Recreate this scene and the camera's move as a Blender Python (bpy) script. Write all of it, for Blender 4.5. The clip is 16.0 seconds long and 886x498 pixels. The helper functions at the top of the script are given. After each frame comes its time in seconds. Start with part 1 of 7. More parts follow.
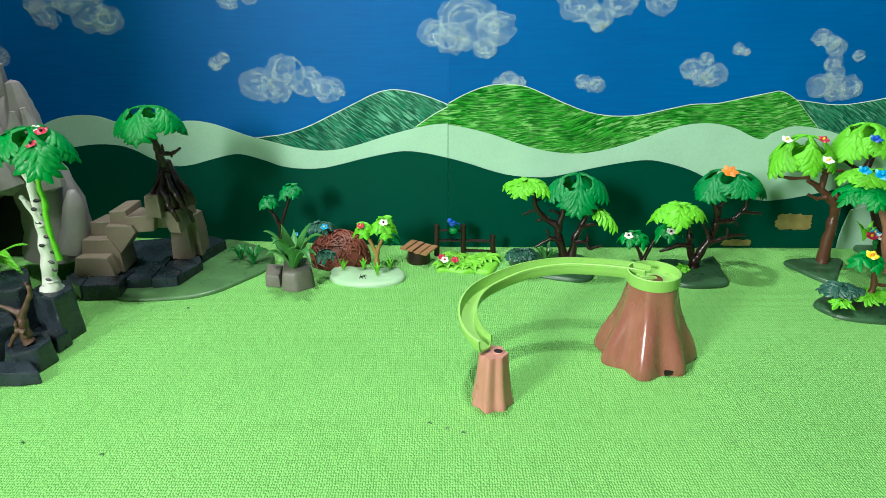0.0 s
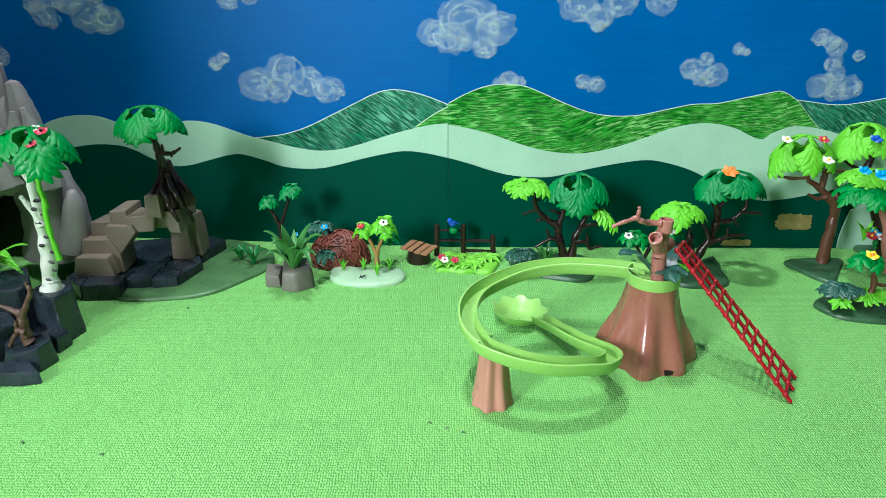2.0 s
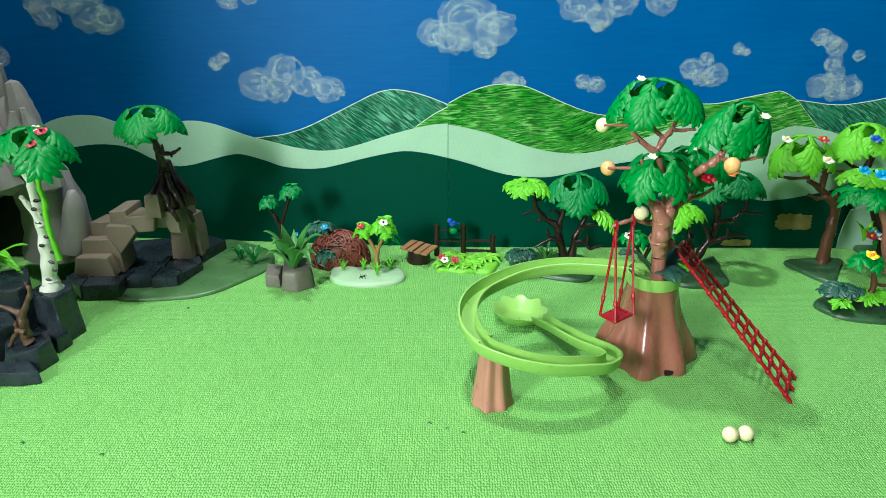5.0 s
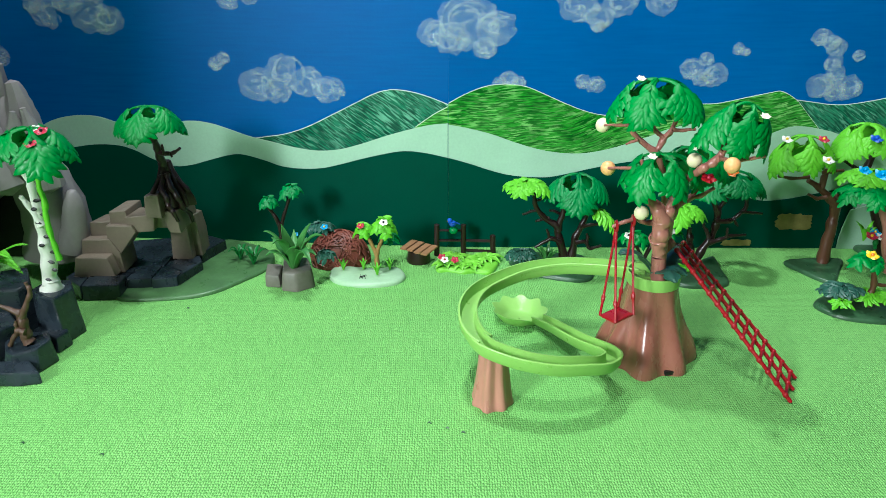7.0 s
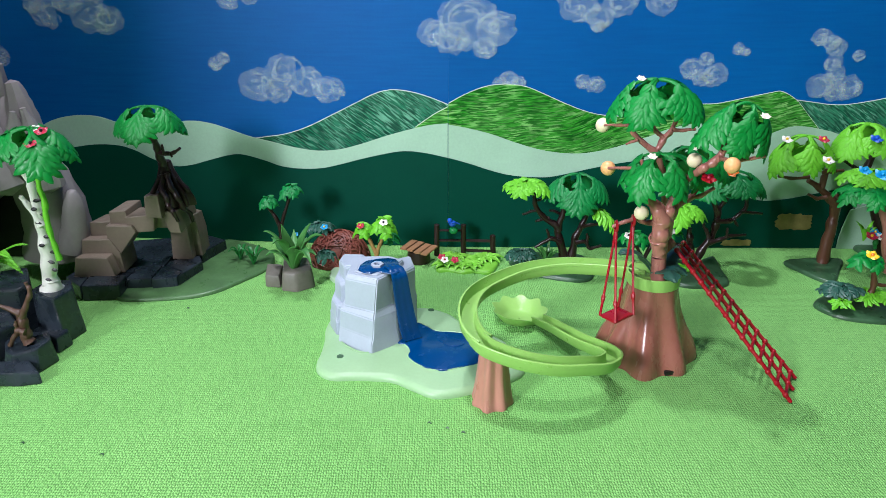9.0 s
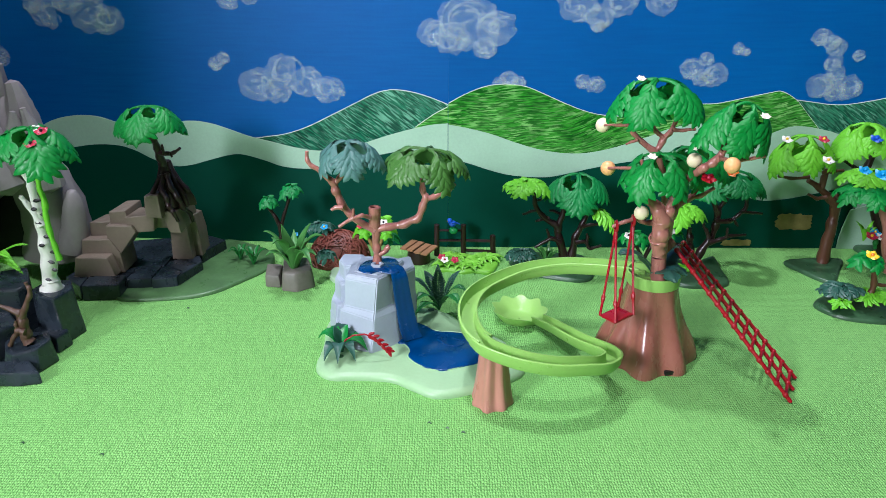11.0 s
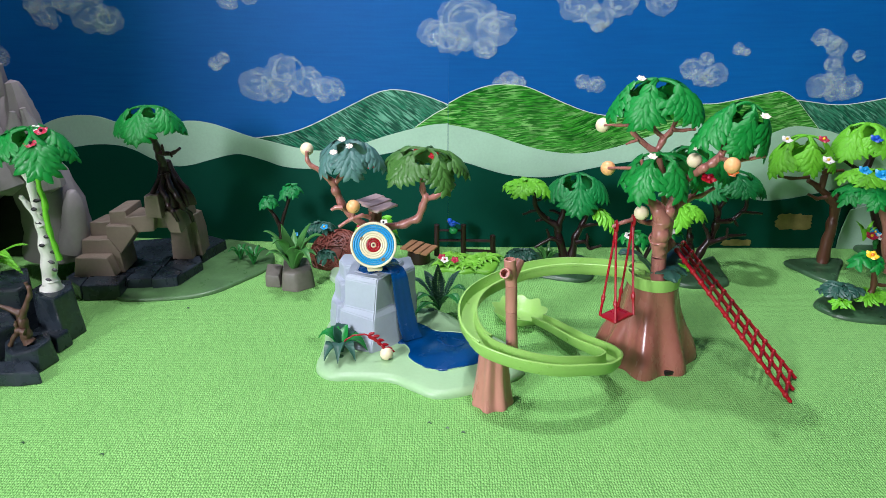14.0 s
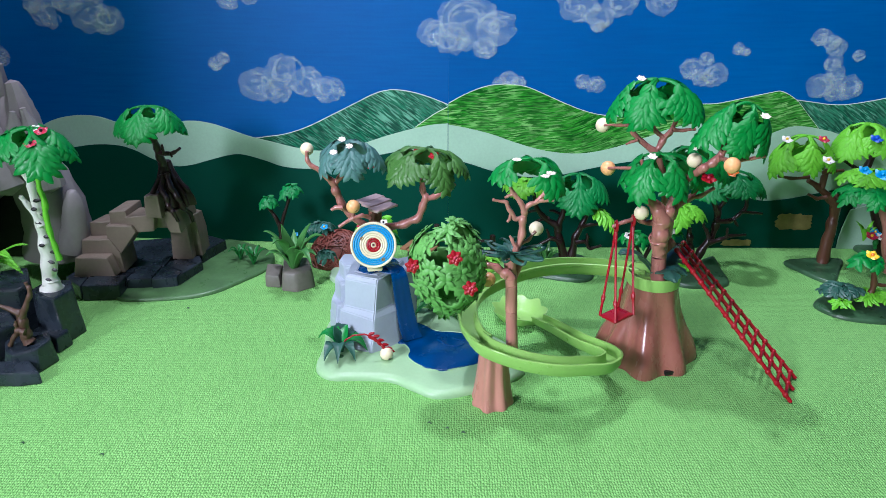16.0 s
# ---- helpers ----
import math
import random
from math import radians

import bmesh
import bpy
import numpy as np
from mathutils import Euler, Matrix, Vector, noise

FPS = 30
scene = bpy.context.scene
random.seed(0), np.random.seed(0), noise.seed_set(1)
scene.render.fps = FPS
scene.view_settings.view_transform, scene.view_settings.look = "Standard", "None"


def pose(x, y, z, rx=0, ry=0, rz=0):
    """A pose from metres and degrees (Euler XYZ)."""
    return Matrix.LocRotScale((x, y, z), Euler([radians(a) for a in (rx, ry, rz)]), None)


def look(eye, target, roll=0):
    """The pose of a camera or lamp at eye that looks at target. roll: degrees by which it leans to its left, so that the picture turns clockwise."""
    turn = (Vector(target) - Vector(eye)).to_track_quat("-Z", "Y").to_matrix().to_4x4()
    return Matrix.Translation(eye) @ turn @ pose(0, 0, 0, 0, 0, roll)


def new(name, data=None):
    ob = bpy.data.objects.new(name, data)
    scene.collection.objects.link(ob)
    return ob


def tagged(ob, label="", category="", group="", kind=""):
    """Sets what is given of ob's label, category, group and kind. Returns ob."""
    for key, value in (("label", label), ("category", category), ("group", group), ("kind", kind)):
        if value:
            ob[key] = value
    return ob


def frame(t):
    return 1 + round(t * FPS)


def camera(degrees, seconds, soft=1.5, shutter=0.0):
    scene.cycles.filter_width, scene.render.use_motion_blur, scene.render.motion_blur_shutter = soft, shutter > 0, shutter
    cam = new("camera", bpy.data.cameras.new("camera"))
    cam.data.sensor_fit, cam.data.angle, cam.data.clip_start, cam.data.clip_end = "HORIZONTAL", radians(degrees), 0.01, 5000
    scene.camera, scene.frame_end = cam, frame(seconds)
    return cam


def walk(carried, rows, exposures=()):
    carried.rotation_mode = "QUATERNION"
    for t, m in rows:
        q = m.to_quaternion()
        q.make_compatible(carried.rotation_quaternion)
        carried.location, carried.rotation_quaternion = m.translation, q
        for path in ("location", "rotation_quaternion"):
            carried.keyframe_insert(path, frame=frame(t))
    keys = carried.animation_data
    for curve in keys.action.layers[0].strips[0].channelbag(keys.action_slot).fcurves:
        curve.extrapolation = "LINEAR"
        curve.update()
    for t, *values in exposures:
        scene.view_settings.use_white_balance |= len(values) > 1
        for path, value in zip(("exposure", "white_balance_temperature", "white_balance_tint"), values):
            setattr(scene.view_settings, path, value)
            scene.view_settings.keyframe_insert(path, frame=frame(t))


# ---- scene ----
cam = camera(65, 16.0, soft=0.8)
EYE, TILT = (0, 0, 0.45), 22.5
walk(cam, [(0, pose(*EYE, 90 - TILT, 0, 0)), (16, pose(*EYE, 90 - TILT, 0, 0))],
     exposures=[(0, 0.06, 6380, -3), (0.5, 0.05, 7200, -6), (1, 0.045, 7100, -6), (1.5, 0.04, 6500, -6), (2, 0.04, 5850, 4), (2.5, 0.05, 7200, -1), (3, 0.02, 6850, -2), (3.5, 0.01, 6150, -2), (4, -0.02, 6430, -4),
                (6.5, -0.02, 5920, 1), (7.5, -0.03, 5960, 0), (8, -0.08, 6200, 4), (8.5, -0.12, 6000, 18), (9, -0.13, 5950, 18), (11.5, -0.13, 5850, 20), (12.5, -0.15, 6000, 22),
                (13.5, -0.18, 5680, 22), (14, -0.185, 6050, 21), (14.5, -0.19, 5850, 21), (15.5, -0.2, 5640, 23), (16, -0.19, 5560, 23)])

# ---- light: an indoor room with a ceiling lamp and a window ----
world = bpy.data.worlds.new("world")
scene.world = world
world.use_nodes = True
world.node_tree.nodes["Background"].inputs[0].default_value = (0.75, 0.88, 1, 1)
world.node_tree.nodes["Background"].inputs[1].default_value = 0.06


def area_lamp(name, eye, target, sx, sy, watts, colour):
    data = bpy.data.lights.new(name, "AREA")
    data.shape, data.size, data.size_y, data.energy, data.color = "RECTANGLE", sx, sy, watts, colour
    ob = new(name, data)
    ob.matrix_world = look(eye, target)
    return ob


area_lamp("ceiling_lamp", (-0.14, 1.1, 2.1), (0.05, 0.75, 0), 0.11, 0.11, 26, (1, 0.99, 1))
area_lamp("second_ceiling_lamp", (-0.3, 0.0, 2.1), (0.1, 0.8, 0), 0.14, 0.14, 23, (1, 0.99, 1))
area_lamp("window_light", (-1.66, -1.0, 1.15), (0.7, 0.95, 0.15), 0.8, 0.7, 162, (0.985, 0.975, 0.98))

# ---- materials ----


def col(r, g, b):
    """Linear colour from the usual 0 to 255 notation."""
    return tuple(((c / 255 + 0.055) / 1.055) ** 2.4 if c > 10 else c / 255 / 12.92 for c in (r, g, b)) + (1,)


def shade(c, k):
    return tuple(min(1, v * k) for v in c[:3]) + (1,)


class Nodes:
    def __init__(self, name):
        self.mat = bpy.data.materials.new(name)
        self.mat.use_nodes = True
        self.tree = self.mat.node_tree
        self.bsdf = self.tree.nodes["Principled BSDF"]
        self.out = self.tree.nodes["Material Output"]

    def node(self, kind, **inputs):
        n = self.tree.nodes.new(kind)
        for key, value in inputs.items():
            n.inputs[key.replace("_", " ")].default_value = value
        return n

    def link(self, a, b):
        self.tree.links.new(a, b)

    def coords(self, scale=(1, 1, 1), turn=(0, 0, 0)):
        c, m = self.node("ShaderNodeTexCoord"), self.node("ShaderNodeMapping")
        m.inputs["Scale"].default_value, m.inputs["Rotation"].default_value = scale, [radians(a) for a in turn]
        self.link(c.outputs["Object"], m.inputs["Vector"])
        return m.outputs[0]

    def noise(self, at, scale, detail=4, rough=0.55):
        n = self.node("ShaderNodeTexNoise", Scale=scale, Detail=detail, Roughness=rough)
        self.link(at, n.inputs["Vector"])
        return n.outputs["Fac"]

    def ramp(self, fac, stops):
        n = self.node("ShaderNodeValToRGB")
        while len(n.color_ramp.elements) < len(stops):
            n.color_ramp.elements.new(0.5)
        for e, (p, c) in zip(n.color_ramp.elements, stops):
            e.position, e.color = p, c
        self.link(fac, n.inputs[0])
        return n.outputs[0]

    def mix(self, fac, a, b, mode="MIX"):
        n = self.tree.nodes.new("ShaderNodeMix")
        n.data_type, n.blend_type = "RGBA", mode
        for socket, value in ((n.inputs[0], fac), (n.inputs[6], a), (n.inputs[7], b)):
            if isinstance(value, bpy.types.NodeSocket):
                self.link(value, socket)
            else:
                socket.default_value = value
        return n.outputs[2]

    def math(self, op, a, b=0.5):
        n = self.tree.nodes.new("ShaderNodeMath")
        n.operation = op
        for socket, value in zip(n.inputs, (a, b)):
            if isinstance(value, bpy.types.NodeSocket):
                self.link(value, socket)
            else:
                socket.default_value = value
        return n.outputs[0]

    def bump(self, height, strength, distance):
        n = self.node("ShaderNodeBump", Strength=strength, Distance=distance)
        self.link(height, n.inputs["Height"])
        self.link(n.outputs[0], self.bsdf.inputs["Normal"])

    def finish(self, colour, rough=0.4, spec=0.5):
        if isinstance(colour, bpy.types.NodeSocket):
            self.link(colour, self.bsdf.inputs["Base Color"])
        else:
            self.bsdf.inputs["Base Color"].default_value = colour
        if isinstance(rough, bpy.types.NodeSocket):
            self.link(rough, self.bsdf.inputs["Roughness"])
        else:
            self.bsdf.inputs["Roughness"].default_value = rough
        self.bsdf.inputs["Specular IOR Level"].default_value = spec
        return self.mat


def plastic(name, c, rough=0.45, vary=0.18, grain=260, bump=0.0003, stretch=(1, 1, 1), spec=0.5):
    """Moulded toy plastic: faint mottling, dust in the gloss, fine relief."""
    n = Nodes(name)
    at = n.coords(stretch)
    big, fine = n.noise(at, 28, 5), n.noise(at, grain, 4)
    tint = n.ramp(big, [(0.3, shade(c, 1 - vary)), (0.7, shade(c, 1 + vary))])
    tint = n.mix(0.25, tint, n.ramp(fine, [(0.35, shade(c, 1 - 1.2 * vary)), (0.65, shade(c, 1 + 1.2 * vary))]))
    gloss = n.ramp(n.noise(at, 60, 5), [(0.3, (rough - 0.1,) * 3 + (1,)), (0.7, (rough + 0.15,) * 3 + (1,))])
    n.bump(fine, 0.5, bump)
    return n.finish(tint, gloss, spec)


def carpet_material():
    """Woven mat of thick green yarn: rows of small stitches."""
    n = Nodes("green_woven_mat")
    at = n.coords()
    warp = n.node("ShaderNodeTexNoise", Scale=18, Detail=3)
    n.link(at, warp.inputs["Vector"])
    shift = n.mix(0.004, at, warp.outputs["Color"], "ADD")
    rows = n.node("ShaderNodeMapping")
    rows.inputs["Scale"].default_value = (1.2, 0.82, 1)
    n.link(shift, rows.inputs["Vector"])
    cell = n.node("ShaderNodeTexVoronoi", Scale=325, Randomness=0.45)
    cell.feature = "F1"
    cell.voronoi_dimensions = "2D"
    n.link(rows.outputs[0], cell.inputs["Vector"])
    dots = n.ramp(cell.outputs["Distance"], [(0.12, (1, 1, 1, 1)), (0.62, (0, 0, 0, 1))])
    fibre = n.noise(at, 900, 3)
    patch = n.noise(at, 6, 6)
    speck = n.noise(at, 140, 4)
    top = n.ramp(patch, [(0.3, col(124, 185, 96)), (0.7, col(145, 205, 113))])
    # Shade between the stitches, put into the colour as a darker green.
    gap_shade = n.ramp(speck, [(0.35, col(98, 161, 77)), (0.7, col(122, 184, 97))])
    c = n.mix(dots, gap_shade, top)
    c = n.mix(0.3, c, n.ramp(fibre, [(0.3, col(82, 148, 68)), (0.7, col(172, 228, 142))]))
    rib = n.noise(n.coords((360, 34, 1)), 1.0, 2, 0.5)
    c = n.mix(n.ramp(rib, [(0.3, (0.24,) * 3 + (1,)), (0.5, (0, 0, 0, 1))]), c, col(70, 132, 58))
    n.bump(n.math("ADD", dots, n.math("MULTIPLY", fibre, 0.35)), 0.72, 0.0014)
    return n.finish(c, 0.92, 0.15)


def paper_material(name, c, rough=0.6, vary=0.07, scale=14):
    n = Nodes(name)
    at = n.coords()
    big, fine = n.noise(at, scale, 6), n.noise(at, 300, 3)
    t = n.ramp(big, [(0.25, shade(c, 1 - vary)), (0.75, shade(c, 1 + vary))])
    n.bump(n.noise(at, 9, 3), 0.4, 0.003)
    return n.finish(n.mix(0.12, t, n.ramp(fine, [(0.3, shade(c, 0.7)), (0.7, shade(c, 1.3))])), rough, 0.1)


def pen_material(name, dark, mid, light, turn, scale):
    """Felt-pen scribble: overlapping long strokes in two greens with slits of paper left bare."""
    n = Nodes(name)
    bend = n.coords()
    w = n.node("ShaderNodeTexNoise", Scale=4, Detail=2)
    n.link(bend, w.inputs["Vector"])
    at = n.mix(0.07, bend, w.outputs["Color"], "ADD")
    m = n.node("ShaderNodeMapping")
    m.inputs["Rotation"].default_value = [0, radians(turn), 0]
    n.link(at, m.inputs["Vector"])

    def strokes(k, ratio, shift):
        s = n.node("ShaderNodeMapping")
        s.inputs["Scale"].default_value = (scale * k * ratio, 1, scale * k)
        s.inputs["Location"].default_value = (shift, shift, 0)
        n.link(m.outputs[0], s.inputs["Vector"])
        return n.noise(s.outputs[0], 1.0, 2, 0.5)

    white, black = (1, 1, 1, 1), (0, 0, 0, 1)
    patch = n.noise(bend, 13, 4)
    base = n.mix(n.ramp(strokes(0.8, 0.13, 3), [(0.42, black), (0.56, white)]), dark, mid)
    base = n.mix(n.ramp(patch, [(0.4, black), (0.66, (0.5, 0.5, 0.5, 1))]), base, n.mix(0.3, mid, light))
    base = n.mix(n.ramp(strokes(1.5, 0.1, 9), [(0.5, black), (0.58, (0.7, 0.7, 0.7, 1))]), base, dark)
    bare = n.math("MULTIPLY", n.ramp(strokes(1.1, 0.11, 17), [(0.52, black), (0.57, white)]), n.ramp(n.noise(bend, 22, 3), [(0.38, (0.1, 0.1, 0.1, 1)), (0.62, (0.8, 0.8, 0.8, 1))]))
    return n.finish(n.mix(bare, base, light), 0.6, 0.18)


def sky_material():
    n = Nodes("blue_painted_board")
    at = n.coords()
    big = n.noise(at, 3, 5)
    c = n.ramp(big, [(0.3, col(0, 77, 143)), (0.7, col(0, 93, 164))])
    streak = n.noise(n.coords((4, 4, 60)), 4, 4)
    c = n.mix(0.25, c, n.ramp(streak, [(0.3, col(0, 70, 140)), (0.7, col(0, 98, 170))]))
    n.bump(n.noise(at, 220, 3), 0.25, 0.0008)
    return n.finish(c, 0.55, 0.2)


def chalk_material(name, cover):
    """Thin white paint wiped over the blue: it lets the board show through."""
    n = Nodes(name)
    at = n.coords()
    a = n.noise(n.coords((1, 1, 1), (0, 35, 0)), 45, 6, 0.7)
    b = n.noise(n.coords((40, 1, 260), (0, 25, 0)), 1, 3)
    f = n.math("MULTIPLY", n.ramp(a, [(0.32, (0.25,) * 3 + (1,)), (0.72, (1,) * 4)]), n.ramp(b, [(0.3, (0.45,) * 3 + (1,)), (0.7, (1,) * 4)]))
    n.link(n.math("MULTIPLY", f, cover), n.bsdf.inputs["Alpha"])
    return n.finish(col(192, 212, 224), 0.8, 0.2)


M = {
    "carpet": carpet_material(),
    "sky": sky_material(),
    "chalk": chalk_material("white_paint_thin", 0.46),
    "chalk_line": chalk_material("white_paint_stroke", 0.5),
    "paper_dark": paper_material("dark_green_paper", col(0, 64, 49)),
    "paper_pale": paper_material("pale_green_paper", col(166, 202, 176)),
    "paper_white": paper_material("white_paper", col(215, 222, 212)),
    "card": paper_material("torn_cardboard", col(128, 120, 70), 0.8, 0.3, 60),
    "pen_green": pen_material("felt_pen_green", col(8, 84, 12), col(44, 144, 30), col(146, 206, 120), 8, 380),
    "pen_teal": pen_material("felt_pen_teal", col(0, 58, 42), col(14, 108, 76), col(120, 184, 154), -34, 380),
    "room": paper_material("grey_wall_paint", col(66, 63, 60)),
    "stump": plastic("reddish_brown_plastic", col(146, 91, 77), 0.22, 0.2, 90, 0.0005, (1, 1, 0.25), 0.7),
    "pink_stump": plastic("pinkish_brown_plastic", col(182, 126, 110), 0.33, 0.16, 90, 0.0011, (1, 1, 0.25), 0.7),
    "bark": plastic("brown_pink_bark", col(164, 107, 95), 0.25, 0.22, 130, 0.0012, (1, 1, 0.25), 0.7),
    "dark_bark": plastic("dark_brown_bark", col(33, 16, 15), 0.33, 0.25, 130, 0.0012, (1, 1, 0.25)),
    "mid_bark": plastic("chestnut_bark", col(86, 54, 38), 0.36, 0.25, 130, 0.0012, (1, 1, 0.25)),
    "driftwood": plastic("driftwood_brown", col(80, 55, 42), 0.5, 0.25, 130, 0.0012, (1, 1, 0.25)),
    "tan_bark": plastic("tan_bark", col(150, 118, 66), 0.4, 0.15),
    "lime": plastic("lime_plastic", col(142, 190, 94), 0.36, 0.05),
    "green": plastic("bright_green_leaf", col(10, 126, 48), 0.44, 0.14, spec=0.38),
    "teal_green": plastic("deep_green_leaf", col(10, 118, 54), 0.46, 0.14, spec=0.38),
    "patch": plastic("moulded_grass", col(122, 192, 58), 0.42, 0.2),
    "lime_leaf": plastic("lime_leaf", col(102, 184, 38), 0.48, 0.14, spec=0.38),
    "dark_leaf": plastic("dark_teal_leaf", col(42, 86, 71), 0.4, 0.14),
    "grey_leaf": plastic("grey_teal_leaf", col(72, 114, 106), 0.45, 0.14, spec=0.38),
    "olive_leaf": plastic("olive_leaf", col(64, 110, 46), 0.42, 0.14, spec=0.38),
    "bush_leaf": plastic("fresh_green_leaf", col(98, 160, 78), 0.42, 0.14, spec=0.38),
    "fern_leaf": plastic("fern_green", col(24, 104, 40), 0.4, 0.2),
    "agave": plastic("agave_green", col(64, 122, 56), 0.4, 0.2),
    "red": plastic("red_plastic", col(150, 10, 26), 0.28, 0.08),
    "rock": plastic("pale_grey_rock", col(165, 176, 187), 0.46, 0.06),
    "water": plastic("blue_water_plastic", col(0, 60, 112), 0.18, 0.12),
    "plate": plastic("pale_green_plate", col(150, 188, 140), 0.38, 0.06),
    "plate_grey": plastic("grey_green_plate", col(158, 190, 152), 0.4, 0.1),
    "plate_olive": plastic("olive_plate", col(74, 110, 66), 0.34, 0.3),
    "plate_dark": plastic("dark_green_plate", col(52, 86, 56), 0.34, 0.3),
    "slate": plastic("dark_slate", col(37, 46, 53), 0.27, 0.35, 150, 0.0008),
    "taupe": plastic("taupe_rock", col(118, 106, 92), 0.45, 0.14, 200, 0.0006),
    "mountain": plastic("beige_rock", col(138, 132, 132), 0.42, 0.12, 120, 0.0006),
    "stone": plastic("grey_stone", col(106, 103, 93), 0.5, 0.18, 200, 0.0006),
    "birch": plastic("white_birch", col(222, 224, 212), 0.42, 0.08),
    "straw": plastic("rust_straw", col(132, 72, 58), 0.5, 0.2),
    "wood": plastic("toy_plank", col(150, 110, 76), 0.5, 0.2, 120, 0.0006, (0.2, 1, 1)),
    "grey_wood": plastic("grey_plank", col(168, 146, 142), 0.45, 0.2, 120, 0.0006, (0.2, 1, 1)),
    "black": plastic("black_plastic", col(22, 22, 22), 0.4, 0.1),
    "white": plastic("white_plastic", col(224, 222, 212), 0.35, 0.04),
    "petal": plastic("cream_white_petal", col(226, 214, 198), 0.45, 0.05),
    "cream": plastic("cream_plastic", col(226, 216, 180), 0.4, 0.05),
    "blue": plastic("sky_blue_plastic", col(24, 144, 198), 0.35, 0.08),
    "bird_blue": plastic("bird_blue", col(24, 80, 180), 0.35, 0.1),
    "yellow": plastic("yellow_plastic", col(240, 200, 40), 0.35, 0.05),
    "orange": plastic("orange_plastic", col(240, 130, 50), 0.35, 0.05),
    "crimson": plastic("crimson_plastic", col(170, 40, 64), 0.35, 0.1),
    "bead_cream": plastic("cream_wooden_bead", col(232, 218, 180), 0.38, 0.05),
    "bead_orange": plastic("orange_wooden_bead", col(232, 172, 112), 0.38, 0.06),
}

# ---- shapes ----


def thing(name, base, label, category, group="", kind=""):
    ob = new(name)
    ob.empty_display_size = 0.02
    ob.location = base
    return tagged(ob, label, category, group, kind)


def origin(ob):
    at = Vector()
    while ob:
        at += ob.location
        ob = ob.parent
    return at


def part(name, bm, material, parent=None, label="", smooth=True, sharp=50):
    """Links bm, built in world places, as one mesh under parent."""
    mesh = bpy.data.meshes.new(name)
    bmesh.ops.recalc_face_normals(bm, faces=bm.faces)
    if parent:
        bmesh.ops.translate(bm, verts=bm.verts, vec=-origin(parent))
    for f in bm.faces:
        f.smooth = smooth
    if smooth:
        limit = radians(sharp)
        for e in bm.edges:
            e.smooth = len(e.link_faces) != 2 or e.calc_face_angle(0) < limit
    bm.to_mesh(mesh)
    bm.free()
    mesh.materials.append(M[material])
    ob = new(name, mesh)
    ob.parent = parent
    if label:
        ob["label"] = label
    return ob


def catmull(pts, steps, closed=False):
    """A smooth line through points of any dimension."""
    p = [np.array(q, float) for q in pts]
    n, out = len(p), []
    for i in range(n if closed else n - 1):
        a, b, c, d = [p[j % n] if closed else p[max(0, min(n - 1, j))] for j in (i - 1, i, i + 1, i + 2)]
        for k in range(steps):
            t = k / steps
            out.append(0.5 * (2 * b + (c - a) * t + (2 * a - 5 * b + 4 * c - d) * t * t + (3 * b - a - 3 * c + d) * t ** 3))
    return out if closed else out + [p[-1]]


def bridge(bm, a, b, closed=True):
    n = len(a)
    for i in range(n if closed else n - 1):
        j = (i + 1) % n
        bm.faces.new((a[i], a[j], b[j], b[i]))


def tube(bm, pts, sides=8, steps=4, knobby=0.06, flat=1.0):
    """A round limb through (x, y, z, r), a little knobbly."""
    line = catmull(pts, steps)
    rings, side = [], None
    for i, q in enumerate(line):
        ahead = Vector(line[min(i + 1, len(line) - 1)][:3]) - Vector(line[max(i - 1, 0)][:3])
        ahead = ahead.normalized() if ahead.length > 1e-9 else Vector((0, 0, 1))
        side = (Vector((0.3, 1, 0.2)) if side is None else side)
        side = (side - ahead * side.dot(ahead)).normalized()
        up = ahead.cross(side)
        ring = []
        for k in range(sides):
            a = math.tau * k / sides
            d = side * math.cos(a) + up * math.sin(a) * flat
            r = q[3] * (1 + knobby * noise.noise(Vector(q[:3]) * 90 + d * 1.5))
            ring.append(bm.verts.new(Vector(q[:3]) + d * r))
        rings.append(ring)
        if i:
            bridge(bm, rings[-2], ring)
    for ring, way in ((rings[0], -1), (rings[-1], 1)):
        centre = sum((v.co for v in ring), Vector()) / sides
        i = 0 if way < 0 else -1
        tip = Vector(line[i][:3]) - Vector(line[1 if way < 0 else -2][:3])
        tip = tip.normalized() * line[i][3] * 0.45 if tip.length > 1e-9 else Vector()
        cap = bm.verts.new(centre + tip)
        for k in range(sides):
            bm.faces.new((ring[k], ring[(k + 1) % sides], cap))


def shell(bm, grid, thick):
    """A solid sheet from a grid of (place, normal)."""
    top = [[bm.verts.new(p) for p, _ in row] for row in grid]
    low = [[bm.verts.new(p - m * thick) for p, m in row] for row in grid]
    r, c = len(grid), len(grid[0])
    for i in range(r - 1):
        for j in range(c - 1):
            bm.faces.new((top[i][j], top[i][j + 1], top[i + 1][j + 1], top[i + 1][j]))
            bm.faces.new((low[i][j], low[i + 1][j], low[i + 1][j + 1], low[i][j + 1]))
    edge = [(i, 0) for i in range(r)] + [(r - 1, j) for j in range(1, c)] + [(i, c - 1) for i in range(r - 2, -1, -1)] + [(0, j) for j in range(c - 2, 0, -1)]
    for a, b in zip(edge, edge[1:] + edge[:1]):
        bm.faces.new((top[a[0]][a[1]], low[a[0]][a[1]], low[b[0]][b[1]], top[b[0]][b[1]]))


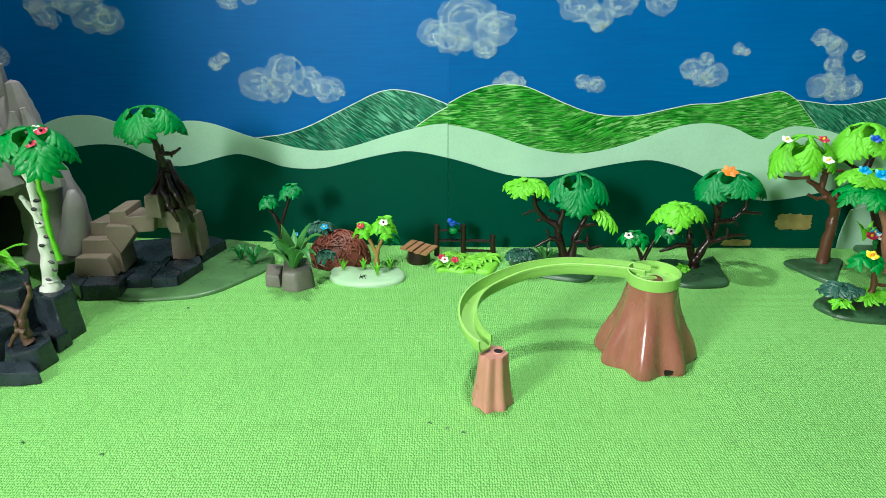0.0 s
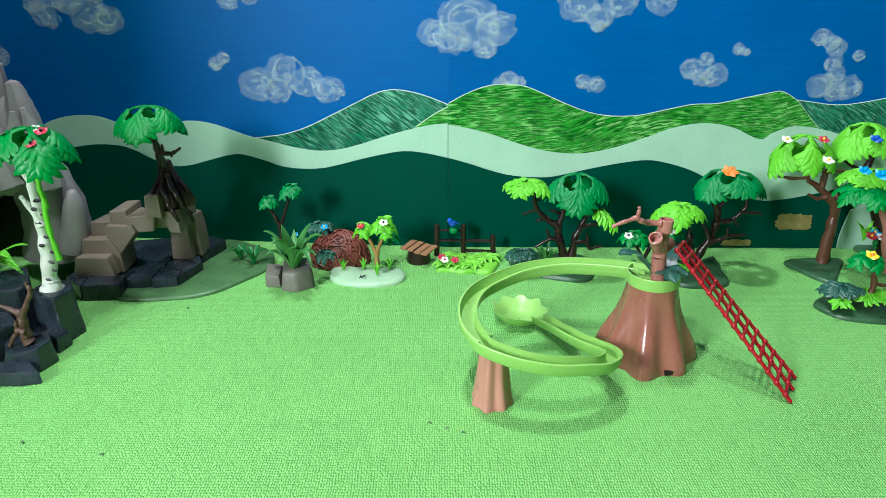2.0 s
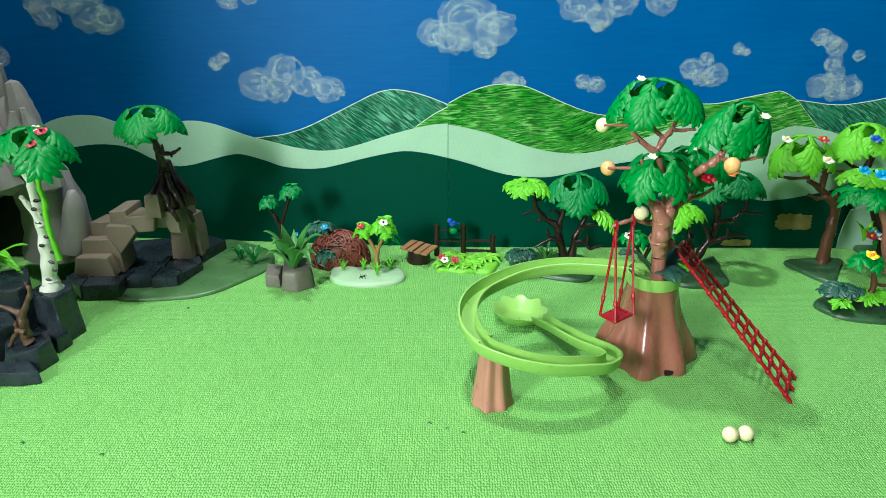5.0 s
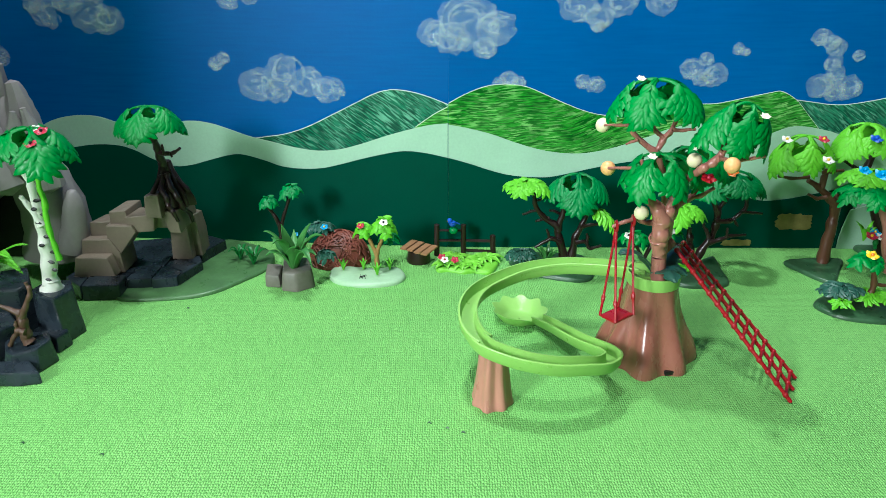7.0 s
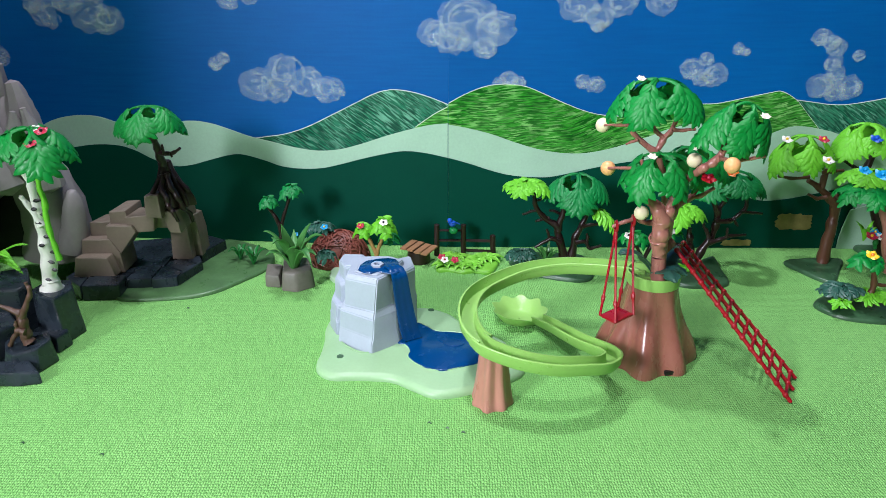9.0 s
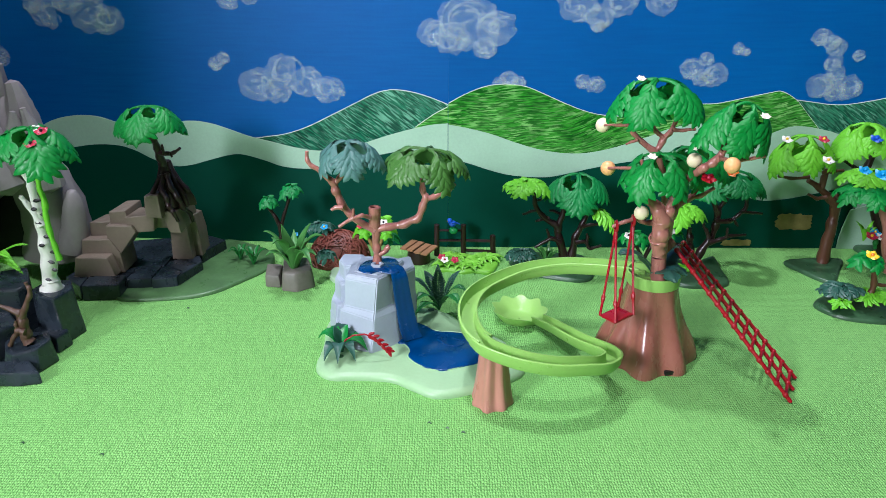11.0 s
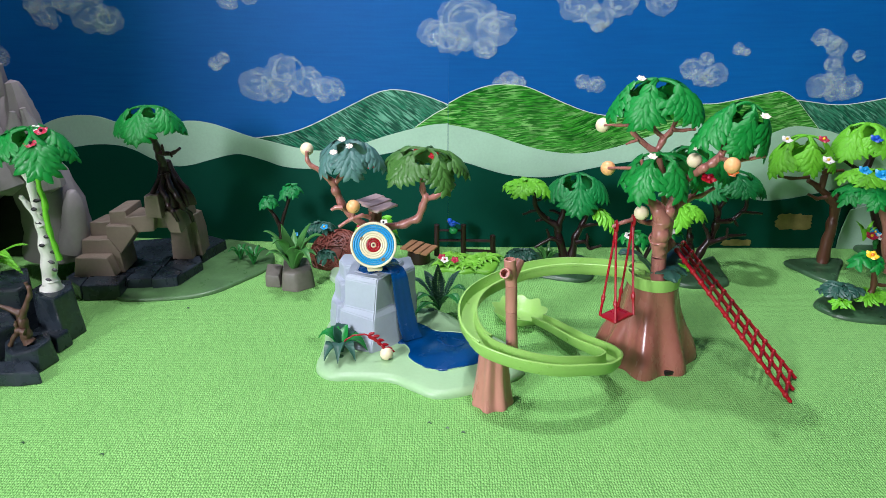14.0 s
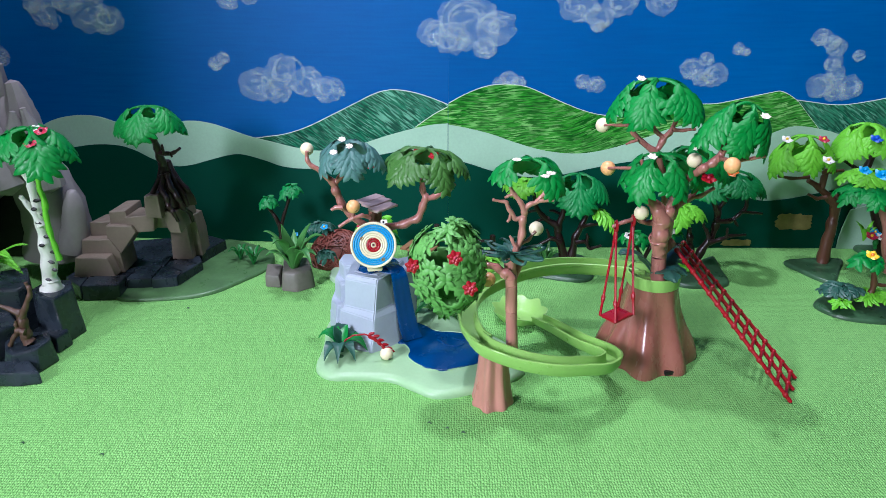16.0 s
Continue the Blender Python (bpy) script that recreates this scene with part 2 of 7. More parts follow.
def leaf(bm, p, ahead, up, length, width):
    """One plump moulded leaf with a raised midrib, lying on a surface."""
    side = ahead.cross(up).normalized()
    pts = [(0, 0, -0.06), (0.26, -0.46, -0.12), (0.26, 0.46, -0.12), (0.6, -0.47, -0.12), (0.6, 0.47, -0.12), (1, 0, -0.04), (0.28, 0, 0.15), (0.66, 0, 0.16), (0.85, -0.25, -0.1), (0.85, 0.25, -0.1)]
    v = [bm.verts.new(p + ahead * (x * length) + side * (y * width) + up * (z * width)) for x, y, z in pts]
    for f in ((0, 1, 6), (0, 6, 2), (1, 3, 7, 6), (6, 7, 4, 2), (3, 8, 7), (8, 5, 7), (7, 5, 9), (7, 9, 4)):
        bm.faces.new([v[i] for i in f])


def crown(bm, apex, R, h, lobes=6, seed=1, size=0.0112, aspect=0.85, lean=(0, 0), arc=360, start=0, hole=0.26, fill=0.95):
    """A dome of drooping sprays on thin ribs from one point: openings between the ribs, a herringbone of large leaves below."""
    rng = random.Random(seed)
    turn = Euler((radians(lean[0]), radians(lean[1]), 0)).to_matrix()
    apex = Vector(apex)
    span = radians(arc) / lobes
    open_top = hole > 0.15
    top = 1.2 if open_top else 1.12
    R, h = R * 0.98, h * (0.92 if open_top else 0.66)
    size *= 1 if open_top else 1.15
    rib0, rib1 = (0.14, 0.4 + 0.4 * hole) if open_top else (0.02, 0.08 + 0.5 * hole)
    first = radians(start) + (radians(-112) + (seed % 3 - 1) * 0.3 if arc == 360 else 0)

    def place(a, t, s, wide, reach, dip):
        ang = a + s * wide * span * 0.56
        th = t * top
        edge = s * s * wide
        r = R * reach * math.sin(th) / math.sin(top) * (1 - 0.05 * edge)
        z = -h * dip * (1 - math.cos(th)) / (1 - math.cos(top)) - 0.1 * h * edge * t * t
        bulge = 0.05 * R * (1 - edge) * math.sin(math.pi * min(1, t)) + 0.018 * R * math.sin(5 * s + a * 3 + 4 * t)
        return apex + turn @ Vector((r * math.cos(ang), aspect * r * math.sin(ang), z + bulge))

    for k in range(lobes):
        a = first + span * (k + 0.5) + rng.uniform(-0.12, 0.12)
        reach, dip = rng.uniform(0.86, 1.16), rng.uniform(0.7, 1.2)
        slim = rng.uniform(0.92, 1.12) * fill
        late = rng.uniform(-0.05, 0.05)

        def width(t):
            if open_top and t < rib0:
                return 0.95 - 2.2 * t
            if t < rib1 + late:
                return 0.26 if open_top else 0.4
            u = (t - rib1 - late) / (1 - rib1 - late)
            return max(0.08, 0.26 + slim * 0.86 * min(1, u * 6) * (1 if u < 0.25 else max(0.02, 1 - ((u - 0.25) / 0.75) ** 1.35)) - 0.2 * max(0, u - 0.6) / 0.4)

        def frame_at(t, s):
            p = place(a, t, s, width(t), reach, dip)
            dt = place(a, t + 0.03, s, width(t), reach, dip) - p
            ds = place(a, t, s + 0.05, max(0.2, width(t)), reach, dip) - place(a, t, s, max(0.2, width(t)), reach, dip)
            m = dt.cross(ds)
            m.normalize()
            if m.dot(p - apex + turn @ Vector((0, 0, h))) < 0:
                m = -m
            return p, m, dt.normalized()

        grid = []
        for i in range(19):
            t = 0.02 + 0.96 * i / 18
            grid.append([frame_at(t, -1 + 2 * j / 8)[:2] for j in range(9)])
        shell(bm, grid, 0.0018)
        t = 0.08 if not open_top else rib1 - 0.06
        row = 0
        while t < 1.0:
            w = (place(a, t, -1, width(t), reach, dip) - place(a, t, 1, width(t), reach, dip)).length
            half = max(0, round(w / 2 / (size * 0.5)))
            for i in range(-half, half + 1):
                s = 0 if half == 0 else (i + (0.25 if row % 2 else -0.25)) / half
                s = max(-1, min(1, s + rng.uniform(-0.06, 0.06)))
                tt = min(0.99, max(0.02, t + rng.uniform(-0.015, 0.015) - 0.03 * abs(s)))
                p, m, dt = frame_at(tt, s)
                across = place(a, tt, min(1, s + 0.1), 1, reach, dip) - place(a, tt, s - 0.1, 1, reach, dip)
                across = (across - dt * across.dot(dt)).normalized()
                out = (dt + across * (1.05 * s + (0.25 if s > 0 else -0.25) + rng.uniform(-0.15, 0.15)) + m * 0.1).normalized()
                k2 = size * rng.uniform(0.9, 1.2)
                up = (m - out * m.dot(out)).normalized()
                leaf(bm, p + m * 0.0003 - out * k2 * 0.45, out, up, k2 * 1.22, k2 * 0.62)
            t += size * 0.5 / (max(R, h) * 1.3)
            row += 1


def blade(bm, base, tip, rise, width, thick=0.001, fold=0.25, rows=7, teeth=0):
    """An arching strap leaf from base to tip that lifts by rise on the way."""
    base, tip = Vector(base), Vector(tip)
    ahead = tip - base
    side = ahead.cross(Vector((0, 0, 1)))
    side = side.normalized() if side.length > 1e-6 else Vector((1, 0, 0))
    grid = []
    for i in range(rows):
        t = i / (rows - 1)
        p = base + ahead * t + Vector((0, 0, rise * 4 * t * (1 - t)))
        tan = (ahead + Vector((0, 0, rise * 4 * (1 - 2 * t)))).normalized()
        m = side.cross(tan).normalized()
        w = width * (0.35 + 1.3 * t if t < 0.5 else 2 * (1.001 - t)) * (1 if not teeth else (1 if i % 2 else 0.55) if teeth == 1 else 0.68 + 0.36 * abs(math.sin(math.pi * 3.5 * t)) ** 0.5)
        grid.append([(p + side * (w * s) + m * (abs(s) * w * fold), m) for s in (-1, -0.5, 0, 0.5, 1)])
    shell(bm, grid, thick)


def flower(bm, centre, r, up=(0, -0.4, 1), petals=5, seed=0):
    """A little moulded blossom with cupped petals."""
    centre, up = Vector(centre), Vector(up).normalized()
    a = up.orthogonal().normalized()
    b = up.cross(a)
    for k in range(petals):
        ang = math.tau * k / petals + seed
        d = a * math.cos(ang) + b * math.sin(ang)
        leaf(bm, centre + d * r * 0.1, (d + up * (0.15 + 0.2 * (k % 2) * (petals > 8))).normalized(), up, r * (1 - 0.12 * (k % 2) * (petals > 8)), r * max(4.9 / petals, 0.66))


def ball(bm, centre, r, seg=12, squash=1.0, rough=0.0, seed=0):
    m = Matrix.Translation(centre) @ Matrix.Diagonal((r, r, r * squash, 1))
    made = bmesh.ops.create_uvsphere(bm, u_segments=seg, v_segments=max(5, seg * 2 // 3), radius=1, matrix=m)
    if rough:
        for v in made["verts"]:
            d = v.co - Vector(centre)
            v.co += d * rough * noise.noise(v.co * (1.2 / r) + Vector((seed, 0, 0)))


def lump(bm, foot, z0, z1, top=0.8, jitter=0.0, seed=0, bevel=0.003, shift=(0, 0), tilt=0.0):
    """A chiselled block on a polygon footprint that narrows upwards."""
    rng = random.Random(seed)
    cx, cy = sum(p[0] for p in foot) / len(foot), sum(p[1] for p in foot) / len(foot)
    sub = bmesh.new()
    low = [sub.verts.new((x, y, z0)) for x, y in foot]
    high = [sub.verts.new((cx + (x - cx) * top + shift[0] + rng.uniform(-jitter, jitter), cy + (y - cy) * top + shift[1] + rng.uniform(-jitter, jitter),
                           z1 + tilt * (x - cx) + rng.uniform(-jitter, jitter))) for x, y in foot]
    bridge(sub, low, high)
    sub.faces.new(list(reversed(low)))
    sub.faces.new(high)
    if bevel:
        bmesh.ops.bevel(sub, geom=[e for e in sub.edges if e.calc_length() > 2.2 * bevel], offset=bevel, segments=2, affect="EDGES", profile=0.6)
    merge(bm, sub)


def merge(bm, sub):
    seen = {}
    for v in sub.verts:
        seen[v] = bm.verts.new(v.co)
    for f in sub.faces:
        try:
            bm.faces.new([seen[v] for v in f.verts])
        except ValueError:
            pass
    sub.free()


def box(bm, centre, size, turn=(0, 0, 0), bevel=0.0008, taper=1.0):
    sub = bmesh.new()
    bmesh.ops.create_cube(sub, size=1)
    for v in sub.verts:
        k = taper if v.co.z > 0 else 1
        v.co = Vector((v.co.x * size[0] * k, v.co.y * size[1] * k, v.co.z * size[2]))
    if bevel:
        bmesh.ops.bevel(sub, geom=sub.edges[:], offset=bevel, segments=2, affect="EDGES")
    m = Matrix.Translation(centre) @ Euler([radians(a) for a in turn]).to_matrix().to_4x4()
    bmesh.ops.transform(sub, matrix=m, verts=sub.verts)
    merge(bm, sub)


def plate(bm, outline, z0, z1, rim=0.004, steps=5, smooth=True):
    """A flat moulded slab with a rounded rim on a closed outline."""
    line = [Vector(p) for p in (catmull(outline, steps, True) if smooth else outline)]
    n = len(line)
    area = sum(line[i].x * line[(i + 1) % n].y - line[(i + 1) % n].x * line[i].y for i in range(n))
    inward = []
    for i in range(n):
        t = (line[(i + 1) % n] - line[i - 1]).normalized()
        inward.append(Vector((-t.y, t.x)) * (1 if area > 0 else -1))
    rings = []
    for off, z in ((0, z0), (0, z0 + (z1 - z0) * 0.35), (rim * 0.3, z0 + (z1 - z0) * 0.78), (rim, z1)):
        rings.append([bm.verts.new((*(line[i] + inward[i] * off), z)) for i in range(n)])
    for a, b in zip(rings, rings[1:]):
        bridge(bm, a, b)
    for ring in (rings[0], rings[-1]):
        edges = [bm.edges.get((ring[i], ring[(i + 1) % n])) for i in range(n)]
        bmesh.ops.triangle_fill(bm, edges=edges, use_beauty=True)


def lathe(bm, centre, rings, sides=40):
    """rings: (z, radius, lobes depth, phase) from bottom to top; closed at both ends."""
    made = []
    for z, r, depth, phase, lobes in rings:
        made.append([bm.verts.new((centre[0] + rr * math.cos(a), centre[1] + rr * math.sin(a), centre[2] + z))
                     for a in (math.tau * k / sides for k in range(sides))
                     for rr in [r * (1 + depth * math.cos(lobes * a + phase) + depth * 0.4 * math.cos((lobes - 3) * a + 2 * phase))]])
        if len(made) > 1:
            bridge(bm, made[-2], made[-1])
    bm.faces.new(made[-1])
    bm.faces.new(list(reversed(made[0])))


def pipe(bm, start, end, r0, r1, wall=0.003, deep=0.012, sides=16):
    """A stub with an open, hollow end."""
    start, end = Vector(start), Vector(end)
    d = (end - start).normalized()
    a = d.orthogonal().normalized()
    b = d.cross(a)
    rings = [[bm.verts.new(p + (a * math.cos(math.tau * k / sides) + b * math.sin(math.tau * k / sides)) * r) for k in range(sides)]
             for p, r in ((start, r0), (start.lerp(end, 0.5), (r0 + r1) / 2), (end - d * 0.0006, r1), (end, r1 - 0.0008), (end, r1 - wall), (end - d * deep, r1 - wall * 1.2))]
    for p, q in zip(rings, rings[1:]):
        bridge(bm, p, q)
    bm.faces.new(rings[0])
    bm.faces.new(rings[-1])


def limbs(*lists, sides=8):
    """Knotty limbs: each swells at its joints and kinks a little between them."""
    bm = bmesh.new()
    rng = random.Random(len(lists) * 7 + 3)
    for pts in lists:
        line = []
        for p, q in zip(pts, pts[1:]):
            line.append((*p[:3], p[3] * rng.uniform(0.84, 0.98)))
            mid = [(a + b) / 2 for a, b in zip(p, q)]
            kink = mid[3] * 0.22
            line.append((mid[0] + rng.uniform(-kink, kink), mid[1] + rng.uniform(-kink, kink), mid[2] + rng.uniform(-kink, kink), mid[3] * rng.uniform(0.68, 0.8)))
        tube(bm, line + [(*pts[-1][:3], pts[-1][3] * 0.84)], sides)
    return bm


def frond(bm, base, tip, rise, width, n=15):
    """A fern frond: a rib with pairs of leaflets."""
    base, tip = Vector(base), Vector(tip)
    ahead = tip - base
    side = ahead.cross(Vector((0, 0, 1)))
    side = side.normalized() if side.length > 1e-5 else Vector((1, 0, 0))
    at = lambda t: base + ahead * t + Vector((0, 0, rise * 4 * t * (1 - t)))
    tube(bm, [(*at(t), 0.0009 * (1.2 - t)) for t in (0, 0.25, 0.5, 0.75, 1)], 5, 2, 0)
    for k in range(n):
        t = 0.14 + 0.86 * k / (n - 1)
        p, d = at(t), (at(min(1, t + 0.05)) - at(t - 0.05)).normalized()
        up = side.cross(d).normalized()
        up = up if up.z > 0 or abs(up.z) < 0.2 else -up
        w = width * (0.45 + 1.1 * t if t < 0.5 else 2.0 * (1.06 - t))
        for s in (-1, 1):
            leaf(bm, p, (side * s + d * 0.45).normalized(), up, w, ahead.length / n * 1.15)


def lobed_leaf(bm, base, tip, width, rise, cup=0.2):
    """A broad leaf with rounded lobes that arches from base to tip."""
    base, tip = Vector(base), Vector(tip)
    ahead = tip - base
    flat = Vector((ahead.x, ahead.y, 0))
    side = Vector((-flat.y, flat.x, 0)).normalized()
    at = lambda t: base + ahead * t + Vector((0, 0, rise * 4 * t * (1 - t)))
    grid = []
    for i in range(37):
        t = i / 36
        d = (at(min(1, t + 0.03)) - at(max(0, t - 0.03))).normalized()
        m = d.cross(side)
        m = m.normalized() if m.z > 0 else -m.normalized()
        w = width * max(0.05, math.sin(math.pi * (0.06 + 0.9 * t))) ** 0.6 * (0.78 + 0.22 * math.cos(math.tau * (3.4 * t + 0.1)))
        w = max(w, 0.0012) if t > 0.12 else 0.0022
        grid.append([(at(t) + side * (w * s) - m * (cup * w * s * s) + m * 0.0007 * math.cos(6 * s) , m) for s in (-1, -0.66, -0.33, 0, 0.33, 0.66, 1)])
    shell(bm, grid, 0.0014)


def crown_bm(*a, **k):
    bm = bmesh.new()
    crown(bm, *a, **k)
    return bm


def blossom(parent, name, centre, r, material, up=(0, -0.5, 1), petals=5, heart="yellow"):
    """A blossom of petals and a heart, under its thing."""
    bm = bmesh.new()
    flower(bm, centre, r, up, petals)
    if petals > 5:
        flower(bm, Vector(centre) + Vector(up).normalized() * r * 0.14, r * 0.68, up, petals - 1, 0.4)
    p = part(name, bm, material, parent, "cream white blossom" if material == "petal" else "%s blossom" % material.replace("_", " "))
    bm = bmesh.new()
    ball(bm, Vector(centre) + Vector(up).normalized() * r * 0.15, r * 0.26, 8)
    part("heart", bm, heart, p)
    return p


def bush(bm, centre, radii, n, size, gaps, seed=1):
    """A hollow round bush: a shell with openings, covered by flat rosettes of broad pointed leaves."""
    rng = random.Random(seed)
    centre = Vector(centre)

    def at(d, k=1.0):
        k *= 1 + 0.3 * noise.noise(d * 1.7 + Vector((seed, 0, 0)))
        return centre + Vector((d.x * radii[0], d.y * radii[1], d.z * radii[2])) * k

    def bare(d, grow=0.0):
        return any(d.dot(Vector(g).normalized()) > c + grow for g, c in gaps)

    core = bmesh.new()
    ball(core, (0, 0, 0), 1, 40)
    bmesh.ops.delete(core, geom=[f for f in core.faces if bare(f.calc_center_median().normalized())], context="FACES")
    outer = {v: bm.verts.new(at(v.co.normalized(), 0.97)) for v in core.verts}
    inner = {v: bm.verts.new(at(v.co.normalized(), 0.91)) for v in core.verts}
    for f in core.faces:
        bm.faces.new([outer[v] for v in f.verts])
        bm.faces.new([inner[v] for v in reversed(f.verts)])
    for e in core.edges:
        if len(e.link_faces) == 1:
            p, q = e.verts
            bm.faces.new((outer[p], outer[q], inner[q], inner[p]))
    core.free()
    for k in range(n):
        z = 1 - 2 * (k + 0.5) / n
        a = k * 2.39996 + rng.uniform(-0.2, 0.2)
        d = Vector((math.sqrt(1 - z * z) * math.cos(a), math.sqrt(1 - z * z) * math.sin(a), z))
        if bare(d, -0.012):
            continue
        p = at(d)
        u = Vector((d.x / radii[0], d.y / radii[1], d.z / radii[2])).normalized()
        s = (Vector((0, 0, -1)) - u * -u.z)
        s = s.normalized() if s.length > 0.05 else u.orthogonal().normalized()
        w = u.cross(s)
        for m, reach, lift in ((7, 1.0, -0.06), (4, 0.66, 0.1)):
            for j in range(m):
                b = math.tau * (j + rng.uniform(-0.2, 0.2)) / m + reach
                out = (s * math.cos(b) + w * math.sin(b) + u * lift).normalized()
                up = (u - out * u.dot(out)).normalized()
                grow = reach * (1.15 if math.cos(b) > 0 else 0.85)
                leaf(bm, p + u * size * (0.03 + 0.1 * (m == 4)), out, up, size * grow * rng.uniform(0.9, 1.15), size * 0.42)


# ---- the setting: mat, painted board, paper hills, room ----


def sheet(name, pts, z0, material, thick=0.0012, label="", steps=6, smooth=True, kind="structure", category="paper hill"):
    """A cut paper sheet that hangs from the line pts down to z0."""
    line = [Vector(p) for p in (catmull(pts, steps) if smooth else pts)]
    bm = bmesh.new()
    rows = []
    for p in line:
        rows.append([bm.verts.new(p + Vector((0, y, 0))) for y in (0, thick)] + [bm.verts.new((p.x, p.y + y, z0)) for y in (thick, 0)])
    for a, b in zip(rows, rows[1:]):
        bridge(bm, a, b)
    bm.faces.new(rows[0])
    bm.faces.new(list(reversed(rows[-1])))
    return tagged(part(name, bm, material, None, smooth=False), label, category, kind=kind)


def slab(name, centre, size, material, label, category="wall", bevel=0):
    bm = bmesh.new()
    box(bm, centre, size, bevel=bevel)
    return tagged(part(name, bm, material, None, smooth=False), label, category, kind="structure")


slab("floor", (0, -0.35, -0.012), (3.4, 3.3, 0.024), "carpet", "bright green woven mat covering the whole base", "mat")
slab("wall_left", (-1.72, -0.35, 1.1), (0.04, 3.4, 2.2), "room", "plain grey painted side wall")
slab("wall_right", (1.72, -0.35, 1.1), (0.04, 3.4, 2.2), "room", "plain grey painted side wall")
slab("wall_front", (0, 1.36, 1.1), (3.4, 0.04, 2.2), "room", "plain grey wall behind the painted board")
slab("ceiling", (0, -0.35, 2.22), (3.5, 3.5, 0.04), "room", "plain grey ceiling", "ceiling")
for name, c, s in (("wall_back_low", (0, -2.02, 0.45), (3.4, 0.04, 0.9)), ("wall_back_high", (0, -2.02, 2.1), (3.4, 0.04, 0.2)),
                   ("wall_back_left", (-1.1, -2.02, 1.45), (1.2, 0.04, 1.1)), ("wall_back_right", (1.4, -2.02, 1.45), (0.6, 0.04, 1.1))):
    slab(name, c, s, "room", "plain grey wall round a window")


# Added out of view: keeps the window light off the back left corner.
slab("side_panel", (-0.87, 0.69, 0.55), (0.012, 1.06, 1.1), "room", "plain grey panel added out of view to shade the back left corner")


def board(name, a, b, height):
    """A panel of the painted backdrop between two ground points."""
    a, b = Vector(a), Vector(b)
    d = (b - a).normalized()
    back = Vector((-d.y, d.x)) * 0.008
    bm = bmesh.new()
    low = [bm.verts.new((*p, 0)) for p in (a, b, b + back, a + back)]
    high = [bm.verts.new((*p, height)) for p in (a, b, b + back, a + back)]
    bridge(bm, low, high)
    bm.faces.new(low)
    bm.faces.new(list(reversed(high)))
    return tagged(part(name, bm, "sky", None, smooth=False), "blue painted sky panel standing behind the toys", "backdrop", kind="structure")


board("backdrop_west", (-1.5, 1.2223), (0.0089, 1.104), 0.62)
board("backdrop_east", (0.0091, 1.104), (1.6, 1.0913), 0.62)

TEAL_W = [(-0.32, 1.1268, 0.1786), (-0.2912, 1.1245, 0.1829), (-0.2577, 1.1219, 0.1882), (-0.2193, 1.1189, 0.201), (-0.1762, 1.1155, 0.2219), (-0.1387, 1.1126, 0.2406), (-0.1109, 1.1104, 0.2544), (-0.0837, 1.1083, 0.2618), (-0.0525, 1.1058, 0.2596), (-0.0214, 1.1034, 0.2512), (0.0076, 1.1011, 0.2401)]
GREEN_W = [(-0.0444, 1.1037, 0.2035), (-0.0288, 1.1025, 0.2147), (-0.0125, 1.1012, 0.2258), (0.0076, 1.0996, 0.2368)]
GREEN_E = [(0.0085, 1.101, 0.2419), (0.0363, 1.1008, 0.2569), (0.0671, 1.1005, 0.2684), (0.0978, 1.1003, 0.2719), (0.1288, 1.1, 0.2684), (0.1603, 1.0998, 0.2562), (0.1923, 1.0995, 0.2422), (0.2289, 1.0992, 0.2289), (0.2651, 1.0989, 0.2226), (0.3097, 1.0986, 0.2236), (0.3533, 1.0982, 0.2326), (0.3922, 1.0979, 0.2407), (0.4318, 1.0976, 0.2425), (0.4746, 1.0973, 0.2514), (0.5129, 1.097, 0.2594), (0.5302, 1.0968, 0.2611), (0.5547, 1.0966, 0.248), (0.5768, 1.0965, 0.2258), (0.5996, 1.0963, 0.2015)]
TEAL_E = [(0.5415, 1.0975, 0.2496), (0.5823, 1.0972, 0.2444), (0.6096, 1.097, 0.2409), (0.6361, 1.0968, 0.2409), (0.666, 1.0965, 0.2454), (0.6939, 1.0963, 0.2507), (0.7376, 1.096, 0.2587), (0.8087, 1.0954, 0.2553)]
PALE_W = [(-0.8343, 1.1641, 0.1549), (-0.7701, 1.159, 0.1679), (-0.6847, 1.1524, 0.1907), (-0.652, 1.1498, 0.2046), (-0.626, 1.1478, 0.2116), (-0.5962, 1.1454, 0.2149), (-0.5676, 1.1432, 0.2126), (-0.5402, 1.141, 0.2046), (-0.5028, 1.1381, 0.1977), (-0.4635, 1.135, 0.2031), (-0.415, 1.1312, 0.2085), (-0.3823, 1.1286, 0.2054), (-0.3549, 1.1265, 0.1975), (-0.3185, 1.1237, 0.185), (-0.2817, 1.1208, 0.1763), (-0.2447, 1.1179, 0.1676), (-0.2075, 1.115, 0.1626), (-0.1699, 1.112, 0.1653), (-0.1322, 1.109, 0.1754), (-0.0948, 1.1061, 0.1882), (-0.058, 1.1032, 0.199), (-0.0216, 1.1004, 0.2079), (0.0076, 1.0981, 0.2111)]
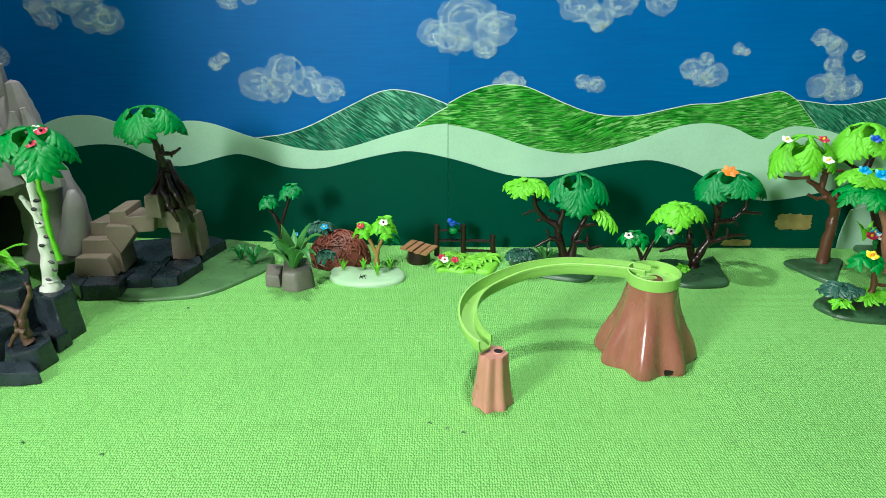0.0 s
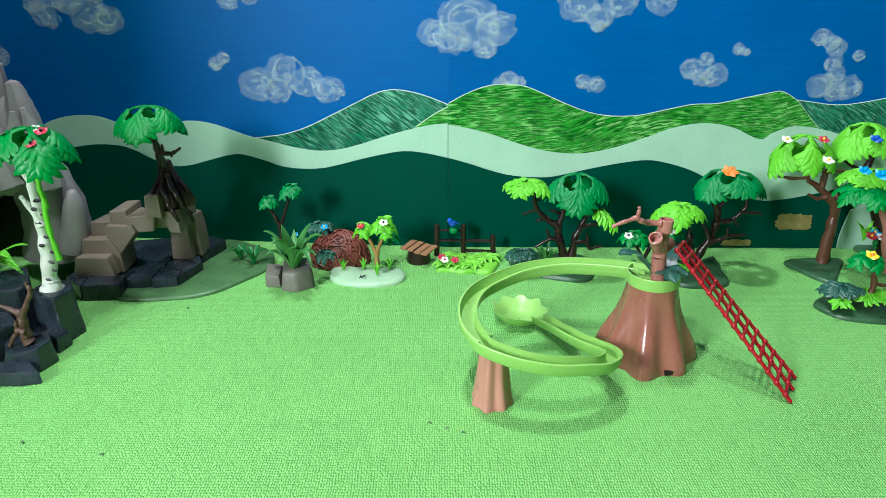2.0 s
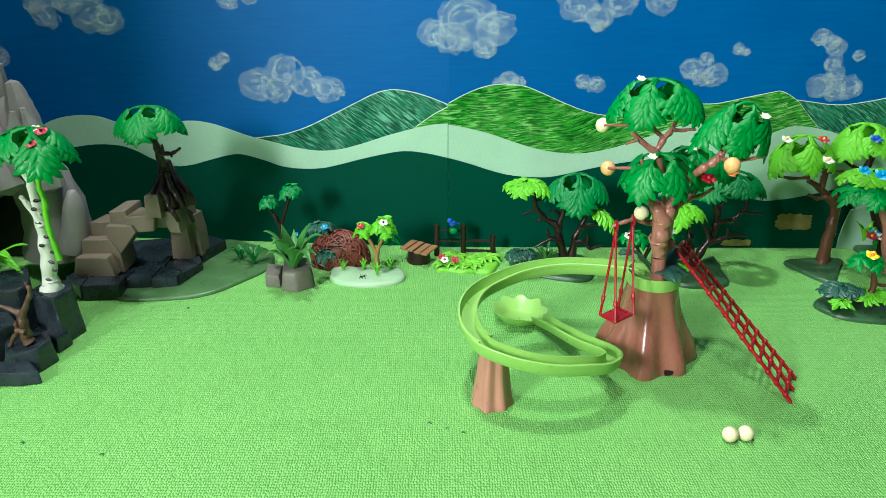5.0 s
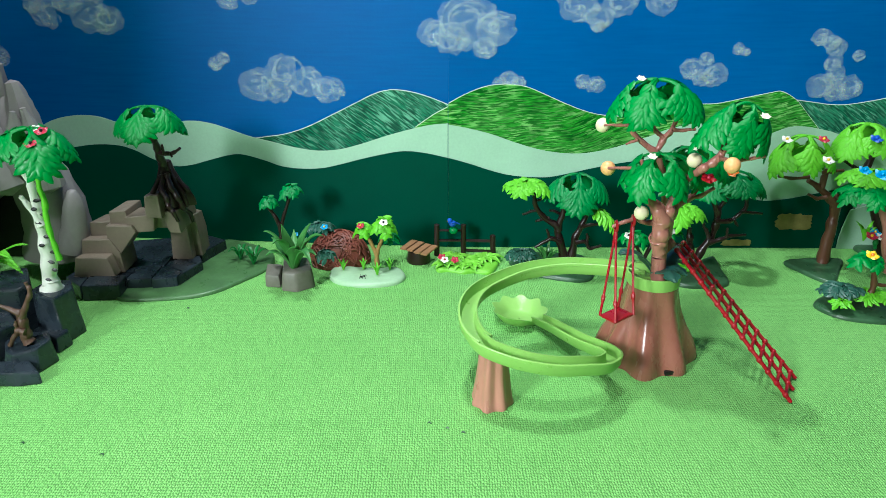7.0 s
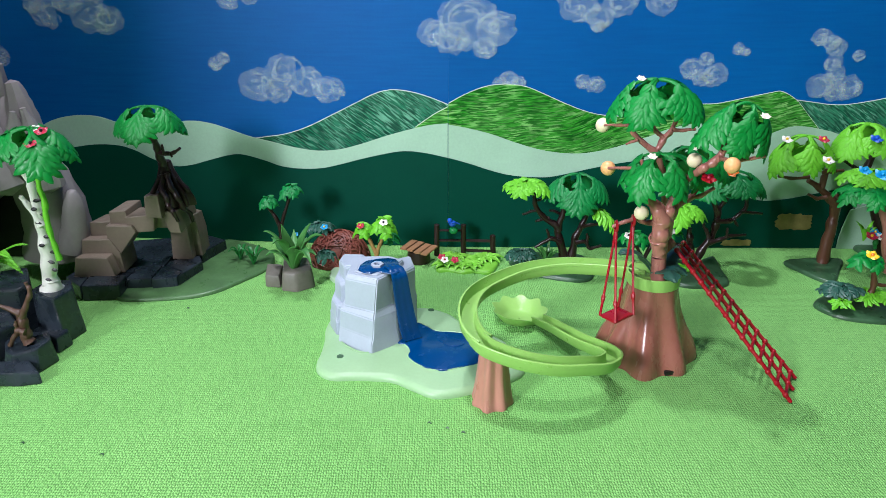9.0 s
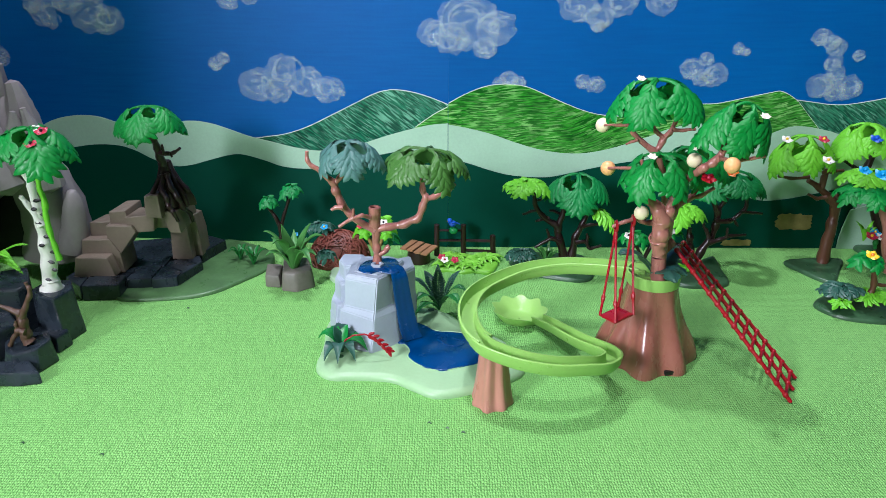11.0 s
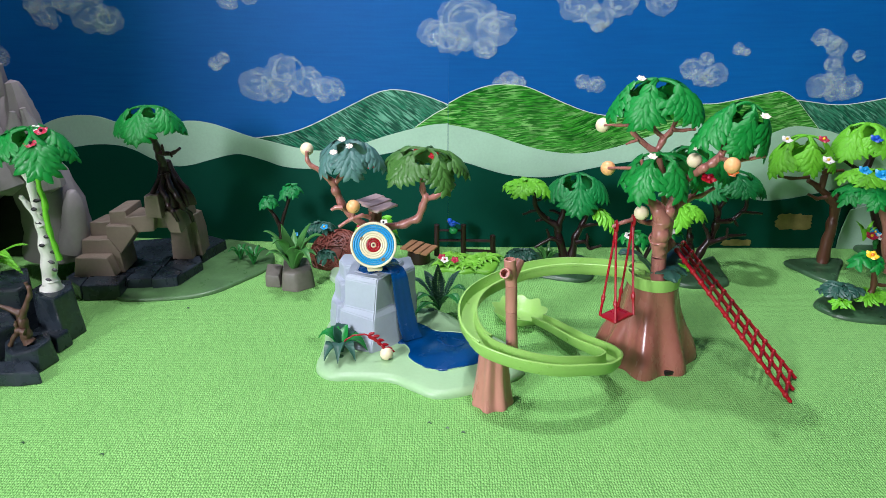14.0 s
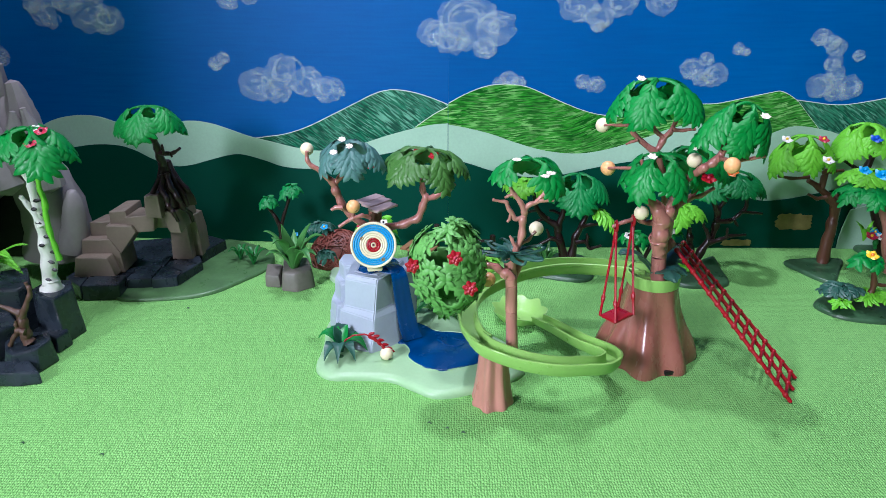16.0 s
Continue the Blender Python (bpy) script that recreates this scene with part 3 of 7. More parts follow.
PALE_E = [(0.0085, 1.098, 0.2093), (0.0414, 1.0977, 0.203), (0.0777, 1.0974, 0.1939), (0.1143, 1.0972, 0.1811), (0.1511, 1.0969, 0.1701), (0.1879, 1.0966, 0.1637), (0.2244, 1.0963, 0.1628), (0.2604, 1.096, 0.1685), (0.2957, 1.0957, 0.1787), (0.3305, 1.0954, 0.1908), (0.3562, 1.0952, 0.2018), (0.3909, 1.0949, 0.21), (0.4264, 1.0947, 0.2118), (0.4633, 1.0944, 0.2047), (0.5067, 1.094, 0.1865), (0.5272, 1.0938, 0.1975), (0.5524, 1.0936, 0.2066), (0.5792, 1.0934, 0.2067), (0.6164, 1.0931, 0.1995), (0.6453, 1.0929, 0.1904), (0.7105, 1.0924, 0.1731), (0.7913, 1.0917, 0.1471)]
DARK_W = [(-0.8428, 1.1617, 0.1177), (-0.7137, 1.1516, 0.1453), (-0.6206, 1.1443, 0.1609), (-0.5801, 1.1411, 0.1665), (-0.5412, 1.1381, 0.1654), (-0.5134, 1.1359, 0.1572), (-0.4865, 1.1338, 0.1433), (-0.4541, 1.1313, 0.1323), (-0.4247, 1.129, 0.1339), (-0.3895, 1.1262, 0.1434), (-0.3547, 1.1235, 0.1528), (-0.3306, 1.1216, 0.1542), (-0.2935, 1.1187, 0.1445), (-0.2658, 1.1165, 0.1354), (-0.2328, 1.1139, 0.1323), (-0.1996, 1.1113, 0.134), (-0.1709, 1.1091, 0.1404), (-0.133, 1.1061, 0.1508), (-0.0955, 1.1032, 0.16), (-0.0631, 1.1006, 0.1654), (-0.0311, 1.0981, 0.1632), (0.0078, 1.0951, 0.1556)]
DARK_E = [(0.0087, 1.095, 0.1556), (0.0421, 1.0947, 0.1463), (0.0791, 1.0944, 0.1341), (0.1116, 1.0942, 0.1265), (0.1439, 1.0939, 0.1237), (0.1716, 1.0937, 0.1238), (0.1989, 1.0935, 0.1286), (0.244, 1.0931, 0.1392), (0.2889, 1.0928, 0.1478), (0.3295, 1.0924, 0.1526), (0.3619, 1.0922, 0.148), (0.3999, 1.0919, 0.1367), (0.4342, 1.0916, 0.1206), (0.4693, 1.0913, 0.1024), (0.5087, 1.091, 0.0878), (0.5326, 1.0908, 0.084), (0.5645, 1.0905, 0.087), (0.6003, 1.0903, 0.0939), (0.6356, 1.09, 0.1018), (0.6546, 1.0898, 0.1077), (0.6782, 1.0896, 0.1173)]
for hill, z0, paint, text in (
        (TEAL_W, 0.1, "pen_teal", "far hill scribbled in dark green felt pen"),
        (GREEN_W, 0.1, "pen_green", "hill corner scribbled in light green felt pen"),
        (GREEN_E, 0.1, "pen_green", "long hill scribbled in bright green felt pen"),
        (TEAL_E, 0.1, "pen_teal", "far hill scribbled in dark green felt pen"),
        (PALE_W, 0.05, "paper_pale", "pale green cut paper hill"),
        (PALE_E, 0.05, "paper_pale", "pale green cut paper hill with a crease"),
        (DARK_W, 0.0005, "paper_dark", "dark green cut paper hill reaching the mat"),
        (DARK_E, 0.0005, "paper_dark", "dark green cut paper hill reaching the mat")):
    sheet("paper_hill", hill, z0, paint, label=text)
    if paint.startswith("pen"):
        sheet("paper_edge", [(x, y + 0.0007, z + 0.001) for x, y, z in hill], z0, "paper_white", 0.0006, "thin white paper edge of a scribbled hill", category="paper")
sheet("paper_flap", [(0.6644, 1.0867, 0.0214), (0.6683, 1.0867, 0.0467), (0.6735, 1.0867, 0.0696), (0.7383, 1.0862, 0.0895), (0.8489, 1.0853, 0.0897)], 0.0005, "paper_pale", label="pale paper sheet at the side of the backdrop", smooth=False, category="paper")


def ragged(name, centre, rx, rz, seed, material, label, category):
    rng = random.Random(seed)
    bm = bmesh.new()
    n = 34
    ring = []
    for k in range(n):
        a = math.tau * k / n
        m = max(abs(math.cos(a)), abs(math.sin(a)))
        s = (1 / m) ** 0.75 * rng.uniform(0.86, 1.08)
        ring.append(Vector((centre[0] + rx * s * math.cos(a), centre[1], centre[2] + rz * s * math.sin(a))))
    low = [bm.verts.new(p) for p in ring]
    high = [bm.verts.new(p + Vector((0, 0.0006, 0))) for p in ring]
    bridge(bm, low, high)
    bm.faces.new(low)
    bm.faces.new(list(reversed(high)))
    return tagged(part(name, bm, material, None, smooth=False), label, category, kind="structure")


ragged("torn_patch", (0.5848, 1.0879, 0.0483), 0.0305, 0.0143, 3, "card", "brown patch where the green paper has torn off", "torn paper")
ragged("torn_patch", (0.4941, 1.0886, 0.0104), 0.0251, 0.0058, 5, "card", "brown scuff low on the green paper", "torn paper")


def cloud(puffs, seed):
    """A cloud wiped on with white paint: thin lobes with curling brush strokes."""
    rng = random.Random(seed)
    root = thing("painted_cloud", puffs[0][:3], "translucent white painted cloud with swirling brush strokes", "cloud", "clouds on the backdrop", "structure")
    for i, (x, y, z, r) in enumerate(puffs):
        y -= 0.0004 * i
        bm = bmesh.new()
        n = 64
        ring = [bm.verts.new((x + k * math.cos(a), y, z + 0.85 * k * math.sin(a))) for a in (math.tau * j / n for j in range(n))
                for k in [r * (1 + 0.22 * noise.noise((2 * math.cos(a) + seed, 2 * math.sin(a), i)) + 0.1 * noise.noise((7 * math.cos(a) + seed, 7 * math.sin(a), i)))]]
        bm.faces.new(ring)
        puff = part("puff", bm, "chalk", root, smooth=False)
        bm = bmesh.new()
        for s in range(9):
            near = s % 2
            cx, cz, k0 = x + rng.uniform(-0.2, 0.2) * r * (1 + near), z + rng.uniform(-0.2, 0.2) * r * (1 + near), rng.uniform(0.3, 0.6 if near else 0.97) * r
            a0, turns = rng.uniform(0, math.tau), rng.uniform(0.18, 0.5)
            m = 26
            last = None
            for j in range(m):
                t = j / (m - 1)
                a = a0 + turns * math.tau * t
                k = k0 * (1 - 0.3 * t) * (1 + 0.12 * noise.noise((a, s, i)))
                w = 0.0018 * (0.4 + math.sin(math.pi * t)) * (1 + noise.noise((t * 9, s, seed)))
                pair = [bm.verts.new((cx + (k + e) * math.cos(a), y - 0.0006 - 0.0001 * s, cz + 0.85 * (k + e) * math.sin(a))) for e in (-w, w)]
                if last:
                    bm.faces.new((last[0], last[1], pair[1], pair[0]))
                last = pair
        part("brush_stroke", bm, "chalk_line", puff, smooth=False)


for i, puffs in enumerate((
        [(-0.6215, 1.1524, 0.373, 0.0267), (-0.6414, 1.154, 0.3872, 0.0177), (-0.5522, 1.147, 0.3734, 0.0336), (-0.5263, 1.1449, 0.3651, 0.0266), (-0.5853, 1.1496, 0.3908, 0.0229)],
        [(-0.3272, 1.1294, 0.3999, 0.0224), (-0.296, 1.1269, 0.4033, 0.0172)],
        [(-0.3603, 1.1319, 0.3003, 0.0134), (-0.3466, 1.1309, 0.3074, 0.0098)],
        [(-0.2961, 1.1269, 0.2676, 0.0307), (-0.2495, 1.1233, 0.2858, 0.034), (-0.2142, 1.1205, 0.273, 0.0287), (-0.1813, 1.1179, 0.2619, 0.0251), (-0.2657, 1.1245, 0.259, 0.0235)],
        [(-0.0155, 1.1049, 0.3492, 0.0241), (0.0393, 1.1028, 0.3625, 0.047), (0.0805, 1.1024, 0.356, 0.0308), (0.0641, 1.1026, 0.3278, 0.019), (0.0138, 1.103, 0.3411, 0.0276)],
        [(0.1021, 1.1023, 0.2794, 0.0159), (0.0891, 1.1024, 0.2733, 0.0124), (0.1182, 1.1021, 0.2742, 0.0123)],
        [(0.2038, 1.1014, 0.39, 0.0304), (0.2348, 1.1012, 0.3724, 0.0221), (0.2666, 1.1009, 0.3949, 0.027), (0.3257, 1.1005, 0.3933, 0.0236), (0.2342, 1.1012, 0.3594, 0.012)],
        [(0.2185, 1.1013, 0.276, 0.0132), (0.2391, 1.1012, 0.2717, 0.015)],
        [(0.3853, 1.1, 0.296, 0.0192), (0.405, 1.0998, 0.3105, 0.0122), (0.4215, 1.0997, 0.2867, 0.021), (0.402, 1.0999, 0.2823, 0.0158)],
        [(0.452, 1.0994, 0.3248, 0.0095), (0.4638, 1.0994, 0.3215, 0.0078)],
        [(0.5756, 1.0985, 0.3432, 0.0154), (0.6019, 1.0982, 0.3283, 0.0155), (0.6009, 1.0983, 0.3048, 0.0148), (0.5864, 1.0984, 0.2704, 0.022), (0.6308, 1.098, 0.2679, 0.0229), (0.6103, 1.0982, 0.2609, 0.0177), (0.606, 1.0982, 0.288, 0.016), (0.591, 1.0983, 0.335, 0.014), (0.6355, 1.098, 0.3166, 0.0104)],
        [(-0.7156, 1.1598, 0.3073, 0.0183), (-0.7386, 1.1616, 0.3, 0.0184)])):
    cloud(puffs, i + 1)


for k, (x, y, z) in enumerate([(-0.3364, 0.556, 0.0015), (-0.424, 0.5734, 0.0015), (-0.0143, 0.6064, 0.0012), (0.0047, 0.5977, 0.0012), (0.021, 0.5905, 0.001), (-0.3571, 0.8688, 0.001)]):
    bm = bmesh.new()
    tube(bm, [(x - 0.0022, y, 0.0004, 0.0005), (x, y + 0.0012, 0.0008, 0.001), (x + 0.002 - 0.001 * (k % 2), y - 0.001, 0.0004, 0.0005)], 5, 2, 0.4)
    tagged(part("lint", bm, "plate_dark"), "tiny dark green fluff lying on the mat", "lint", "bits of fluff")

# ---- toys round the edge ----


def slate_ledge():
    root = thing("slate_rock_ledge", (-0.4907, 0.729, 0), "dark slate grey plastic rock ledge in stepped blocks", "rock")
    for foot, z0, z1, top, seed in (
            ([(-0.5239, 0.6982), (-0.4843, 0.7069), (-0.4599, 0.6801), (-0.485, 0.6734), (-0.5105, 0.6745)], 0, 0.0175, 0.9, 1),
            ([(-0.5188, 0.7022), (-0.5288, 0.7315), (-0.5239, 0.7511), (-0.4873, 0.7591), (-0.4664, 0.7305), (-0.4752, 0.7035), (-0.5014, 0.6972)], 0, 0.03, 0.87, 2),
            ([(-0.5199, 0.7731), (-0.5182, 0.7955), (-0.4977, 0.8037), (-0.4684, 0.7688), (-0.4755, 0.7459)], 0, 0.02, 0.9, 3),
            ([(-0.5279, 0.7994), (-0.5239, 0.8318), (-0.4873, 0.8294), (-0.4676, 0.8037), (-0.4773, 0.7694), (-0.5109, 0.7716)], 0, 0.064, 0.82, 4),
            ([(-0.6018, 0.834), (-0.5585, 0.8525), (-0.5219, 0.8055), (-0.533, 0.782), (-0.5665, 0.779)], 0, 0.07, 0.88, 5),
            ([(-0.5679, 0.7759), (-0.5425, 0.782), (-0.5114, 0.7433), (-0.5287, 0.7107), (-0.57, 0.715)], 0, 0.045, 0.88, 6)):
        bm = bmesh.new()
        lump(bm, foot, z0, z1, top, 0.003, seed, 0.003)
        part("block", bm, "slate", root, smooth=False)


def driftwood():
    root = thing("driftwood", (-0.4911, 0.72, 0.03), "gnarled brown driftwood branch standing on slate rock", "branch")
    part("stem", limbs([(-0.4908, 0.72, 0.032, 0.0089), (-0.4924, 0.72, 0.0427, 0.0081), (-0.4922, 0.72, 0.0608, 0.0066), (-0.4939, 0.72, 0.0705, 0.0051), (-0.5032, 0.72, 0.0757, 0.0037), (-0.5188, 0.72, 0.0816, 0.0029)], [(-0.4925, 0.72, 0.0653, 0.0059), (-0.485, 0.72, 0.0779, 0.0043), (-0.477, 0.72, 0.0925, 0.0037), (-0.4752, 0.72, 0.1033, 0.0029), (-0.4775, 0.72, 0.1105, 0.0025)],
                       [(-0.4896, 0.715, 0.0486, 0.0051), (-0.497, 0.715, 0.0508, 0.0044), (-0.5046, 0.715, 0.041, 0.0037), (-0.5111, 0.715, 0.0303, 0.0037)], [(-0.4985, 0.715, 0.0501, 0.0029), (-0.4979, 0.715, 0.0583, 0.0029), (-0.4975, 0.715, 0.0628, 0.0022)]), "driftwood", root)


def birch():
    root = thing("birch_tree", (-0.4981, 0.8, 0.0664), "white birch with black bark marks and a bright green crown", "tree")
    t = part("trunk", limbs([(-0.4981, 0.8, 0.0632, 0.0159), (-0.4978, 0.8, 0.0712, 0.0122), (-0.4953, 0.8, 0.0963, 0.0107), (-0.4944, 0.8, 0.1232, 0.0098), (-0.4933, 0.8, 0.1531, 0.0083), (-0.4932, 0.8, 0.1787, 0.0068), (-0.4945, 0.8, 0.2001, 0.0054), (-0.4983, 0.8, 0.2128, 0.004), (-0.5069, 0.8, 0.2253, 0.0034)], [(-0.4952, 0.8, 0.2001, 0.0047), (-0.4893, 0.8, 0.2142, 0.004), (-0.4827, 0.8, 0.2315, 0.0033)],
                            [(-0.4897, 0.795, 0.1513, 0.0055), (-0.4944, 0.795, 0.1674, 0.0048), (-0.5013, 0.795, 0.1789, 0.0041), (-0.5072, 0.795, 0.189, 0.0034)], sides=12), "birch", root)
    rng = random.Random(4)
    for p in ((-0.4935, 0.787, 0.0828), (-0.4842, 0.789, 0.095), (-0.4866, 0.789, 0.1065), (-0.4814, 0.789, 0.1179), (-0.4933, 0.789, 0.1269),
              (-0.4857, 0.79, 0.1385), (-0.4919, 0.791, 0.1565), (-0.4846, 0.792, 0.167), (-0.4891, 0.792, 0.1835), (-0.493, 0.79, 0.1735)):
        bm = bmesh.new()
        leaf(bm, Vector(p) + Vector((-0.003, 0, 0)), Vector((1, 0, rng.uniform(-0.3, 0.3))).normalized(), Vector((0, -1, 0)), rng.uniform(0.008, 0.012), 0.0052)
        part("bark_mark", bm, "black", t)
    part("crown", crown_bm((-0.4813, 0.8, 0.2713), 0.0528, 0.0499, lobes=5, seed=11, hole=0.22, size=0.014), "green", root, sharp=180)
    part("vine", limbs([(-0.4679, 0.775, 0.2397, 0.0036), (-0.4688, 0.775, 0.2216, 0.0036), (-0.4699, 0.775, 0.2045, 0.0036), (-0.4679, 0.775, 0.1837, 0.0042), (-0.4697, 0.775, 0.1695, 0.0038), (-0.4695, 0.775, 0.1516, 0.0038), (-0.4673, 0.775, 0.1334, 0.0038), (-0.4651, 0.775, 0.1149, 0.0048)]), "lime_leaf", root, "hanging lime green vine")
    blossom(root, "blossom", (-0.4681, 0.775, 0.2588), 0.0075, "crimson", heart="black")
    blossom(root, "blossom", (-0.4616, 0.79, 0.2696), 0.0075, "crimson", heart="black")
    blossom(root, "blossom", (-0.4754, 0.8, 0.27), 0.0065, "white", heart="black")


def edge_fern():
    root = thing("fern", (-0.6243, 0.86, 0.0445), "light green fern growing beside slate rock", "fern")
    for tip, rise in (((-0.5438, 0.84, 0.1084), 0.012), ((-0.5456, 0.82, 0.0779), 0.02), ((-0.5835, 0.84, 0.1148), 0.01), ((-0.5474, 0.81, 0.1013), 0.018)):
        bm = bmesh.new()
        frond(bm, (-0.6211, 0.86, 0.0572), tip, rise, 0.011)
        part("frond", bm, "lime_leaf", root)


def mountain():
    root = thing("mountain_cave", (-0.7054, 1.0765, 0), "tall beige grey plastic mountain with a dark cave", "mountain")
    for k, pts in enumerate(([(-0.5894, 0.99, 0.0362, 0.0506), (-0.5866, 0.99, 0.1142, 0.0441), (-0.6096, 0.99, 0.1839, 0.038), (-0.6211, 0.99, 0.246, 0.0258), (-0.6269, 0.99, 0.2819, 0.0143)], [(-0.5524, 0.96, 0.0514, 0.022), (-0.543, 0.96, 0.0893, 0.0183), (-0.5376, 0.96, 0.1244, 0.014), (-0.537, 0.96, 0.1433, 0.0065)],
                [(-0.5622, 0.95, 0.1533, 0.0242), (-0.565, 0.95, 0.1987, 0.0174), (-0.5692, 0.95, 0.2362, 0.0109), (-0.5736, 0.95, 0.2643, 0.0046)], [(-0.5872, 0.94, 0.1811, 0.0268), (-0.5864, 0.94, 0.2117, 0.0203), (-0.585, 0.94, 0.2408, 0.0108), (-0.5824, 0.94, 0.2617, 0.0038)], [(-0.5908, 0.98, 0.1991, 0.0277), (-0.5941, 0.98, 0.248, 0.02), (-0.597, 0.98, 0.2797, 0.0134), (-0.599, 0.98, 0.2944, 0.0094)],
                [(-0.6072, 0.93, 0.1595, 0.0315), (-0.6142, 0.93, 0.192, 0.0265), (-0.6087, 0.93, 0.2237, 0.0169), (-0.6039, 0.93, 0.2431, 0.0061)], [(-0.7132, 0.985, 0.1423, 0.0585), (-0.6767, 0.985, 0.2185, 0.0487), (-0.6423, 0.985, 0.2749, 0.0318), (-0.6267, 0.985, 0.3213, 0.0156)], [(-0.7795, 0.99, 0.0362, 0.0436), (-0.7543, 0.99, 0.0963, 0.0427), (-0.7312, 0.99, 0.1495, 0.0418)],
                [(-0.7564, 0.95, 0.0529, 0.0502), (-0.7201, 0.95, 0.1533, 0.0467), (-0.6755, 0.95, 0.2581, 0.0348), (-0.6439, 0.95, 0.3331, 0.021), (-0.6287, 0.95, 0.376, 0.0074)])):
        bm = bmesh.new()
        tube(bm, pts, 14 if k < 2 else 8, 4, 0.13)
        part("crag", bm, "mountain", root, sharp=40 if k < 2 else 34)
    # The cave's inner shade is a black sheet behind the crags.
    bm = bmesh.new()
    box(bm, (-0.7094, 1.06, 0.0615), (0.16, 0.01, 0.13), bevel=0.002)
    part("cave_back", bm, "black", root, "black sheet for the shade inside the cave")


def chunk(bm, face, y, depth, shift=0.0, shrink=0.88, lift=0.0, bevel=0.0016):
    """A chiselled block: a front outline (x, z) at depth y that runs back and narrows a little."""
    cx, cz = sum(p[0] for p in face) / len(face), sum(p[1] for p in face) / len(face)
    sub = bmesh.new()
    front = [sub.verts.new((x, y, z)) for x, z in face]
    back = [sub.verts.new((cx + (x - cx) * shrink + shift, y + depth, cz + (z - cz) * (1 if z < cz else shrink) + lift)) for x, z in face]
    bridge(sub, front, back)
    sub.faces.new(list(reversed(front)))
    sub.faces.new(back)
    bmesh.ops.bevel(sub, geom=[e for e in sub.edges if e.calc_length() > 2.2 * bevel], offset=bevel, segments=2, affect="EDGES", profile=0.6)
    merge(bm, sub)


def arch_rock():
    root = thing("rock_arch", (-0.4659, 0.9544, 0), "taupe rock arch in chiselled blocks on a dark slate base", "rock")
    for foot, z1, top in (
            ([(-0.5147, 0.8915), (-0.4617, 0.8955), (-0.4643, 0.9307), (-0.5187, 0.9278)], 0.024, 0.95),
            ([(-0.5526, 0.9228), (-0.5157, 0.891), (-0.5197, 0.9278), (-0.5381, 0.945), (-0.5481, 0.953)], 0.023, 0.95),
            ([(-0.464, 0.9214), (-0.4287, 0.9253), (-0.4287, 0.9704), (-0.464, 0.9704)], 0.0205, 0.97),
            ([(-0.4269, 0.9214), (-0.3918, 0.9293), (-0.3893, 0.9504), (-0.4269, 0.9704)], 0.0205, 0.97),
            ([(-0.3908, 0.9313), (-0.373, 0.9899), (-0.384, 1.0121), (-0.4246, 0.9903), (-0.4246, 0.9725), (-0.3885, 0.953)], 0.02, 0.97),
            ([(-0.3819, 1.0151), (-0.3606, 1.0751), (-0.4067, 1.1011), (-0.4353, 1.0675), (-0.4243, 1.0275)], 0.0225, 0.97),
            ([(-0.545, 0.957), (-0.52, 0.931), (-0.466, 0.933), (-0.464, 0.9725), (-0.4265, 0.9725), (-0.4263, 1.0265), (-0.4373, 1.0695), (-0.4178, 1.098), (-0.514, 1.08), (-0.549, 0.9749)], 0.019, 0.985)):
        bm = bmesh.new()
        lump(bm, foot, 0, z1, top, 0.0006, 3, 0.0016)
        part("base_block", bm, "slate", root, "dark slate block", smooth=False)
    for face, y, depth, shift, lift in (
            ([(-0.5333, 0.0527), (-0.4867, 0.0527), (-0.478, 0.0225), (-0.5406, 0.0205)], 0.925, 0.04, 0.002, 0),
            ([(-0.5291, 0.0729), (-0.4884, 0.0738), (-0.4764, 0.0532), (-0.4737, 0.0202), (-0.537, 0.0202)], 0.945, 0.05, 0.002, 0),
            ([(-0.523, 0.0928), (-0.4928, 0.0937), (-0.485, 0.0449), (-0.5285, 0.0449)], 0.965, 0.045, 0.002, 0),
            ([(-0.4914, 0.0941), (-0.4535, 0.0941), (-0.4488, 0.0835), (-0.4756, 0.0502), (-0.4931, 0.0504)], 0.947, 0.05, -0.002, 0),
            ([(-0.4874, 0.1123), (-0.4631, 0.114), (-0.4605, 0.0891), (-0.4888, 0.0892)], 0.957, 0.05, 0.004, 0.002),
            ([(-0.464, 0.1053), (-0.4203, 0.1096), (-0.4241, 0.0832), (-0.4542, 0.0805), (-0.4626, 0.0894)], 0.953, 0.04, 0.004, 0.003),
            ([(-0.4268, 0.1082), (-0.4081, 0.1085), (-0.4062, 0.083), (-0.4291, 0.0838)], 0.966, 0.05, 0.002, 0.002),
            ([(-0.4296, 0.1383), (-0.4096, 0.14), (-0.4084, 0.1038), (-0.4318, 0.1056)], 0.95, 0.034, 0, 0.002),
            ([(-0.4082, 0.1114), (-0.3917, 0.1105), (-0.3884, 0.0765), (-0.4044, 0.0774), (-0.4099, 0.0893)], 0.962, 0.05, 0.004, 0.002),
            ([(-0.4186, 0.0819), (-0.3937, 0.0836), (-0.3903, 0.019), (-0.4224, 0.019)], 0.998, 0.04, 0.002, 0),
            ([(-0.4087, 0.1132), (-0.3954, 0.115), (-0.3894, 0.105), (-0.3877, 0.0855), (-0.4087, 0.0775)], 1.0, 0.032, 0.002, 0),
            ([(-0.4, 0.0905), (-0.3857, 0.0875), (-0.3807, 0.0563), (-0.3795, 0.019), (-0.4042, 0.019)], 1.013, 0.034, 0.002, 0)):
        bm = bmesh.new()
        chunk(bm, face, y, depth, shift, 0.88, lift)
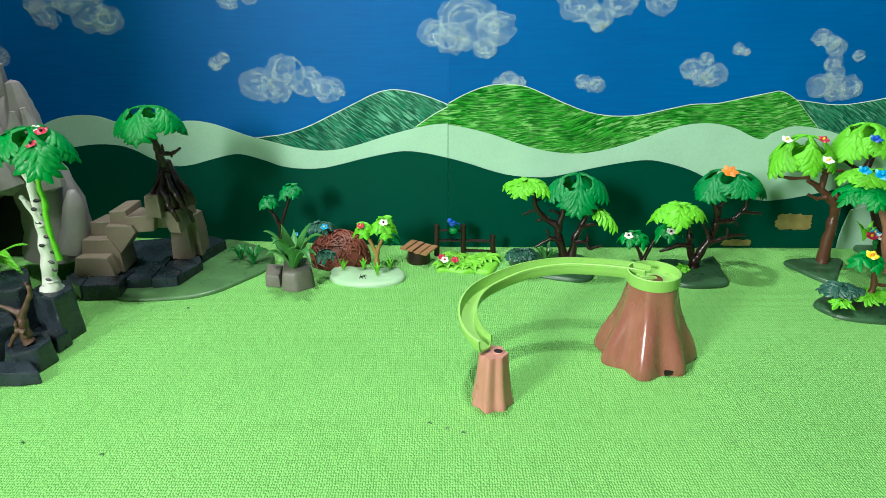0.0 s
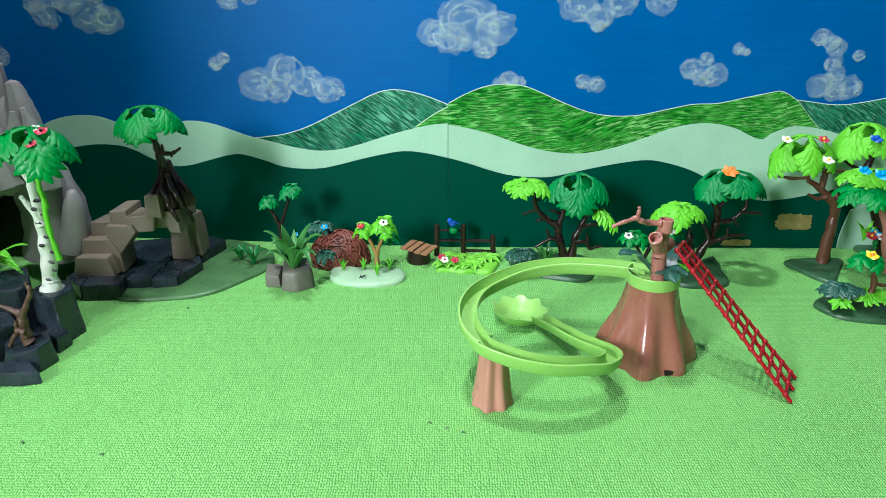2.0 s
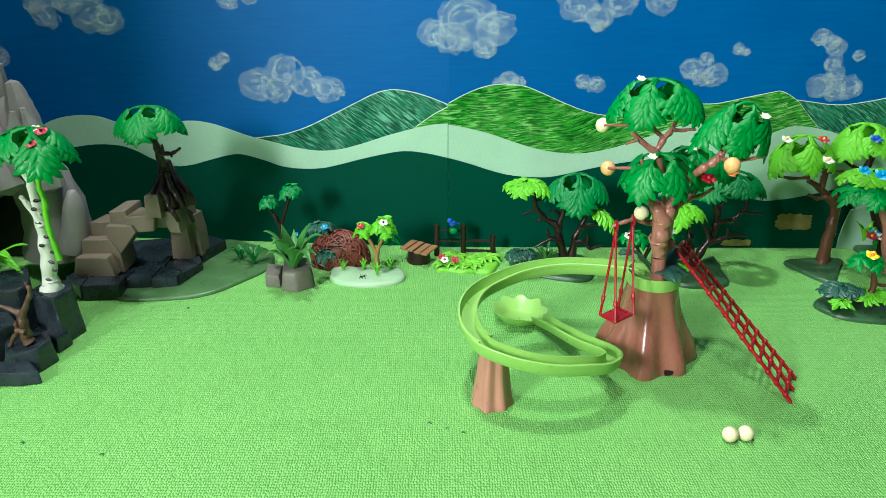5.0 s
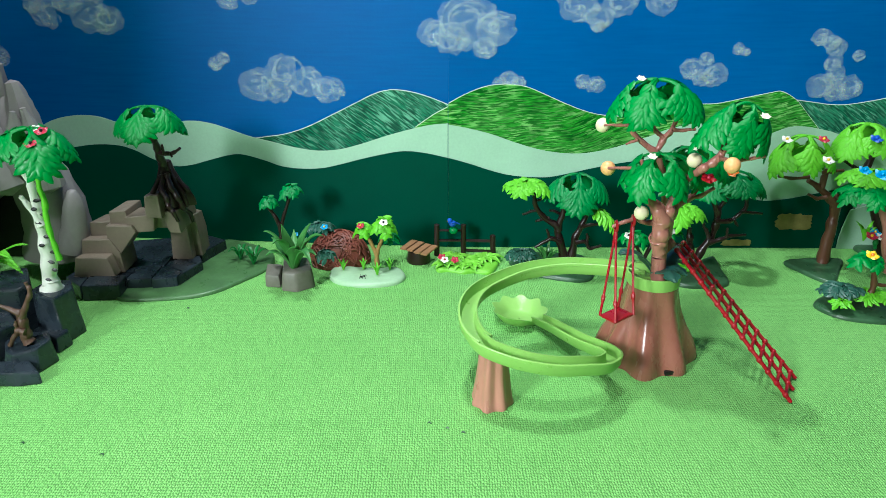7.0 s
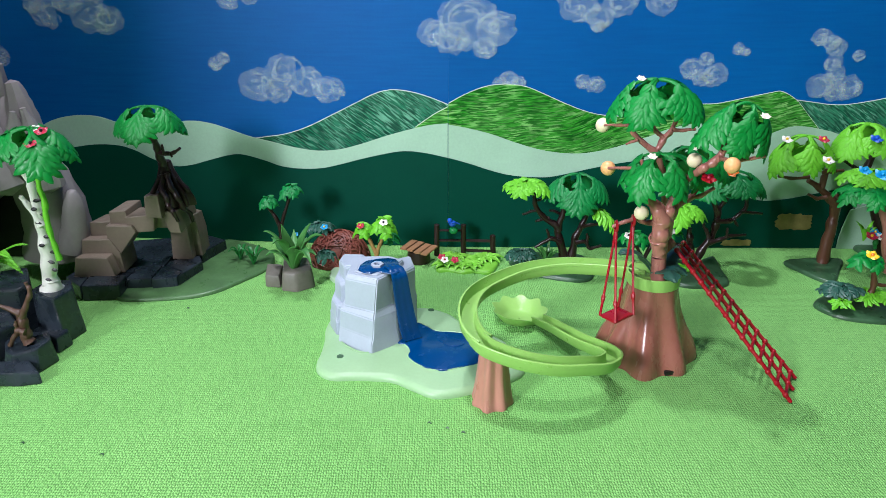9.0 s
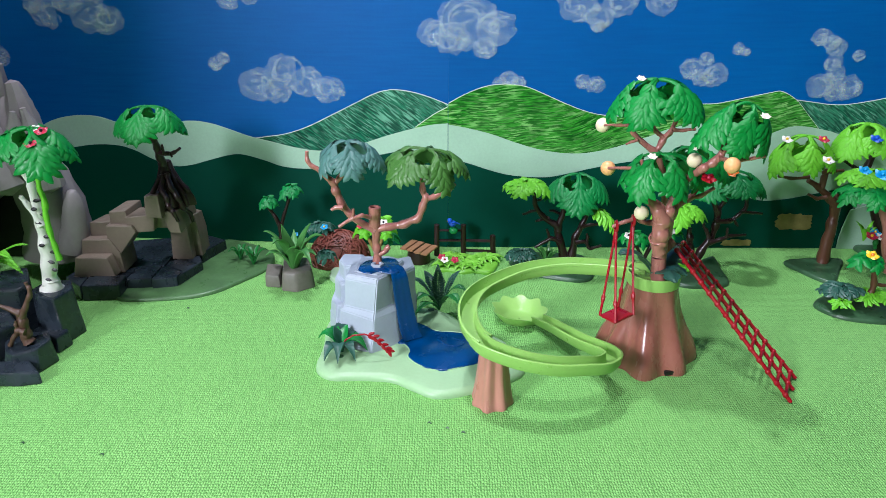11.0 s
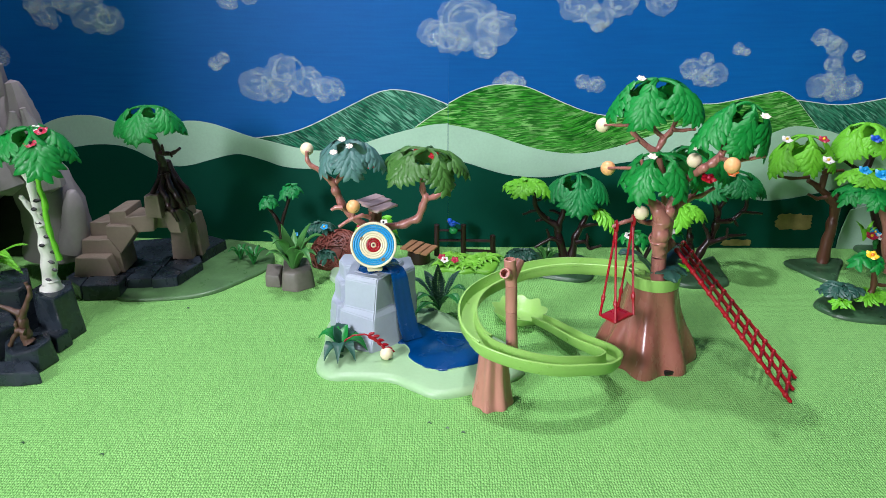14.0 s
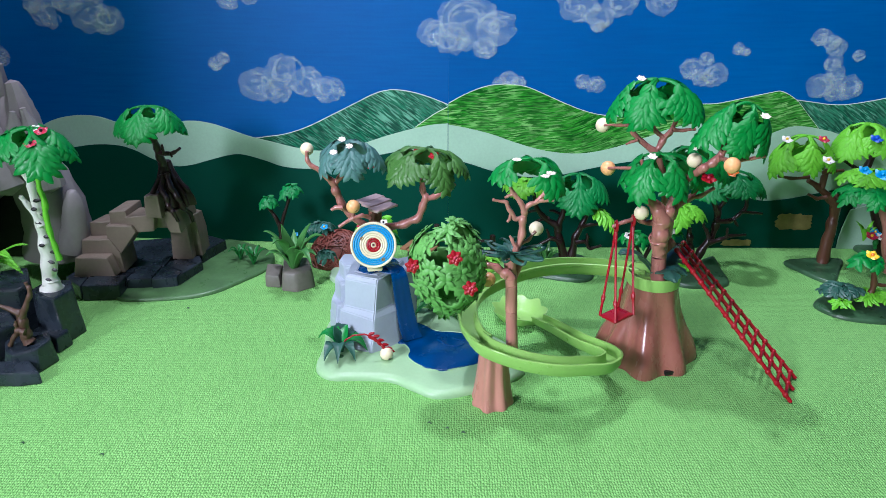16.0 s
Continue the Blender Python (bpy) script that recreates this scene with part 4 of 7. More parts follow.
        part("block", bm, "taupe", root, smooth=False)
    tree = thing("rooted_tree", (-0.4068, 0.975, 0.1382), "small tree with gripping dark roots on a rock arch", "tree")
    bm = bmesh.new()
    rings = []
    for z, cx, rx, ry, fold in ((0.114, -0.399, 0.0265, 0.017, 0.16), (0.128, -0.4005, 0.0258, 0.0165, 0.15), (0.139, -0.4025, 0.0225, 0.0155, 0.13), (0.152, -0.4045, 0.0165, 0.0135, 0.11),
                                (0.165, -0.4058, 0.0118, 0.0112, 0.08), (0.178, -0.4062, 0.0088, 0.0088, 0.05), (0.1805, -0.4062, 0.0084, 0.0084, 0.03)):
        rings.append([bm.verts.new((cx + rx * q * math.cos(a), 0.987 + ry * q * math.sin(a), z)) for a in (math.tau * k / 54 for k in range(54))
                      for q in [1 + fold * math.cos(9 * a + 0.6) + 0.5 * fold * math.cos(4 * a + 9 * z)]])
        if len(rings) > 1:
            bridge(bm, rings[-2], rings[-1])
    bm.faces.new(list(reversed(rings[0])))
    bm.faces.new(rings[-1])
    part("root_skirt", bm, "dark_bark", tree)
    part("trunk", limbs([(-0.4058, 0.975, 0.178, 0.0078), (-0.4055, 0.97, 0.19, 0.0066), (-0.405, 0.965, 0.205, 0.0062), (-0.405, 0.955, 0.222, 0.0056), (-0.404, 0.95, 0.238, 0.004)], [(-0.403, 0.965, 0.1985, 0.0046), (-0.3879, 0.955, 0.1999, 0.0038), (-0.3764, 0.95, 0.2027, 0.0032), (-0.3648, 0.945, 0.2101, 0.0024)], [(-0.3925, 0.955, 0.1995, 0.0026), (-0.3917, 0.95, 0.2079, 0.0025), (-0.3918, 0.95, 0.2137, 0.002)], [(-0.381, 0.95, 0.2017, 0.0022), (-0.3788, 0.947, 0.1969, 0.0019)],
                        [(-0.4075, 0.972, 0.1635, 0.005), (-0.4066, 0.962, 0.148, 0.0054), (-0.4039, 0.957, 0.1429, 0.005), (-0.398, 0.953, 0.1345, 0.0048), (-0.3955, 0.951, 0.1225, 0.0046), (-0.39, 0.95, 0.114, 0.0042), (-0.3862, 0.953, 0.099, 0.0032)], [(-0.4, 0.972, 0.1655, 0.005), (-0.3945, 0.965, 0.148, 0.0055), (-0.3865, 0.963, 0.132, 0.0052), (-0.382, 0.967, 0.115, 0.0045), (-0.3795, 0.985, 0.1, 0.0038), (-0.379, 0.99, 0.085, 0.003)],
                        [(-0.412, 0.972, 0.158, 0.005), (-0.4205, 0.962, 0.14, 0.0046), (-0.425, 0.958, 0.127, 0.0044), (-0.4309, 0.953, 0.1195, 0.004)], [(-0.393, 0.985, 0.155, 0.005), (-0.38, 0.985, 0.138, 0.005), (-0.373, 0.99, 0.12, 0.004)]), "dark_bark", tree)
    part("crown", crown_bm((-0.4029, 0.945, 0.2683), 0.0475, 0.0481, lobes=5, seed=21, hole=0.3), "green", tree, sharp=180)


def slabs():
    for name, outline, top, paint, text in (
            ("ground_plate", [(-0.4692, 0.8946), (-0.3915, 0.8928), (-0.34, 0.9093), (-0.3014, 0.9559), (-0.2724, 1.0088), (-0.2832, 1.0645), (-0.333, 1.1046), (-0.3803, 1.1176), (-0.4185, 1.043), (-0.47, 0.9661)], 0.0055, "plate_olive", "flat olive green moulded base beside the rock arch"),
            ("ground_plate", [(-0.1749, 0.9744), (-0.1579, 0.9459), (-0.1126, 0.9341), (-0.0712, 0.9439), (-0.0572, 0.9702), (-0.0729, 1), (-0.1099, 0.9957), (-0.1643, 1.0044)], 0.007, "plate_grey", "pale grey green moulded base under a small lime tree"),
            ("ground_plate", [(0.1055, 1.0268), (0.1217, 1.0525), (0.1651, 1.0645), (0.228, 1.0501), (0.2358, 0.9871), (0.2154, 0.9539), (0.1687, 0.962), (0.1284, 0.9871)], 0.006, "plate_dark", "dark green moulded base under a dark tree"),
            ("ground_plate", [(0.3351, 1.0088), (0.3583, 1.036), (0.4057, 1.0268), (0.4414, 1.0454), (0.4362, 0.9914), (0.4303, 0.9459), (0.4008, 0.9321), (0.3512, 0.9399)], 0.006, "plate_dark", "dark green moulded base under a brown tree"),
            ("ground_plate", [(0.5485, 1.0268), (0.6023, 1.0383), (0.6449, 1.0337), (0.623, 0.9957), (0.5911, 0.9499), (0.5751, 0.9519), (0.5585, 0.985)], 0.006, "plate_dark", "dark green moulded base under a leaning tree"),
            ("ground_plate", [(0.5219, 0.8751), (0.5515, 0.9019), (0.6087, 0.9168), (0.6714, 0.9112), (0.6868, 0.8716), (0.6186, 0.8251), (0.5656, 0.8251), (0.5331, 0.8429)], 0.006, "plate_dark", "dark green moulded base with low leaves"),
            ("ground_plate", [(0.6944, 1.0892), (0.7323, 1.1229), (0.7862, 1.1309), (0.8285, 1.1046), (0.789, 1.043), (0.7194, 1.0501), (0.6949, 1.0645)], 0.008, "plate_dark", "dark green moulded base with flowers")):
        bm = bmesh.new()
        plate(bm, outline, 0, top, 0.005)
        tagged(part(name, bm, paint), text, "base plate", "moulded base plates")


def tuft(name, base, tips, rise, width, paint, label, category="plant", teeth=0, group=""):
    root = thing(name, base, label, category, group)
    for tip in tips:
        bm = bmesh.new()
        blade(bm, base, tip, rise, width, teeth=teeth, rows=15 if teeth else 8)
        part("leaf", bm, paint, root)
    return root


def star(base, height, spread, n, seed, lift=0.0):
    """Tips of leaves that fan out round a base."""
    rng = random.Random(seed)
    out = []
    for k in range(n):
        a = math.tau * k / n + rng.uniform(-0.3, 0.3)
        s, h = spread * rng.uniform(0.75, 1.1), height * rng.uniform(0.7, 1.1) + lift * rng.random()
        out.append((base[0] + s * math.cos(a), base[1] + s * math.sin(a), base[2] + h))
    return out


def plants():
    b = (-0.3261, 1.03, 0.0234)
    tuft("grass_tuft", (b[0], b[1], 0.004), star(b, 0.002, 0.02, 6, 1), 0.01, 0.0034, "fern_leaf", "dark green grass tuft on an olive base")
    b = (-0.3, 1.01, 0.0259)
    tuft("grass_tuft", (b[0], b[1], 0.004), star(b, 0.003, 0.022, 6, 2), 0.011, 0.0034, "fern_leaf", "dark green grass tuft on an olive base")
    b = (0.1622, 1, 0.0301)
    tuft("grass_tuft", (b[0], b[1], 0.005), star((b[0], b[1], 0.01), 0.03, 0.022, 9, 3), 0.009, 0.0032, "agave", "green grass tuft beside a dark tree")
    for x in ([(-0.1544, 0.9847, 0.007), (-0.123, 0.9868, 0.007), (-0.1001, 0.9658, 0.007), (-0.0826, 0.9868, 0.007)]):
        tuft("sprout", x, star(x, 0.02, 0.007, 4, int(x[0] * 1000)), 0.002, 0.0026, "lime_leaf", "lime green sprout on a pale base", group="sprouts on the pale base")
    pot = thing("rock_planter", (-0.2214, 0.9308, 0), "grey stone block planter in two parts", "rock")
    for foot, z1, top in (([(-0.2647, 0.9366), (-0.2403, 0.9327), (-0.245, 0.9789), (-0.2727, 0.9853)], 0.0202, 0.88), ([(-0.2382, 0.9231), (-0.2138, 0.9175), (-0.1897, 0.9366), (-0.2052, 0.9916), (-0.2503, 0.9959)], 0.0294, 0.82)):
        bm = bmesh.new()
        lump(bm, foot, 0, z1, top, 0.001, 4, 0.004)
        part("block", bm, "stone", pot)
    base = (-0.2217, 0.945, 0.0212)
    ag = thing("agave", base, "broad-leaved green agave growing on a stone block", "plant")
    for tip, rise, w in (((-0.2573, 0.93, 0.0928), 0.018, 0.008), ((-0.238, 0.96, 0.092), 0.004, 0.0085), ((-0.1954, 0.96, 0.0938), 0.01, 0.0085), ((-0.1747, 0.94, 0.0819), 0.02, 0.008), ((-0.255, 0.92, 0.0593), 0.016, 0.0075),
                         ((-0.18, 0.91, 0.0635), 0.018, 0.0075), ((-0.2383, 0.9, 0.0849), 0.024, 0.008), ((-0.2063, 0.9, 0.0806), 0.012, 0.0085), ((-0.2084, 0.99, 0.0596), 0.006, 0.008), ((-0.2602, 0.98, 0.0635), 0.012, 0.0075),
                         ((-0.1834, 0.89, 0.0565), 0.03, 0.007), ((-0.2294, 1, 0.0696), 0.0, 0.008)):
        bm = bmesh.new()
        blade(bm, base, tip, rise, w * 1.22, 0.0014, 0.3, 9)
        part("leaf", bm, "agave", ag)
    for name, box_, paint, seed, text, lobes in (
            ("shrub", ((-0.1767, 0.965, 0.0475), 0.0144, 0.0176), "dark_leaf", 1, "small dark teal shrub against a straw mound", 7),
            ("shrub", ((-0.1964, 1.04, 0.0631), 0.0234, 0.0128), "dark_leaf", 2, "dark teal shrub with blue blossoms behind a planter", 7),
            ("shrub", ((-0.0852, 1.03, 0.0515), 0.0153, 0.0206), "teal_green", 6, "deep green shrub behind a lime tree", 6),
            ("shrub", ((0.1226, 0.995, 0.035), 0.0245, 0.0113), "dark_leaf", 3, "low dark teal shrub on a dark base", 7),
            ("shrub", ((0.5537, 0.87, 0.0337), 0.0286, 0.01), "dark_leaf", 4, "low dark teal leaves on a dark base", 6),
            ("shrub", ((0.5413, 0.845, 0.0245), 0.0138, 0.0073), "lime_leaf", 5, "low lime leaves on a dark base", 4),
            ("shrub", ((0.5911, 0.86, 0.0282), 0.0272, 0.0095), "lime_leaf", 8, "low lime leaves on a dark base", 5),
            ("shrub", ((0.3721, 0.985, 0.0126), 0.0114, 0.0116), "lime_leaf", 7, "low lime leaves on a dark base", 4)):
        apex, R, h = box_
        root = thing("shrub", (apex[0], apex[1], 0.004), text, "shrub")
        part("leaves", crown_bm(apex, R, min(max(h, 0.35 * R), max(apex[2] - 0.004, 0.004)), lobes=lobes, seed=seed, size=0.009, hole=0.05), paint, root)
        if seed == 2:
            blossom(root, "blossom", (-0.186, 1.02, 0.0649), 0.006, "blue")
            blossom(root, "blossom", (-0.2321, 1.02, 0.0525), 0.005, "blue")


def straw_mound():
    c = (-0.167, 1.036, 0)
    root = thing("straw_mound", c, "rust brown mound of woven twigs and straw", "mound")
    R, h = 0.0496, 0.065 * 0.8
    bm = bmesh.new()
    ball(bm, c, 1, 20)
    for v in list(bm.verts):
        d = v.co - Vector(c)
        v.co = Vector(c) + Vector((d.x * R * 0.97, d.y * R * 0.8, max(-0.0, d.z) * h * 0.97))
    part("core", bm, "straw", root)
    rng = random.Random(8)
    bm = bmesh.new()
    for _ in range(190):
        a, t, w, l = rng.uniform(0, math.tau), rng.uniform(0.0, 1.25), rng.uniform(0, math.tau), rng.uniform(0.25, 0.6)
        pts = []
        for k in range(4):
            u = (k / 3 - 0.5) * l
            aa, tt = a + u * math.cos(w) / max(0.35, math.cos(t)), min(1.5, max(0.02, t + u * math.sin(w)))
            pts.append((c[0] + R * math.cos(tt) * math.cos(aa), c[1] + R * 0.82 * math.cos(tt) * math.sin(aa), c[2] + h * math.sin(tt) + 0.0004, 0.0013))
        tube(bm, pts, 5, 2, 0)
    tagged(part("straw_layer", bm, "straw", root), kind="stuff")


def small_trees():
    t = thing("twin_crown_tree", (-0.2572, 1.03, 0.0243), "small dark tree with two flat green crowns", "tree")
    part("trunk", limbs([(-0.2582, 1.03, 0.0125, 0.005), (-0.2577, 1.03, 0.039, 0.0045), (-0.2574, 1.03, 0.063, 0.0045), (-0.2632, 1.03, 0.0773, 0.0036), (-0.2723, 1.03, 0.0932, 0.0031), (-0.275, 1.03, 0.1025, 0.0026)], [(-0.2566, 1.03, 0.0611, 0.0045), (-0.2494, 1.03, 0.082, 0.0036), (-0.2401, 1.03, 0.1081, 0.0031), (-0.2374, 1.03, 0.1191, 0.0026)]), "dark_bark", t)
    part("crown", crown_bm((-0.2725, 1.03, 0.1099), 0.0158, 0.022, lobes=5, seed=31, size=0.009, hole=0.12), "teal_green", t, sharp=180)
    part("crown", crown_bm((-0.2357, 1.03, 0.1292), 0.0192, 0.0239, lobes=5, seed=32, size=0.009, hole=0.12), "teal_green", t, sharp=180)

    t = thing("lime_tree", (-0.1026, 0.9847, 0.007), "little lime green tree with a white blossom", "tree")
    part("trunk", limbs([(-0.1034, 1, -0.0018, 0.0053), (-0.1036, 1, 0.0157, 0.0049), (-0.104, 1, 0.0291, 0.0044), (-0.1121, 1, 0.0481, 0.0035), (-0.1209, 1, 0.0669, 0.0026)], [(-0.1032, 1, 0.0272, 0.0044), (-0.0964, 1, 0.0462, 0.0035), (-0.0905, 1, 0.0669, 0.0026)]), "tan_bark", t)
    part("crown", crown_bm((-0.1218, 1, 0.0771), 0.016, 0.0233, lobes=4, seed=33, size=0.01, hole=0.1), "lime_leaf", t, sharp=180)
    part("crown", crown_bm((-0.0903, 1, 0.0863), 0.0212, 0.0356, lobes=5, seed=34, size=0.011, hole=0.1), "lime_leaf", t, sharp=180)
    blossom(t, "blossom", (-0.0896, 0.982, 0.0864), 0.0068, "white", heart="black")
    blossom(t, "blossom", (-0.1254, 0.99, 0.078), 0.006, "crimson")

    t = thing("dark_tree", (0.1973, 0.9999, 0.006), "dark branching tree with lime and green crowns", "tree")
    part("trunk", limbs([(0.1942, 1, 0.0001, 0.0107), (0.1891, 1, 0.0224, 0.0097), (0.1802, 1, 0.0509, 0.0079), (0.1752, 1, 0.0743, 0.0069), (0.1518, 1, 0.0909, 0.0052), (0.1397, 1, 0.109, 0.0043), (0.1361, 1, 0.1288, 0.0034)], [(0.1967, 1, 0.0021, 0.0098), (0.2011, 1, 0.0272, 0.0079), (0.2044, 1, 0.0556, 0.0061), (0.2133, 1, 0.0761, 0.0052), (0.2203, 1, 0.0973, 0.0043), (0.2202, 1, 0.1198, 0.0034)],
                        [(0.1775, 1, 0.0669, 0.007), (0.1827, 1, 0.0927, 0.0052), (0.1843, 1, 0.1198, 0.0043)], [(0.1804, 0.99, 0.0503, 0.0052), (0.1653, 0.99, 0.0577, 0.0043), (0.1527, 0.99, 0.0503, 0.0035), (0.1418, 0.99, 0.0428, 0.0026)], [(0.1628, 0.99, 0.0559, 0.0035), (0.1604, 0.99, 0.067, 0.0026), (0.1584, 0.99, 0.0725, 0.0026)], [(0.203, 0.99, 0.0503, 0.0052), (0.2176, 0.99, 0.0521, 0.0035), (0.2263, 0.99, 0.0409, 0.0035), (0.2433, 0.99, 0.0456, 0.0026)],
                        [(0.2204, 0.99, 0.0503, 0.0035), (0.2213, 0.99, 0.0596, 0.0026), (0.2192, 0.99, 0.0651, 0.0022)], [(0.1444, 1, 0.1, 0.0034), (0.1325, 1, 0.0973, 0.0026), (0.1215, 1, 0.0927, 0.0022)], [(0.1402, 1, 0.1154, 0.0026), (0.147, 1, 0.1163, 0.0021), (0.1503, 1, 0.1172, 0.0017)], [(0.1623, 1, 0.0872, 0.0035), (0.1479, 1, 0.0835, 0.0026), (0.1419, 1, 0.0817, 0.0022)],
                        [(0.2097, 0.99, 0.0762, 0.0043), (0.224, 0.99, 0.0799, 0.0034), (0.2385, 0.99, 0.0817, 0.0026)], [(0.1845, 1.01, 0.0891, 0.0035), (0.172, 1.01, 0.0946, 0.0026), (0.1633, 1.01, 0.0956, 0.0022)]), "dark_bark", t)
    part("crown", crown_bm((0.1246, 1, 0.145), 0.0359, 0.0215, lobes=4, seed=35, hole=0.1, start=20), "lime_leaf", t, "lime green crown", sharp=180)
    part("crown", crown_bm((0.202, 1, 0.157), 0.0463, 0.0496, lobes=5, seed=36, hole=0.3), "teal_green", t, sharp=180)
    part("spray", crown_bm((0.2122, 0.985, 0.1088), 0.06, 0.05, lobes=1, seed=37, arc=60, start=-50, hole=0.05), "lime_leaf", t, "drooping lime green spray")

    t = thing("flowering_bush", (0.3227, 1.0314, 0), "slim forked bush with white blossoms", "bush")
    part("trunk", limbs([(0.3198, 1.02, -0.0009, 0.0041), (0.3141, 1.02, 0.0187, 0.0036), (0.3062, 1.02, 0.0333, 0.0031), (0.3, 1.02, 0.0497, 0.0027)], [(0.3193, 1.02, 0.004, 0.0041), (0.3267, 1.02, 0.0265, 0.0036), (0.3355, 1.02, 0.043, 0.0036), (0.3534, 1.02, 0.0573, 0.0027)]), "dark_bark", t)
    part("crown", crown_bm((0.3017, 1.02, 0.0544), 0.0218, 0.0195, lobes=5, seed=38, size=0.011, hole=0.08), "green", t, sharp=180)
    part("crown", crown_bm((0.352, 1.01, 0.0724), 0.0228, 0.0311, lobes=5, seed=39, size=0.011, hole=0.08), "green", t, sharp=180)
    blossom(t, "blossom", (0.285, 0.995, 0.0603), 0.0072, "white", heart="black")
    blossom(t, "blossom", (0.3463, 0.985, 0.071), 0.0072, "white", heart="black")

    t = thing("brown_tree", (0.3908, 0.9912, 0.006), "brown branching tree with dark and lime crowns", "tree")
    part("trunk", limbs([(0.3935, 1, 0.0011, 0.0116), (0.3948, 1, 0.0176, 0.0097), (0.4017, 1, 0.031, 0.0079), (0.4129, 1, 0.0509, 0.007), (0.4182, 1, 0.0743, 0.0069), (0.4182, 1, 0.0973, 0.006), (0.4086, 1, 0.1154, 0.0051), (0.3964, 1, 0.1288, 0.0043)], [(0.3942, 1, 0.0157, 0.008), (0.3851, 1, 0.0367, 0.007), (0.3817, 1, 0.0556, 0.0061), (0.3796, 1, 0.0706, 0.0043)],
                        [(0.3806, 0.99, 0.0456, 0.0052), (0.3614, 0.99, 0.0465, 0.0043), (0.3473, 0.99, 0.0409, 0.0035), (0.3348, 0.99, 0.0362, 0.0026)], [(0.4146, 0.99, 0.0854, 0.0051), (0.435, 0.99, 0.0863, 0.0043), (0.4471, 0.99, 0.0963, 0.0038), (0.4555, 0.99, 0.1071, 0.0034), (0.4555, 0.99, 0.1276, 0.003)], [(0.4476, 0.985, 0.1016, 0.0034), (0.4631, 0.985, 0.1007, 0.003), (0.4795, 0.985, 0.099, 0.0025)],
                        [(0.4392, 0.985, 0.0908, 0.0026), (0.4429, 0.985, 0.0836, 0.0026), (0.4461, 0.985, 0.0799, 0.0021)], [(0.4086, 0.99, 0.0503, 0.0052), (0.4251, 0.99, 0.0559, 0.0043), (0.4372, 0.99, 0.0614, 0.0035), (0.4628, 0.99, 0.0633, 0.0026)], [(0.4319, 0.985, 0.0616, 0.0026), (0.4313, 0.985, 0.0708, 0.0026), (0.4313, 0.985, 0.0763, 0.0021)], [(0.4178, 1, 0.1, 0.0052), (0.4274, 1, 0.1154, 0.0043), (0.4344, 1, 0.1306, 0.0034)],
                        [(0.4066, 0.99, 0.0577, 0.0043), (0.4013, 0.99, 0.0707, 0.0034), (0.3959, 0.99, 0.078, 0.0026), (0.3971, 0.99, 0.0817, 0.0021)]), "dark_bark", t)
    part("crown", crown_bm((0.426, 1, 0.1622), 0.0555, 0.0411, lobes=5, seed=40, hole=0.28), "teal_green", t, "dark green crown", sharp=180)
    part("crown", crown_bm((0.351, 0.98, 0.1145), 0.0444, 0.036, lobes=4, seed=41, hole=0.08, start=40), "lime_leaf", t, "lime green crown", sharp=180)
    blossom(t, "blossom", (0.4186, 0.98, 0.1663), 0.012, "orange", heart="orange", petals=6)

    t = thing("leaning_tree", (0.5959, 1.0043, 0.006), "leaning brown tree with a lime crown and blossoms", "tree")
    part("trunk", limbs([(0.6038, 1.02, -0.0029, 0.0136), (0.6066, 1.02, 0.0138, 0.0117), (0.6068, 1.02, 0.043, 0.0107), (0.6078, 1.02, 0.0715, 0.0097), (0.6077, 1.02, 0.0967, 0.0088), (0.5954, 1.02, 0.1132, 0.0078), (0.5765, 1.02, 0.1287, 0.0061), (0.5569, 1.02, 0.1404, 0.0043)], [(0.6072, 1.02, 0.0948, 0.007), (0.6058, 1.02, 0.1132, 0.0052), (0.6029, 1.02, 0.1269, 0.0035)],
                        [(0.5788, 1.02, 0.126, 0.0061), (0.5801, 1.02, 0.1449, 0.006), (0.5824, 1.02, 0.1582, 0.0043)], [(0.5844, 1.01, 0.1165, 0.0043), (0.571, 1.01, 0.1147, 0.0034), (0.5557, 1.01, 0.122, 0.0026)], [(0.571, 1.01, 0.1558, 0.0034), (0.5868, 1.01, 0.1576, 0.0034), (0.6017, 1.01, 0.1593, 0.0025)], [(0.552, 1.01, 0.1488, 0.0034), (0.5251, 1.01, 0.147, 0.003), (0.5049, 1.01, 0.1505, 0.0026)], sides=10), "mid_bark", t)
    part("crown", crown_bm((0.5428, 1.02, 0.2103), 0.0487, 0.0662, lobes=5, seed=42, hole=0.36), "lime_leaf", t, sharp=180)
    blossom(t, "blossom", (0.5028, 1, 0.2092), 0.008, "white")
    blossom(t, "blossom", (0.5509, 0.99, 0.2116), 0.008, "crimson")
    blossom(t, "blossom", (0.5469, 0.96, 0.1886), 0.0085, "white")

    t = thing("corner_tree", (0.7333, 1.0692, 0), "brown tree with a spreading lime crown", "tree")
    part("trunk", limbs([(0.7133, 1.04, 0.0123, 0.0119), (0.6966, 1.04, 0.0593, 0.0099), (0.6754, 1.04, 0.1066, 0.008), (0.657, 1.04, 0.1362, 0.007), (0.6548, 1.04, 0.157, 0.007), (0.6632, 1.04, 0.1837, 0.0052)], [(0.6473, 1.03, 0.1464, 0.0043), (0.6269, 1.03, 0.1598, 0.0035), (0.6035, 1.03, 0.1722, 0.0026)], [(0.6567, 1.03, 0.1283, 0.0035), (0.6399, 1.03, 0.1099, 0.0035), (0.6306, 1.03, 0.1356, 0.0026)], [(0.6546, 1.03, 0.1374, 0.0035), (0.6737, 1.03, 0.1446, 0.0035)]), "dark_bark", t)
